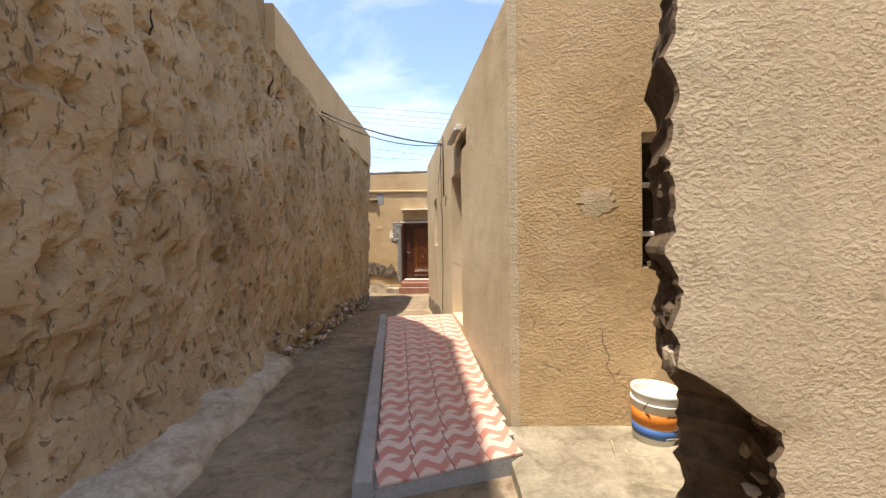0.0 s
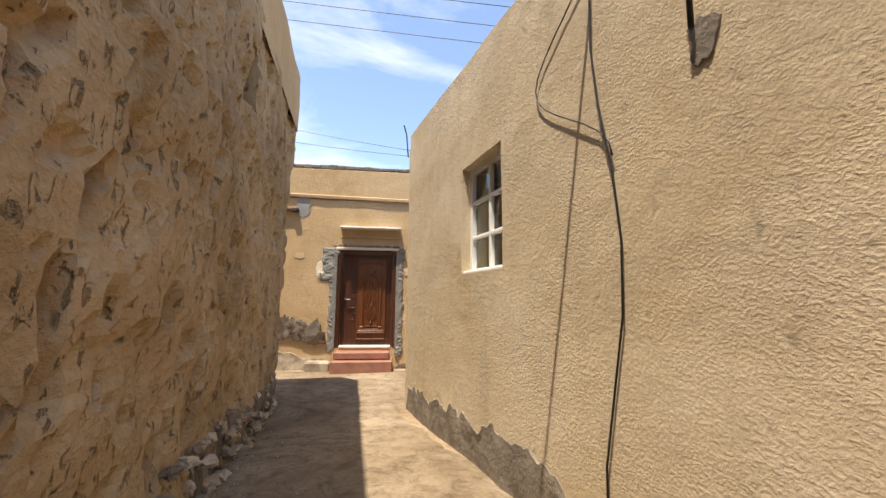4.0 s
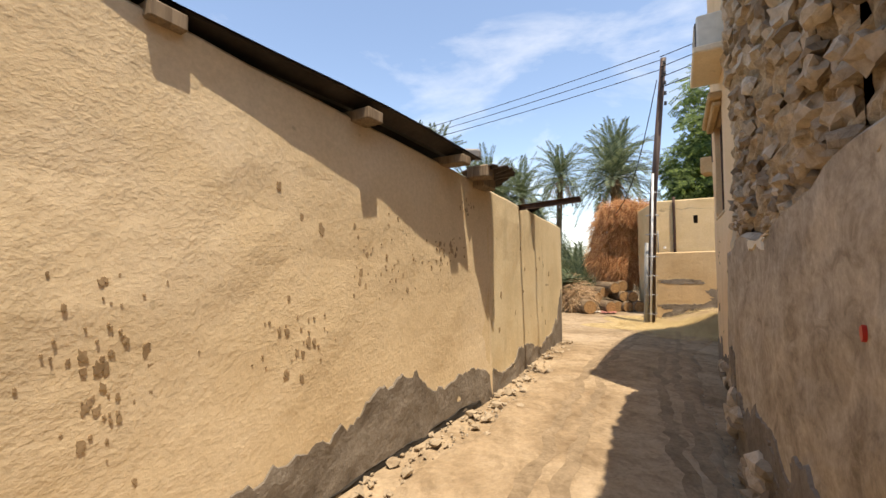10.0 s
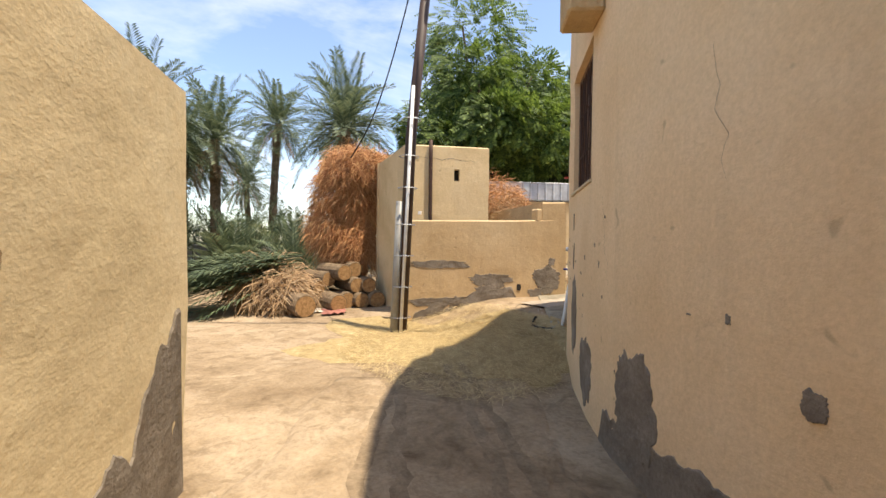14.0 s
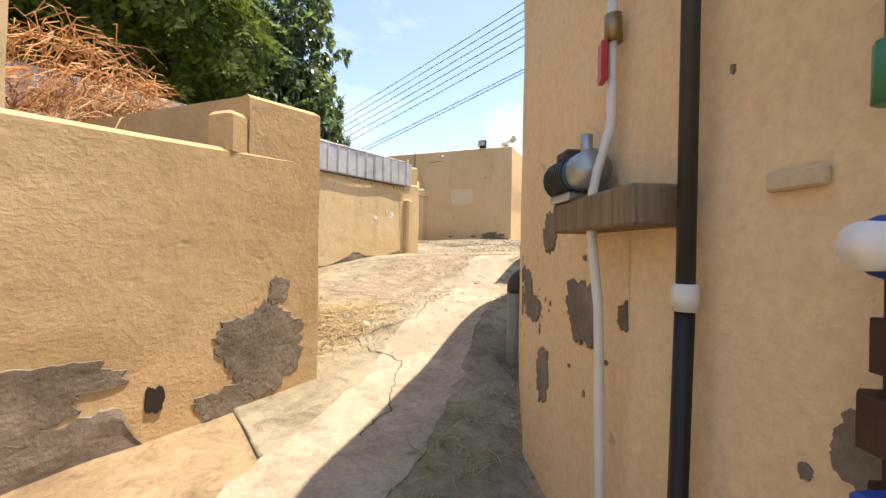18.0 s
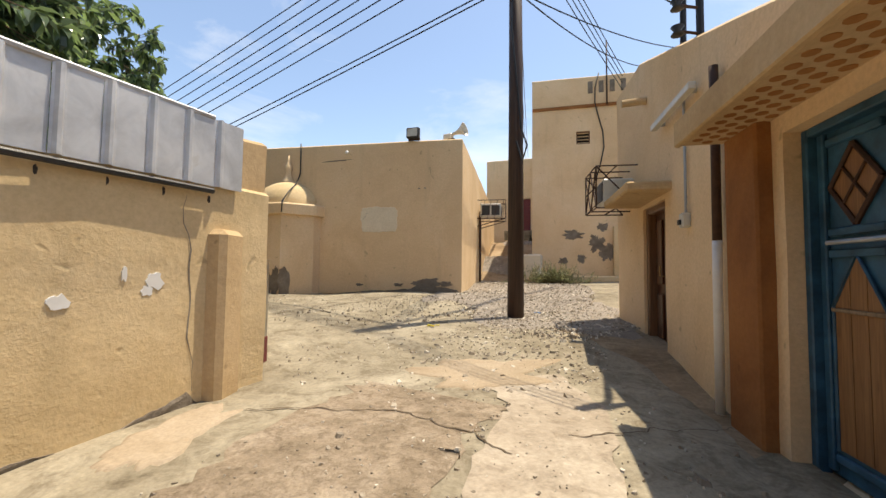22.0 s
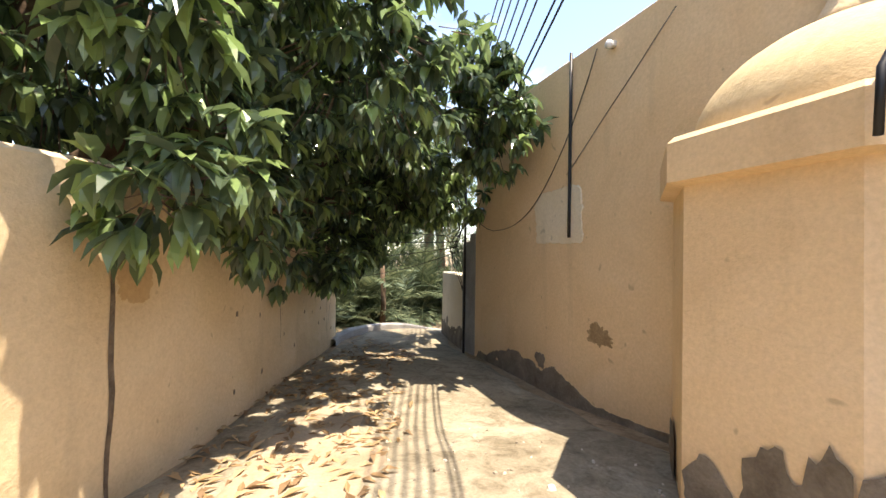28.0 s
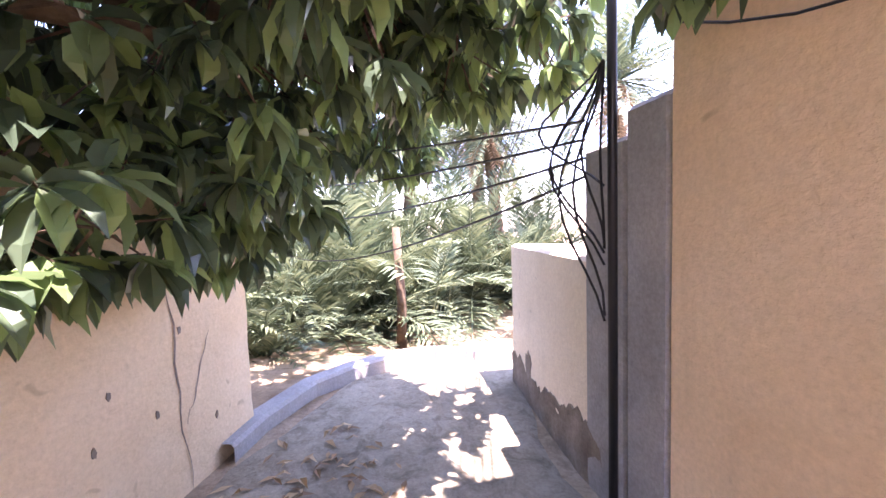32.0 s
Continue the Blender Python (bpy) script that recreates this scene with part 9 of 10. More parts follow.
mango_blobs += [(23.6, 2.4, 8.7, 1.3, 1.3, 1.5), (23.1, 2.8, 7.0, 1.4, 1.4, 1.4), (24.8, -0.3, 3.3, 0.45, 0.35, 0.35), (25.3, -0.35, 3.7, 0.7, 0.45, 0.5), (25.0, -0.1, 4.4, 0.9, 0.6, 0.6), (26.1, -0.5, 3.55, 0.7, 0.4, 0.45),
                (29.2, -3.3, 4.5, 0.9, 0.6, 0.5), (30.1, -3.3, 4.7, 0.9, 0.6, 0.5), (29.4, -2.7, 4.9, 0.9, 0.7, 0.6), (31.0, -3.4, 4.4, 0.8, 0.7, 0.6)]
whorls(lf, tw, mango_blobs, 6600, rng, 0.27, 0.104, clear_of_path)
wpart("crown", lf, "mango", mg)
wpart("twig_work", tw, "bark", mg)

rng = random.Random(9)
gt = thing("shade_tree", "tall light-green tree with fine foliage behind the hut", "tree", pose(24.5, 7.6, 0.0))
WM[gt] = pose(24.5, 7.6, 0.0)
wpart("trunk", Geo().tube([(24.5, 7.6, -0.3), (24.6, 7.5, 2.0), (24.4, 7.6, 3.6)], [0.4, 0.33, 0.28], 12), "bark", gt, smooth=True)
wpart("limb", limbs((24.4, 7.6, 3.2), [(22.5, 8.4, 7.4), (26.5, 6.4, 8.0), (24.5, 8.4, 10.5), (21.6, 6.6, 5.6), (27.2, 9.0, 7.4), (23.4, 5.6, 8.4)], 0.2, rng), "bark", gt, smooth=True)
lf2 = Geo()
fine_blobs = [(22.6, 8.4, 7.0, 2.0, 2.0, 1.8), (24.5, 7.8, 9.6, 2.4, 2.3, 2.2), (26.6, 6.6, 7.6, 2.2, 2.0, 2.0), (21.6, 6.9, 5.2, 1.8, 1.5, 1.5), (23.6, 5.8, 7.4, 1.9, 1.7, 1.8), (24.6, 6.6, 5.0, 2.0, 1.6, 1.5), (20.9, 8.4, 5.3, 1.3, 1.2, 1.1), (27.4, 8.8, 6.8, 2.0, 1.8, 2.0), (22.4, 9.6, 4.6, 1.5, 1.3, 1.4)]
for bx, by, bz, rx, ry, rz in fine_blobs:
    for _ in range(820):
        v = Vector((rng.gauss(0, 1), rng.gauss(0, 1), rng.gauss(0, 1))).normalized()
        r = rng.uniform(0.3, 1.0) ** 0.5 * (1 + 0.35 * noise.noise(v * 2.6 + Vector((bx, by, bz))))
        c = Vector((bx + v.x * rx * r, by + v.y * ry * r, bz + v.z * rz * r))
        d = (v + Vector((rng.uniform(-0.6, 0.6), rng.uniform(-0.6, 0.6), -0.75))).normalized()
        ln = rng.uniform(0.3, 0.6)
        s = d.orthogonal().normalized()
        for k in range(5):
            q = c + d * ln * k / 5
            for sx in (-1, 1):
                e = q + (s * sx * 0.13 + d * 0.08)
                lf2.add([q, q + d * 0.065 + s * sx * 0.04, e, q - d * 0.02 + s * sx * 0.06], [(0, 1, 2, 3)])
wpart("crown", lf2, "fine_leaf", gt)


# ---- heaps: russet thatch, logs, cut fronds, straw ----
def strand_heap(name, mat, label, cat, blobs, count, ln, wd, seed, droop=0.8):
    r_ = random.Random(seed)
    g = Geo()
    for _ in range(count):
        bx, by, bz, rx, ry, rz = r_.choice(blobs)
        v = Vector((r_.gauss(0, 1), r_.gauss(0, 1), abs(r_.gauss(0, 1)) * 1.2 - 0.5)).normalized()
        k = r_.uniform(0.7, 1.03) * (1 + 0.16 * noise.noise(v * 2.5))
        p = Vector((bx + v.x * rx * k, by + v.y * ry * k, bz + v.z * rz * k))
        d = (v.cross(Vector((0, 0, 1))) * r_.uniform(-1, 1) + v * 0.5 + Vector((r_.uniform(-0.5, 0.5), r_.uniform(-0.5, 0.5), -droop * r_.uniform(0.2, 1.2)))).normalized()
        l_ = ln * r_.uniform(0.5, 1.3)
        s = d.orthogonal().normalized() * wd
        a, b = p + d * l_ * 0.5 + v * l_ * 0.12, p + d * l_ + Vector((0, 0, -l_ * 0.25))
        g.add([p - s, p + s, a + s, a - s], [(0, 1, 2, 3)])
        g.add([a - s, a + s, b], [(0, 1, 2)])
    return tagged(link(name, g, mat), label, cat, kind="stuff")


strand_heap("thatch_heap", "russet", "tall heap of dry russet palm thatch", "thatch", [(21.4, 13.35, 2.7, 0.95, 0.95, 1.2), (21.6, 12.7, 2.5, 1.0, 0.9, 1.6), (21.2, 13.1, 3.4, 0.85, 0.9, 0.8), (21.3, 13.7, 1.6, 0.8, 0.7, 1.0), (21.3, 12.5, 3.4, 0.8, 0.8, 0.7), (21.0, 13.1, 1.0, 0.8, 0.8, 0.9)], 19000, 0.5, 0.008, 3)
solo("thatch_core", Geo().blob((21.5, 13.05, 1.6), (0.75, 0.8, 1.9), 5, 0.25, 3), "russet", "dense core of the russet thatch heap", "thatch", kind="stuff")
strand_heap("dry_vines", "russet", "dry russet vines hanging over the compound wall", "vines", [(18.6, 9.4, 2.4, 0.8, 0.8, 0.7), (19.3, 8.8, 2.3, 0.9, 0.7, 0.6)], 2200, 0.4, 0.006, 4)
strand_heap("dry_brush", "dry_leaf", "grey dry brush behind the compound wall", "brush", [(18.2, 9.2, 1.9, 0.9, 0.7, 0.5), (19.4, 8.9, 2.2, 0.9, 0.6, 0.6)], 1800, 0.4, 0.005, 6)
strand_heap("dry_stalks", "dry_leaf", "heap of dry cut palm stalks", "stalks", [(19.9, 15.4, 0.1, 1.3, 0.9, 0.6), (19.2, 15.0, -0.1, 0.9, 0.6, 0.5)], 1800, 0.7, 0.011, 7, 0.7)
rng = random.Random(14)
fg = Geo()
for k in range(30):
    frond(fg, (20.0 + rng.uniform(-0.6, 0.5), 14.9 + rng.uniform(-0.4, 0.4), 0.5 + rng.uniform(-0.3, 0.35)), 2.0 + rng.uniform(-0.3, 0.3), -0.1 + rng.uniform(-0.1, 0.14), 3.0, 0.35, 40, 0.5, rng)
tagged(link("cut_fronds", fg, "palm_leaf"), "pile of freshly cut green palm fronds", "fronds", kind="stuff")
for k, (x, y, az, ln, r, z) in enumerate([(18.35, 14.6, 205, 0.85, 0.27, 0.26), (19.6, 14.1, 25, 1.1, 0.2, 0.19), (19.8, 13.6, 20, 1.3, 0.22, 0.21), (20.1, 13.35, 15, 1.7, 0.21, 0.6), (19.6, 13.15, 15, 1.1, 0.21, 0.2), (19.45, 12.7, 10, 1.0, 0.22, 0.21), (19.7, 12.9, 8, 1.1, 0.2, 0.6), (19.1, 14.85, 60, 1.0, 0.2, 0.19), (19.9, 14.5, 40, 1.2, 0.2, 0.55), (19.95, 13.75, 24, 1.4, 0.22, 0.95), (20.2, 14.2, 30, 1.3, 0.21, 0.75), (20.4, 13.3, 12, 1.4, 0.22, 1.0), (19.0, 13.8, 200, 0.9, 0.23, 0.22)]):
    d = Vector((math.cos(radians(az)), math.sin(radians(az)), 0))
    lg = thing("palm_log", "cut palm log with a rough ringed bark", "log", pose(x, y, ground_z(x, y) + z, 0, 0, az), group="palm logs")
    nn = 14
    part("bark", Geo().tube([(-ln / 2 + ln * i / nn, 0, 0) for i in range(nn + 1)], [r * (1 + (0.07 if i % 2 else -0.02)) for i in range(nn + 1)], 14), "palm_bark", lg)
    part("cut_end", Geo().tube([(ln / 2 - 0.01, 0, 0), (ln / 2 + 0.012, 0, 0)], r * 0.9, 14), "log_end", lg, "pale sawn end")
    part("cut_end", Geo().tube([(-ln / 2 - 0.012, 0, 0), (-ln / 2 + 0.01, 0, 0)], r * 0.9, 14), "log_end", lg, "pale sawn end")
rag = Geo().grid([[(18.0 + 0.09 * i, 13.5 + 0.09 * j + 0.04 * math.sin(i), ground_z(18.3, 13.6) + 0.04 + 0.09 * abs(noise.noise(Vector((i * 0.4, j * 0.5, 2))))) for j in range(7)] for i in range(9)])
solo("rag", rag, "cloth", "faded red cloth crumpled on the ground", "cloth", smooth=True)
solo("rag", Geo().grid([[(18.5 + 0.08 * i, 13.95 + 0.07 * j, ground_z(18.6, 14.1) + 0.03 + 0.06 * abs(noise.noise(Vector((i * 0.5, j * 0.5, 7))))) for j in range(8)] for i in range(9)]), "paper", "pale crumpled sack on the ground", "sack", smooth=True)


def scatter(name, mat, label, cat, areas, count, seed, kind_="straw"):
    """Loose small pieces lying on the ground."""
    r_ = random.Random(seed)
    g = Geo()
    for _ in range(count):
        cx, cy, rx, ry, *lift = r_.choices(areas, [a[2] * a[3] for a in areas])[0]
        a, q = r_.uniform(0, 6.283), math.sqrt(r_.random())
        x, y = cx + math.cos(a) * rx * q, cy + math.sin(a) * ry * q
        z = ground_z(x, y) + (lift[0] if lift else 0.05)
        w = r_.uniform(0, 6.283)
        d, s = Vector((math.cos(w), math.sin(w), r_.uniform(-0.1, 0.2))), Vector((-math.sin(w), math.cos(w), 0))
        p = Vector((x, y, z))
        if kind_ == "straw":
            l_ = r_.uniform(0.08, 0.28)
            s = s * 0.0019
            m_ = p + d * l_ * 0.5 + Vector((0, 0, 0.012)) + s * 4
            g.add([p - s, p + s, m_ + s, m_ - s, p + d * l_], [(0, 1, 2, 3), (3, 2, 4)])
        elif kind_ == "leaf":
            l_ = r_.uniform(0.08, 0.19)
            s = s * l_ * 0.16
            u = Vector((0, 0, r_.uniform(0.0, 0.035)))
            g.add([p, p + d * l_ * 0.4 + s + u, p + d * l_, p + d * l_ * 0.4 - s + u], [(0, 1, 2, 3)])
        else:
            k = r_.uniform(0.004, 0.012) * (2.0 if kind_ == "rock" else 1.0) * (1 if r_.random() < 0.94 else 2.2)
            wide = r_.uniform(0.45, 1.0)
            e = []
            for i in range(6):
                u = Vector((math.cos(i * 1.047), math.sin(i * 1.047) * wide, 0)) * k * r_.uniform(0.7, 1.25)
                e.append(Vector((u.x * d.x - u.y * d.y, u.x * d.y + u.y * d.x, 0)))
            tip = Vector((r_.uniform(-0.3, 0.3), r_.uniform(-0.3, 0.3), 0))
            lid = [p + q_ * r_.uniform(0.5, 0.8) + Vector((0, 0, max(0.001, k * (r_.uniform(0.2, 0.5) + q_.dot(tip) / k)))) for q_ in e]
            g.add([p + q_ + Vector((0, 0, -0.012)) for q_ in e] + lid, [(0, 1, 7, 6), (1, 2, 8, 7), (2, 3, 9, 8), (3, 4, 10, 9), (4, 5, 11, 10), (5, 0, 6, 11), (6, 7, 8, 9, 10, 11)])
    return tagged(link(name, g, mat), label, cat, kind="stuff")


scatter("loose_straw", "straw", "loose golden straw strewn over the ground", "straw", [(14.4, 12.2, 2.7, 1.5), (16.8, 7.9, 0.65, 1.0, 0.04), (16.75, 8.0, 0.45, 0.7, 0.045), (13.6, 11.6, 1.6, 0.8)], 17000, 1)
scatter("straw_on_ledge", "straw", "loose straw on the concrete ledge", "straw", [(2.0, 2.6, 0.55, 0.3, 0.13)], 10, 2)
sg = Geo()
r_ = random.Random(3)
for _ in range(420):
    p = Vector((2.15 + r_.gauss(0, 0.3), 2.62 + r_.gauss(0, 0.17), 0.2 + abs(r_.gauss(0, 0.035))))
    w = r_.uniform(0, 6.28)
    d, l_ = Vector((math.cos(w), math.sin(w), r_.uniform(-0.05, 0.2))), r_.uniform(0.1, 0.3)
    s = Vector((-math.sin(w), math.cos(w), 0)) * 0.003
    sg.add([p - s, p + s, p + d * l_], [(0, 1, 2)])
tagged(link("straw_heap", sg, "straw"), "small heap of straw beside the bucket", "straw", kind="stuff")
scatter("fallen_leaves", "litter", "dry fallen mango leaves on the lane", "leaves", [(26.0, -0.9, 2.4, 0.75), (27.6, -1.6, 2.2, 0.7), (29.8, -2.4, 1.6, 0.7), (24.5, -0.6, 1.2, 0.7)], 1000, 4, "leaf")
scatter("gravel_stones", "pebble", "loose grey gravel stones", "gravel", [(17.2, -5.4, 1.6, 4.6, 0.037), (18.0, -11.2, 1.3, 4.2, 0.037), (16.5, -2.0, 1.3, 2.2, 0.037), (17.0, 0.6, 1.0, 1.2, 0.031)], 13000, 5, "rock")
scatter("pebbles", "pebble", "small stones scattered over the dirt", "stones", [(3.4, 15.0, 3.0, 0.5, 0.012), (1.7, 18.5, 0.8, 3.2, 0.012), (8, 14.0, 3.0, 0.9, 0.012), (16.8, 5.5, 1.6, 3.6, 0.035), (21, -1.5, 3.0, 1.8, 0.045), (-2.0, 9, 0.35, 4, 0.04), (6.5, 13.3, 2.0, 0.35, 0.012), (14.7, 9.4, 0.6, 1.6, 0.02), (0, 15.3, 1.8, 0.3, 0.03)], 5200, 6, "stone")
scatter("lane_chips", "pebble", "stone chips and crumbs strewn over the concrete lane", "stones", [(16.9, 4.6, 1.7, 3.6, 0.032), (20.2, -1.4, 2.6, 1.3, 0.046), (18.2, 0.6, 1.6, 1.6, 0.034), (23.5, -2.2, 2.4, 1.2, 0.046)], 1300, 17, "rock")
lit = random.Random(77)
for nm, mt_, lab, x, y, up_, n_, size in (("plastic_string", "yellow_string", "tangle of yellow plastic string on the concrete", 18.15, -0.12, 0.036, 46, 0.09), ("plastic_scrap", "blue_scrap", "torn blue plastic scrap caught in the gravel", 16.86, -2.05, 0.045, 30, 0.1)):
    way = [Vector((x, y, ground_z(x, y) + up_ + 0.006))]
    for _ in range(n_):
        q = way[-1] + Vector((lit.gauss(0, 0.03), lit.gauss(0, 0.03), 0))
        q = Vector((x, y, 0)) + (q - Vector((x, y, q.z))) * min(1.0, size / max(0.001, (q - Vector((x, y, q.z))).length))
        way.append(Vector((q.x, q.y, ground_z(q.x, q.y) + up_ + 0.006 + abs(lit.gauss(0, 0.008)))))
    solo(nm, Geo().tube([tuple(q) for q in way], 0.004, 5), mt_, lab, "litter", smooth=True)
scatter("dry_grass", "shrub", "dry grass along the foot of the lane wall", "grass", [(14.6, 8.9, 0.25, 0.8), (14.9, 7.3, 0.15, 0.6)], 420, 8)
sb = thing("roadside_shrub", "dusty yellow-green shrub in the gravel", "shrub", pose(17.0, -7.9, ground_z(17.0, -7.9)))
rng = random.Random(21)
sl, sn = Geo(), Geo()
for k in range(300):
    a, lft = rng.uniform(0, 6.28), rng.uniform(0.25, 1.3)
    d = Vector((math.cos(a) * math.cos(lft), math.sin(a) * math.cos(lft), math.sin(lft)))
    l_ = rng.uniform(0.35, 0.75)
    foot = Vector((rng.gauss(-0.35, 0.42), rng.gauss(0, 0.14), 0))
    sn.tube([tuple(foot), tuple(foot + d * l_)], [0.005, 0.002], 3, False)
    for j in range(12):
        c = foot + d * l_ * rng.uniform(0.3, 1.0)
        leaf_at(sl, c, Vector((rng.gauss(0, 1), rng.gauss(0, 1), rng.gauss(0.3, 1))).normalized(), Vector((0, 0, 1)), 0.07, 0.022, rng)
part("leaves", sl, "shrub", sb)
part("stems", sn, "bark", sb)

# ---- passage beside the facing house, and the far blue-door house ----
bl = thing("blue_pail", "teal plastic pail with a red label on a block", "bucket", pose(0.58, 16.42, ground_z(0.58, 16.42) + 0.16))
part("tub", Geo().lathe([(0.001, 0.01), (0.135, 0.01), (0.14, 0), (0.175, 0.4), (0.185, 0.4), (0.185, 0.42), (0.168, 0.42), (0.16, 0.38), (0.13, 0.03), (0.001, 0.03)], n=26), "teal", bl, smooth=True)
part("label", Geo().lathe([(0.17, 0.3), (0.1765, 0.37), (0.1755, 0.37)], n=26), "blue_lbl", bl, smooth=True)
part("tag", Geo().box((-0.1, -0.14, 0.33), (0.09, 0.02, 0.06), 35), "red", bl)
part("wire_handle", Geo().tube([(0.18 * math.cos(a), -0.1 - 0.06 * math.sin(a), 0.36 - 0.16 * math.sin(a)) for a in [math.pi * i / 10 for i in range(11)]], 0.004, 6), "steel", bl)
solo("rusty_drum", Geo().lathe([(0.001, 0.0), (0.17, 0.0), (0.2, 0.45), (0.205, 0.46), (0.19, 0.46), (0.165, 0.05), (0.001, 0.04)], n=22), "orange_brown", "rusty open tin drum beside the pail", "drum", pose(0.69, 16.9, ground_z(0.69, 16.9) + 0.12), smooth=True)
solo("concrete_block", Geo().box((0, 0, 0.06), (0.4, 0.22, 0.2), bev=0.02), "grey", "grey concrete block under the pail", "block", pose(0.6, 16.38, ground_z(0.6, 16.38), 0, 0, 12))
solo("boulder", Geo().blob((0, 0, 0.12), (0.24, 0.2, 0.2), 8, 0.25, 3), "concrete", "pale angular boulder at the corner of the house", "stone", pose(1.05, 16.0, ground_z(1.05, 16.0)))
for k in range(34):
    q = k / 33
    x, y = 1.75 + 1.2 * q + random.uniform(-0.14, 0.1), 16.3 + 4.5 * q
    solo("path_stone", Geo().blob((0, 0, 0.0), (random.uniform(0.03, 0.09), random.uniform(0.03, 0.08), random.uniform(0.02, 0.05)), k + 700, 0.5, 2), "concrete", "rough stone at the foot of the shed wall", "stone", pose(x, y, ground_z(x, y)), group="stones along the shed")
for k in range(10):
    x, y = 0.75 + random.uniform(-0.15, 0.35), 17.4 + k * 0.16
    solo("path_stone", Geo().blob((0, 0, 0.08), (random.uniform(0.09, 0.17), random.uniform(0.09, 0.15), random.uniform(0.08, 0.14)), k + 760, 0.3, 2), "stone", "pale rough stone stacked by the house wall", "stone", pose(x, y, ground_z(x, y)), group="stones by the house")
solo("concrete_block", Geo().box((0, 0, 0.03), (0.4, 0.22, 0.18), bev=0.02), "grey", "grey concrete block under the rusty drum", "block", pose(0.69, 16.9, ground_z(0.69, 16.9), 0, 0, 40))
brm = building("broom", "old brush broom standing in the pail against the house corner", "broom", 0.53, 16.41)
hd_ = [(0.245, 15.95, 1.46), (0.275, 16.07, 1.28), (0.31, 16.2, 1.09), (0.365, 16.33, 0.86), (0.415, 16.43, 0.63), (0.48, 16.42, 0.44)]
wpart("stick", Geo().tube(hd_, [0.015, 0.014, 0.015, 0.013, 0.015, 0.015], 8), "old_wood", brm, "weathered bent stick", smooth=True)
brs, br_r = Geo(), random.Random(15)
for k in range(150):
    a, q = br_r.uniform(0, 6.283), math.sqrt(br_r.random())
    p0 = Vector((0.475, 16.42, 0.42)) + Vector((math.cos(a), math.sin(a), 0)) * 0.02 * q
    p1 = Vector((0.53, 16.41, 0.08)) + Vector((math.cos(a), math.sin(a), 0)) * 0.1 * q
    brs.tube([p0 + Vector((0, 0, 0.14)), p0, p1], [0.003, 0.003, 0.0015], 3)
wpart("bristles", brs, "bark", brm, "dark frayed bristles")
solo("green_hose", Geo().tube([(0.25, 15.955, 1.42), (0.252, 15.965, 1.58), (0.272, 16.03, 1.74), (0.31, 16.12, 1.79), (0.36, 16.27, 1.73), (0.42, 16.44, 1.66), (0.46, 16.6, 1.58)], [0.026, 0.024, 0.018, 0.015, 0.014, 0.013, 0.012], 10), "green_pvc", "slack green hose looped over a stick", "hose", smooth=True)
fb = building("blue_door_house", "white and cream house with a bright blue door", "house", 6, 34)
FBW = Wall([(-2, 33.6), (12, 33.4)], [4.5, 4.7], 0.3, bottom=-0.5, seed=101)
f0, f1 = near(FBW, 5.95, 33.5), near(FBW, 7.0, 33.5)
wpart("wall", FBW.build([(f0, f1, 0.72, 2.45)]), "cream", fb)
wpart("roof", flat_roof([(-2, 33.8), (12, 33.6), (12, 42), (-2, 42)], 4.4), "grey", fb)
fdm = FBW.mount((f0 + f1) / 2, 0.72, -0.1)
fd = wpart("door", Geo().box((0, 0.02, 0.86), (f1 - f0, 0.05, 1.72)), "bright_blue", fb, "bright blue metal door", fdm)
wpart("door_panel", Geo().box((-0.26, -0.012, 1.2), (0.36, 0.02, 0.75), bev=0.008), "bright_blue", fd, m=fdm)
wpart("door_panel", Geo().box((0.26, -0.012, 1.2), (0.36, 0.02, 0.75), bev=0.008), "bright_blue", fd, m=fdm)
wpart("lock", Geo().box((0.1, -0.02, 0.95), (0.1, 0.02, 0.14)), "white", fd, m=fdm)
wpart("tin_screen", Geo().grid([[(-0.2 + 0.045 * i, -0.1 + (0.02 if i % 2 else 0), z) for i in range(120)] for z in (0, 0.85)]), "white", fb, "white corrugated screen", FBW.mount(near(FBW, 4.9, 33.5), 2.5, 0))
wpart("step", Geo().box((0, -0.5, -0.1), (1.6, 0.7, 0.2)), "concrete", fb, m=fdm)
wpart("step", Geo().box((0, -0.9, -0.3), (1.8, 0.7, 0.2)), "concrete", fb, m=fdm)
for k in range(12):
    wpart("parapet_tooth", Geo().box((0, 0.1, 0.08), (0.5, 0.2, 0.2)), "cream", fb, m=FBW.mount(0.6 + k * 1.1, 4.6, 0))
gp_ = thing("gate_pier", "cream plastered gate pier", "pier", pose(4.6, 29.0, 0.3))
part("pier", Geo().box((0, 0, 0.9), (0.45, 0.45, 1.9), bev=0.03), "cream", gp_)
part("cap", Geo().box((0, 0, 1.9), (0.55, 0.55, 0.12), bev=0.02), "cream", gp_)
gt_ = thing("gate", "brown iron gate beside the pier", "gate", pose(3.95, 29.0, 0.35))
part("frame", Geo().box((-0.42, 0, 0.85), (0.05, 0.05, 1.7)).box((0.36, 0, 0.85), (0.05, 0.05, 1.7)).box((-0.03, 0, 1.68), (0.73, 0.05, 0.05)).box((-0.03, 0, 0.05), (0.73, 0.05, 0.05)), "brown_wood", gt_)
for k in range(5):
    part("panel_board", Geo().box((-0.32 + k * 0.15, 0, 0.86), (0.13, 0.02, 1.56)), "brown_wood", gt_)
bw_ = building("block_wall", "unrendered grey concrete block wall", "wall", 2.2, 24)
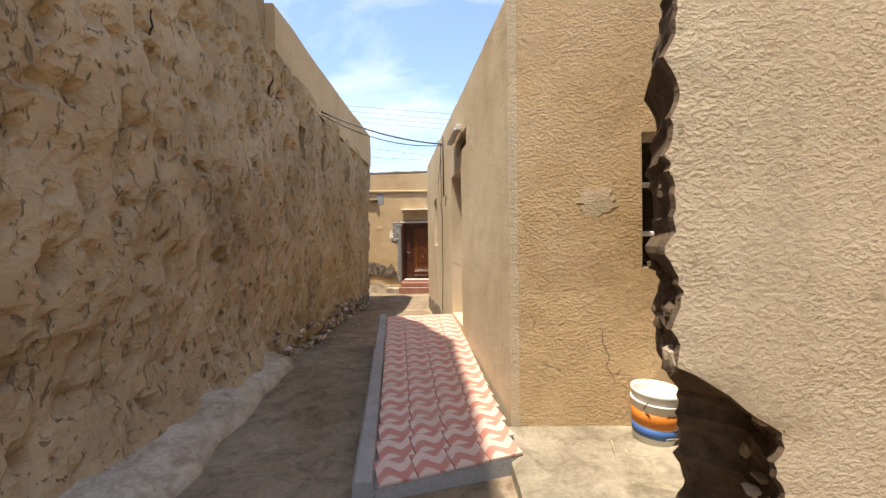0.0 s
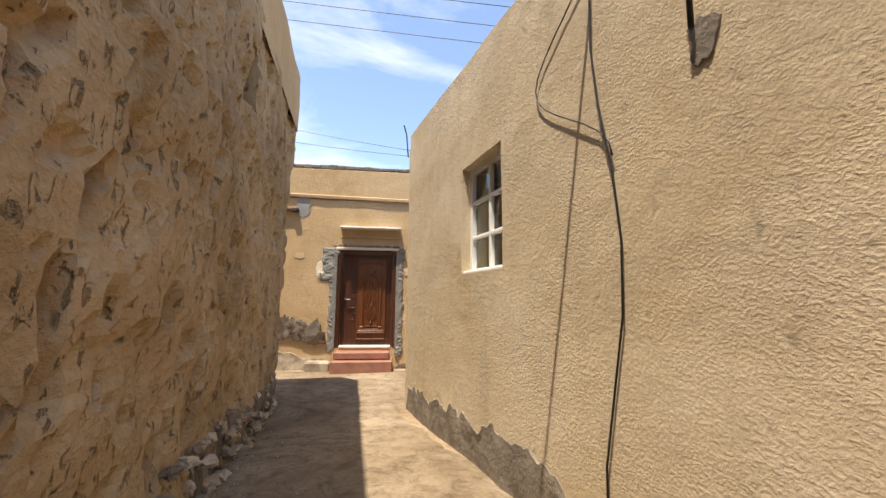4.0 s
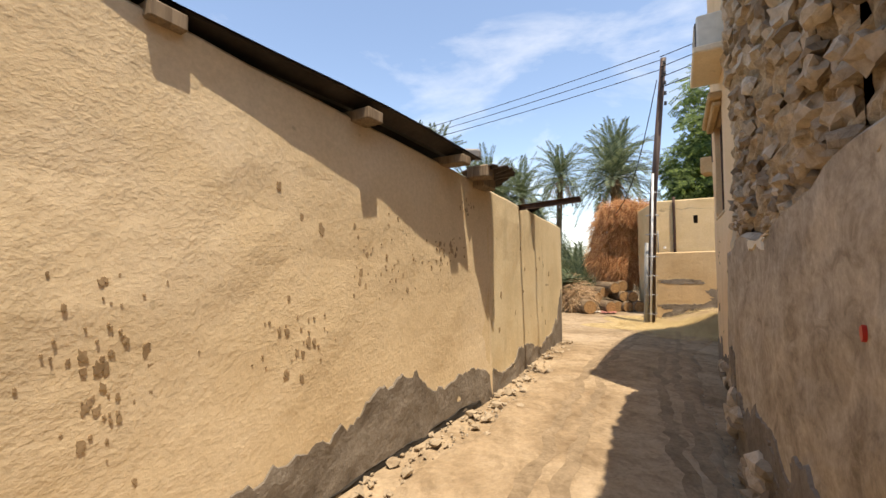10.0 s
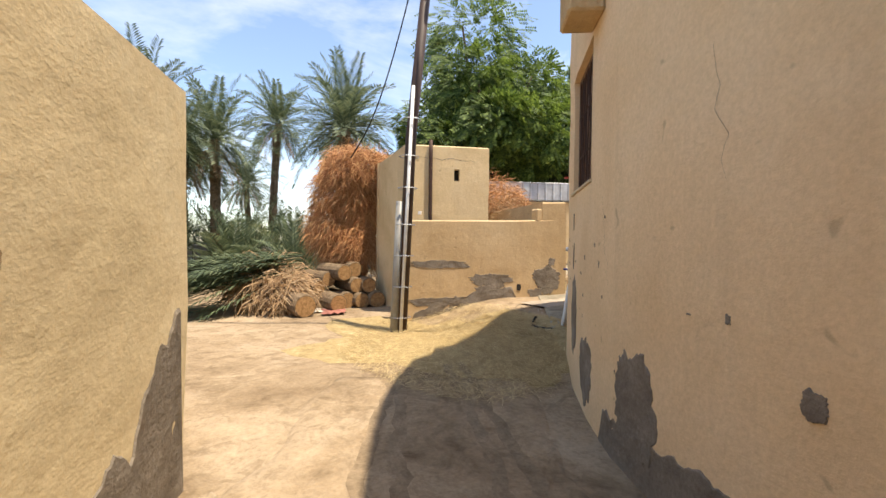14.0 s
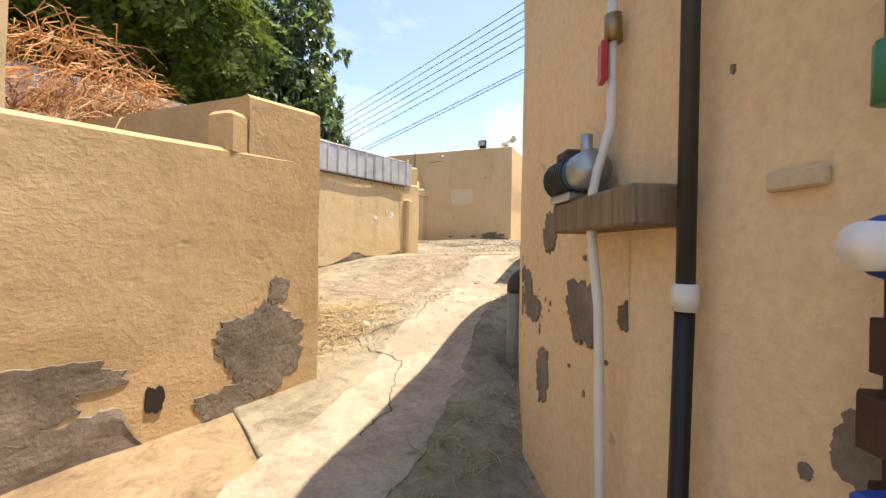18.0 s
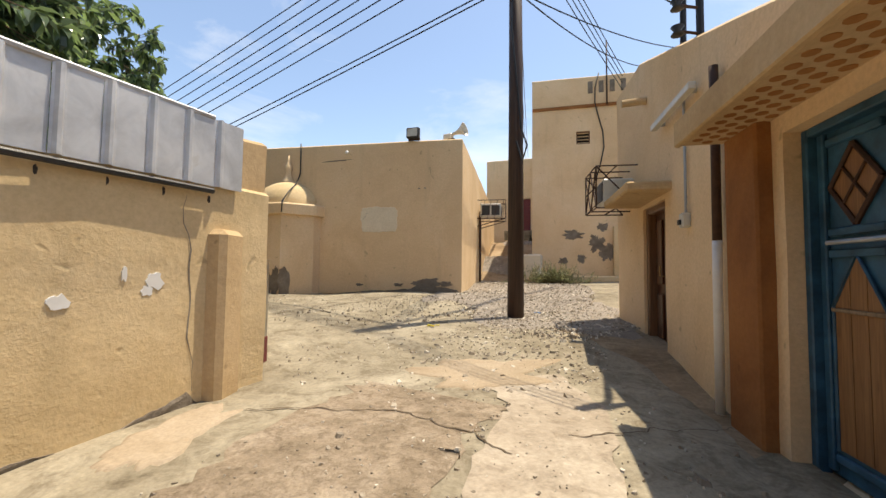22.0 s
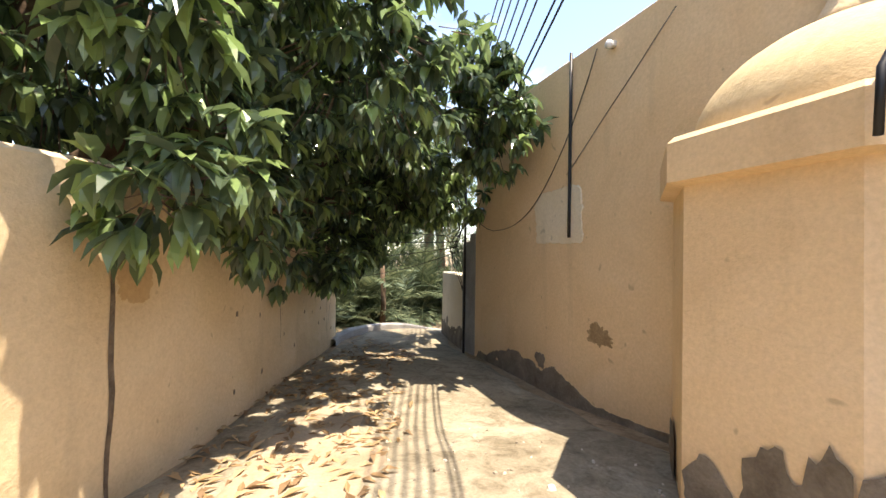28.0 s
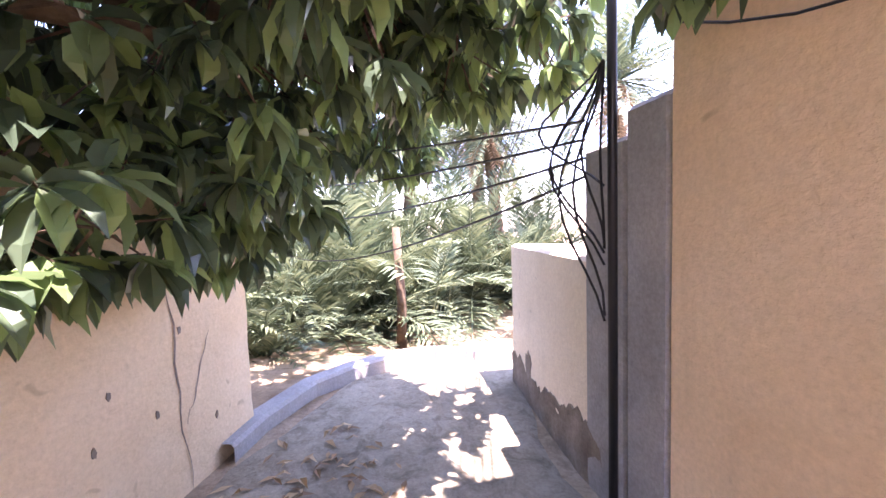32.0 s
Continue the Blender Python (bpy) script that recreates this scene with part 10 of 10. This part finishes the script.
BLK = Wall([(3.5, 29.2), (1.35, 24.6)], 1.9, 0.2, seed=104)
wpart("wall", BLK.build(), "grey", bw_)
bs = 0.0
for r in range(9):
    for c in range(13):
        s_ = 0.2 + c * 0.41 + (0.2 if r % 2 else 0)
        if s_ < BLK.len - 0.2:
            wpart("block", Geo().box((0, 0, 0), (0.395, 0.02, 0.185), bev=0.006), "grey", bw_, m=BLK.mount(s_, 0.15 + r * 0.2, 0.012))
cn = thing("tin_awning", "dark awning frame above the grey wall", "awning", pose(2.6, 27.5, 2.0))
part("sheet", Geo().grid([[(-0.8 + 0.2 * i, -1.2 + 0.3 * j, 0.5 - 0.05 * i - 0.02 * i * i * 0.3) for j in range(8)] for i in range(9)]), "rust_sheet", cn)
for x in (-0.7, 0.6):
    part("post", Geo().tube([(x, -1.0, -1.6), (x, -1.0, 0.35)], 0.03, 6), "iron", cn)
gwl = building("far_block_wall", "long grey block wall with piers before the palm grove", "wall", 27, 21)
GBW = Wall([(20, 27.5), (27.9, 21.2), (31, 15.5)], 0.95, 0.2, bottom=-1.2, seed=106)
wpart("wall", GBW.build(), "grey", gwl)
for k in range(9):
    wpart("pier", Geo().box((0, -0.03, 0.6), (0.3, 0.2, 2.1), bev=0.02), "grey", gwl, m=GBW.mount(0.6 + k * 1.9, -0.6, 0))

# ---- end of the lane ----
ek = building("lane_kerb", "low painted kerb curving round the bend of the lane", "kerb", 33.5, -3)
kp = [(31.0, -1.74), (31.5, -1.9), (32.2, -2.27), (32.62, -2.72), (32.92, -3.2), (33.3, -4.1), (33.7, -5.2), (34.3, -7.2)]
rows = []
for i in range(len(kp) - 1):
    for q in (0, 0.25, 0.5, 0.75):
        a, b = Vector((*kp[i], 0)), Vector((*kp[i + 1], 0))
        p = a.lerp(b, q)
        d = (b - a).normalized()
        n_ = Vector((-d.y, d.x, 0))
        z = ground_z(p.x, p.y)
        rows.append([tuple(p + Vector((0, 0, z - 0.3))), tuple(p + Vector((0, 0, z + 0.14))), tuple(p + n_ * 0.03 + Vector((0, 0, z + 0.17))), tuple(p + n_ * 0.2 + Vector((0, 0, z + 0.17))), tuple(p + n_ * 0.22 + Vector((0, 0, z - 0.6)))])
wpart("kerb", Geo().grid(rows), "grey", ek, "grey-white painted kerb")
ew_ = building("end_wall", "short weathered white wall with damp patches beyond the mosque corner", "wall", 31.5, -4.8)
END = Wall([(32.1, -6.6), (31.95, -4.5), (30.1, -4.3), (29.75, -4.28)], [2.4, 2.5, 2.5, 2.52], 0.25, bottom=-0.8, amp=0.015, seed=111)
wpart("wall", END.build(), "pale", ew_)
wpart("wall_foot", END.skirt(0.1, END.len - 0.05, 0.4, 112), "cement", ew_, "flaked damp render at the foot")
for k in range(9):
    wpart("flake", END.patch(random.uniform(1.2, 4.8), random.uniform(0.9, 1.6), random.uniform(0.08, 0.2), random.uniform(0.12, 0.3), k + 800, 0.008, n=22), "cement", ew_)
wpart("end_pier", Geo().box((29.39, -4.39, 2.0), (0.36, 0.34, 2.74), -3, bev=0.03), "grey", ew_, "grey cement pier")
wpart("end_pier", Geo().box((29.83, -4.42, 1.92), (0.5, 0.3, 2.62), -5, bev=0.03), "grey", ew_, "lower grey cement pier")
sp_ = thing("steel_post", "slim black steel post with hanging cables", "post", pose(29.5, -4.1, 1.0))
part("post", Geo().tube([(0, 0, -0.2), (0.0, 0, 4.4)], 0.026, 10), "black", sp_, smooth=True)
for k in range(7):
    rr = random.Random(k)
    ca, cb, cc = rr.uniform(-0.1, 0.3), rr.uniform(0.0, 0.25), rr.uniform(0.6, 1.6)
    part("cable_loop", Geo().tube([(0.03 + ca * math.sin(math.pi * q), 0.03 + cb * math.sin(math.pi * q) ** 2, 2.6 - q * cc) for q in [i / 10 for i in range(11)]], 0.007, 5), "black", sp_)
for k in range(4):
    wire((29.6, -4.0, 3.0 + 0.1 * k), (36 + k, -1.5 + k * 0.6, 2.2 + 0.9 * k), 0.25, 0.009)
tp = solo("tree_stake", Geo().tube([(34.96, -3.5, 0.0), (34.9, -3.55, 1.3), (35.0, -3.5, 2.7)], [0.1, 0.085, 0.07], 10), "bark", "slim bare trunk standing behind the kerb", "trunk", smooth=True)
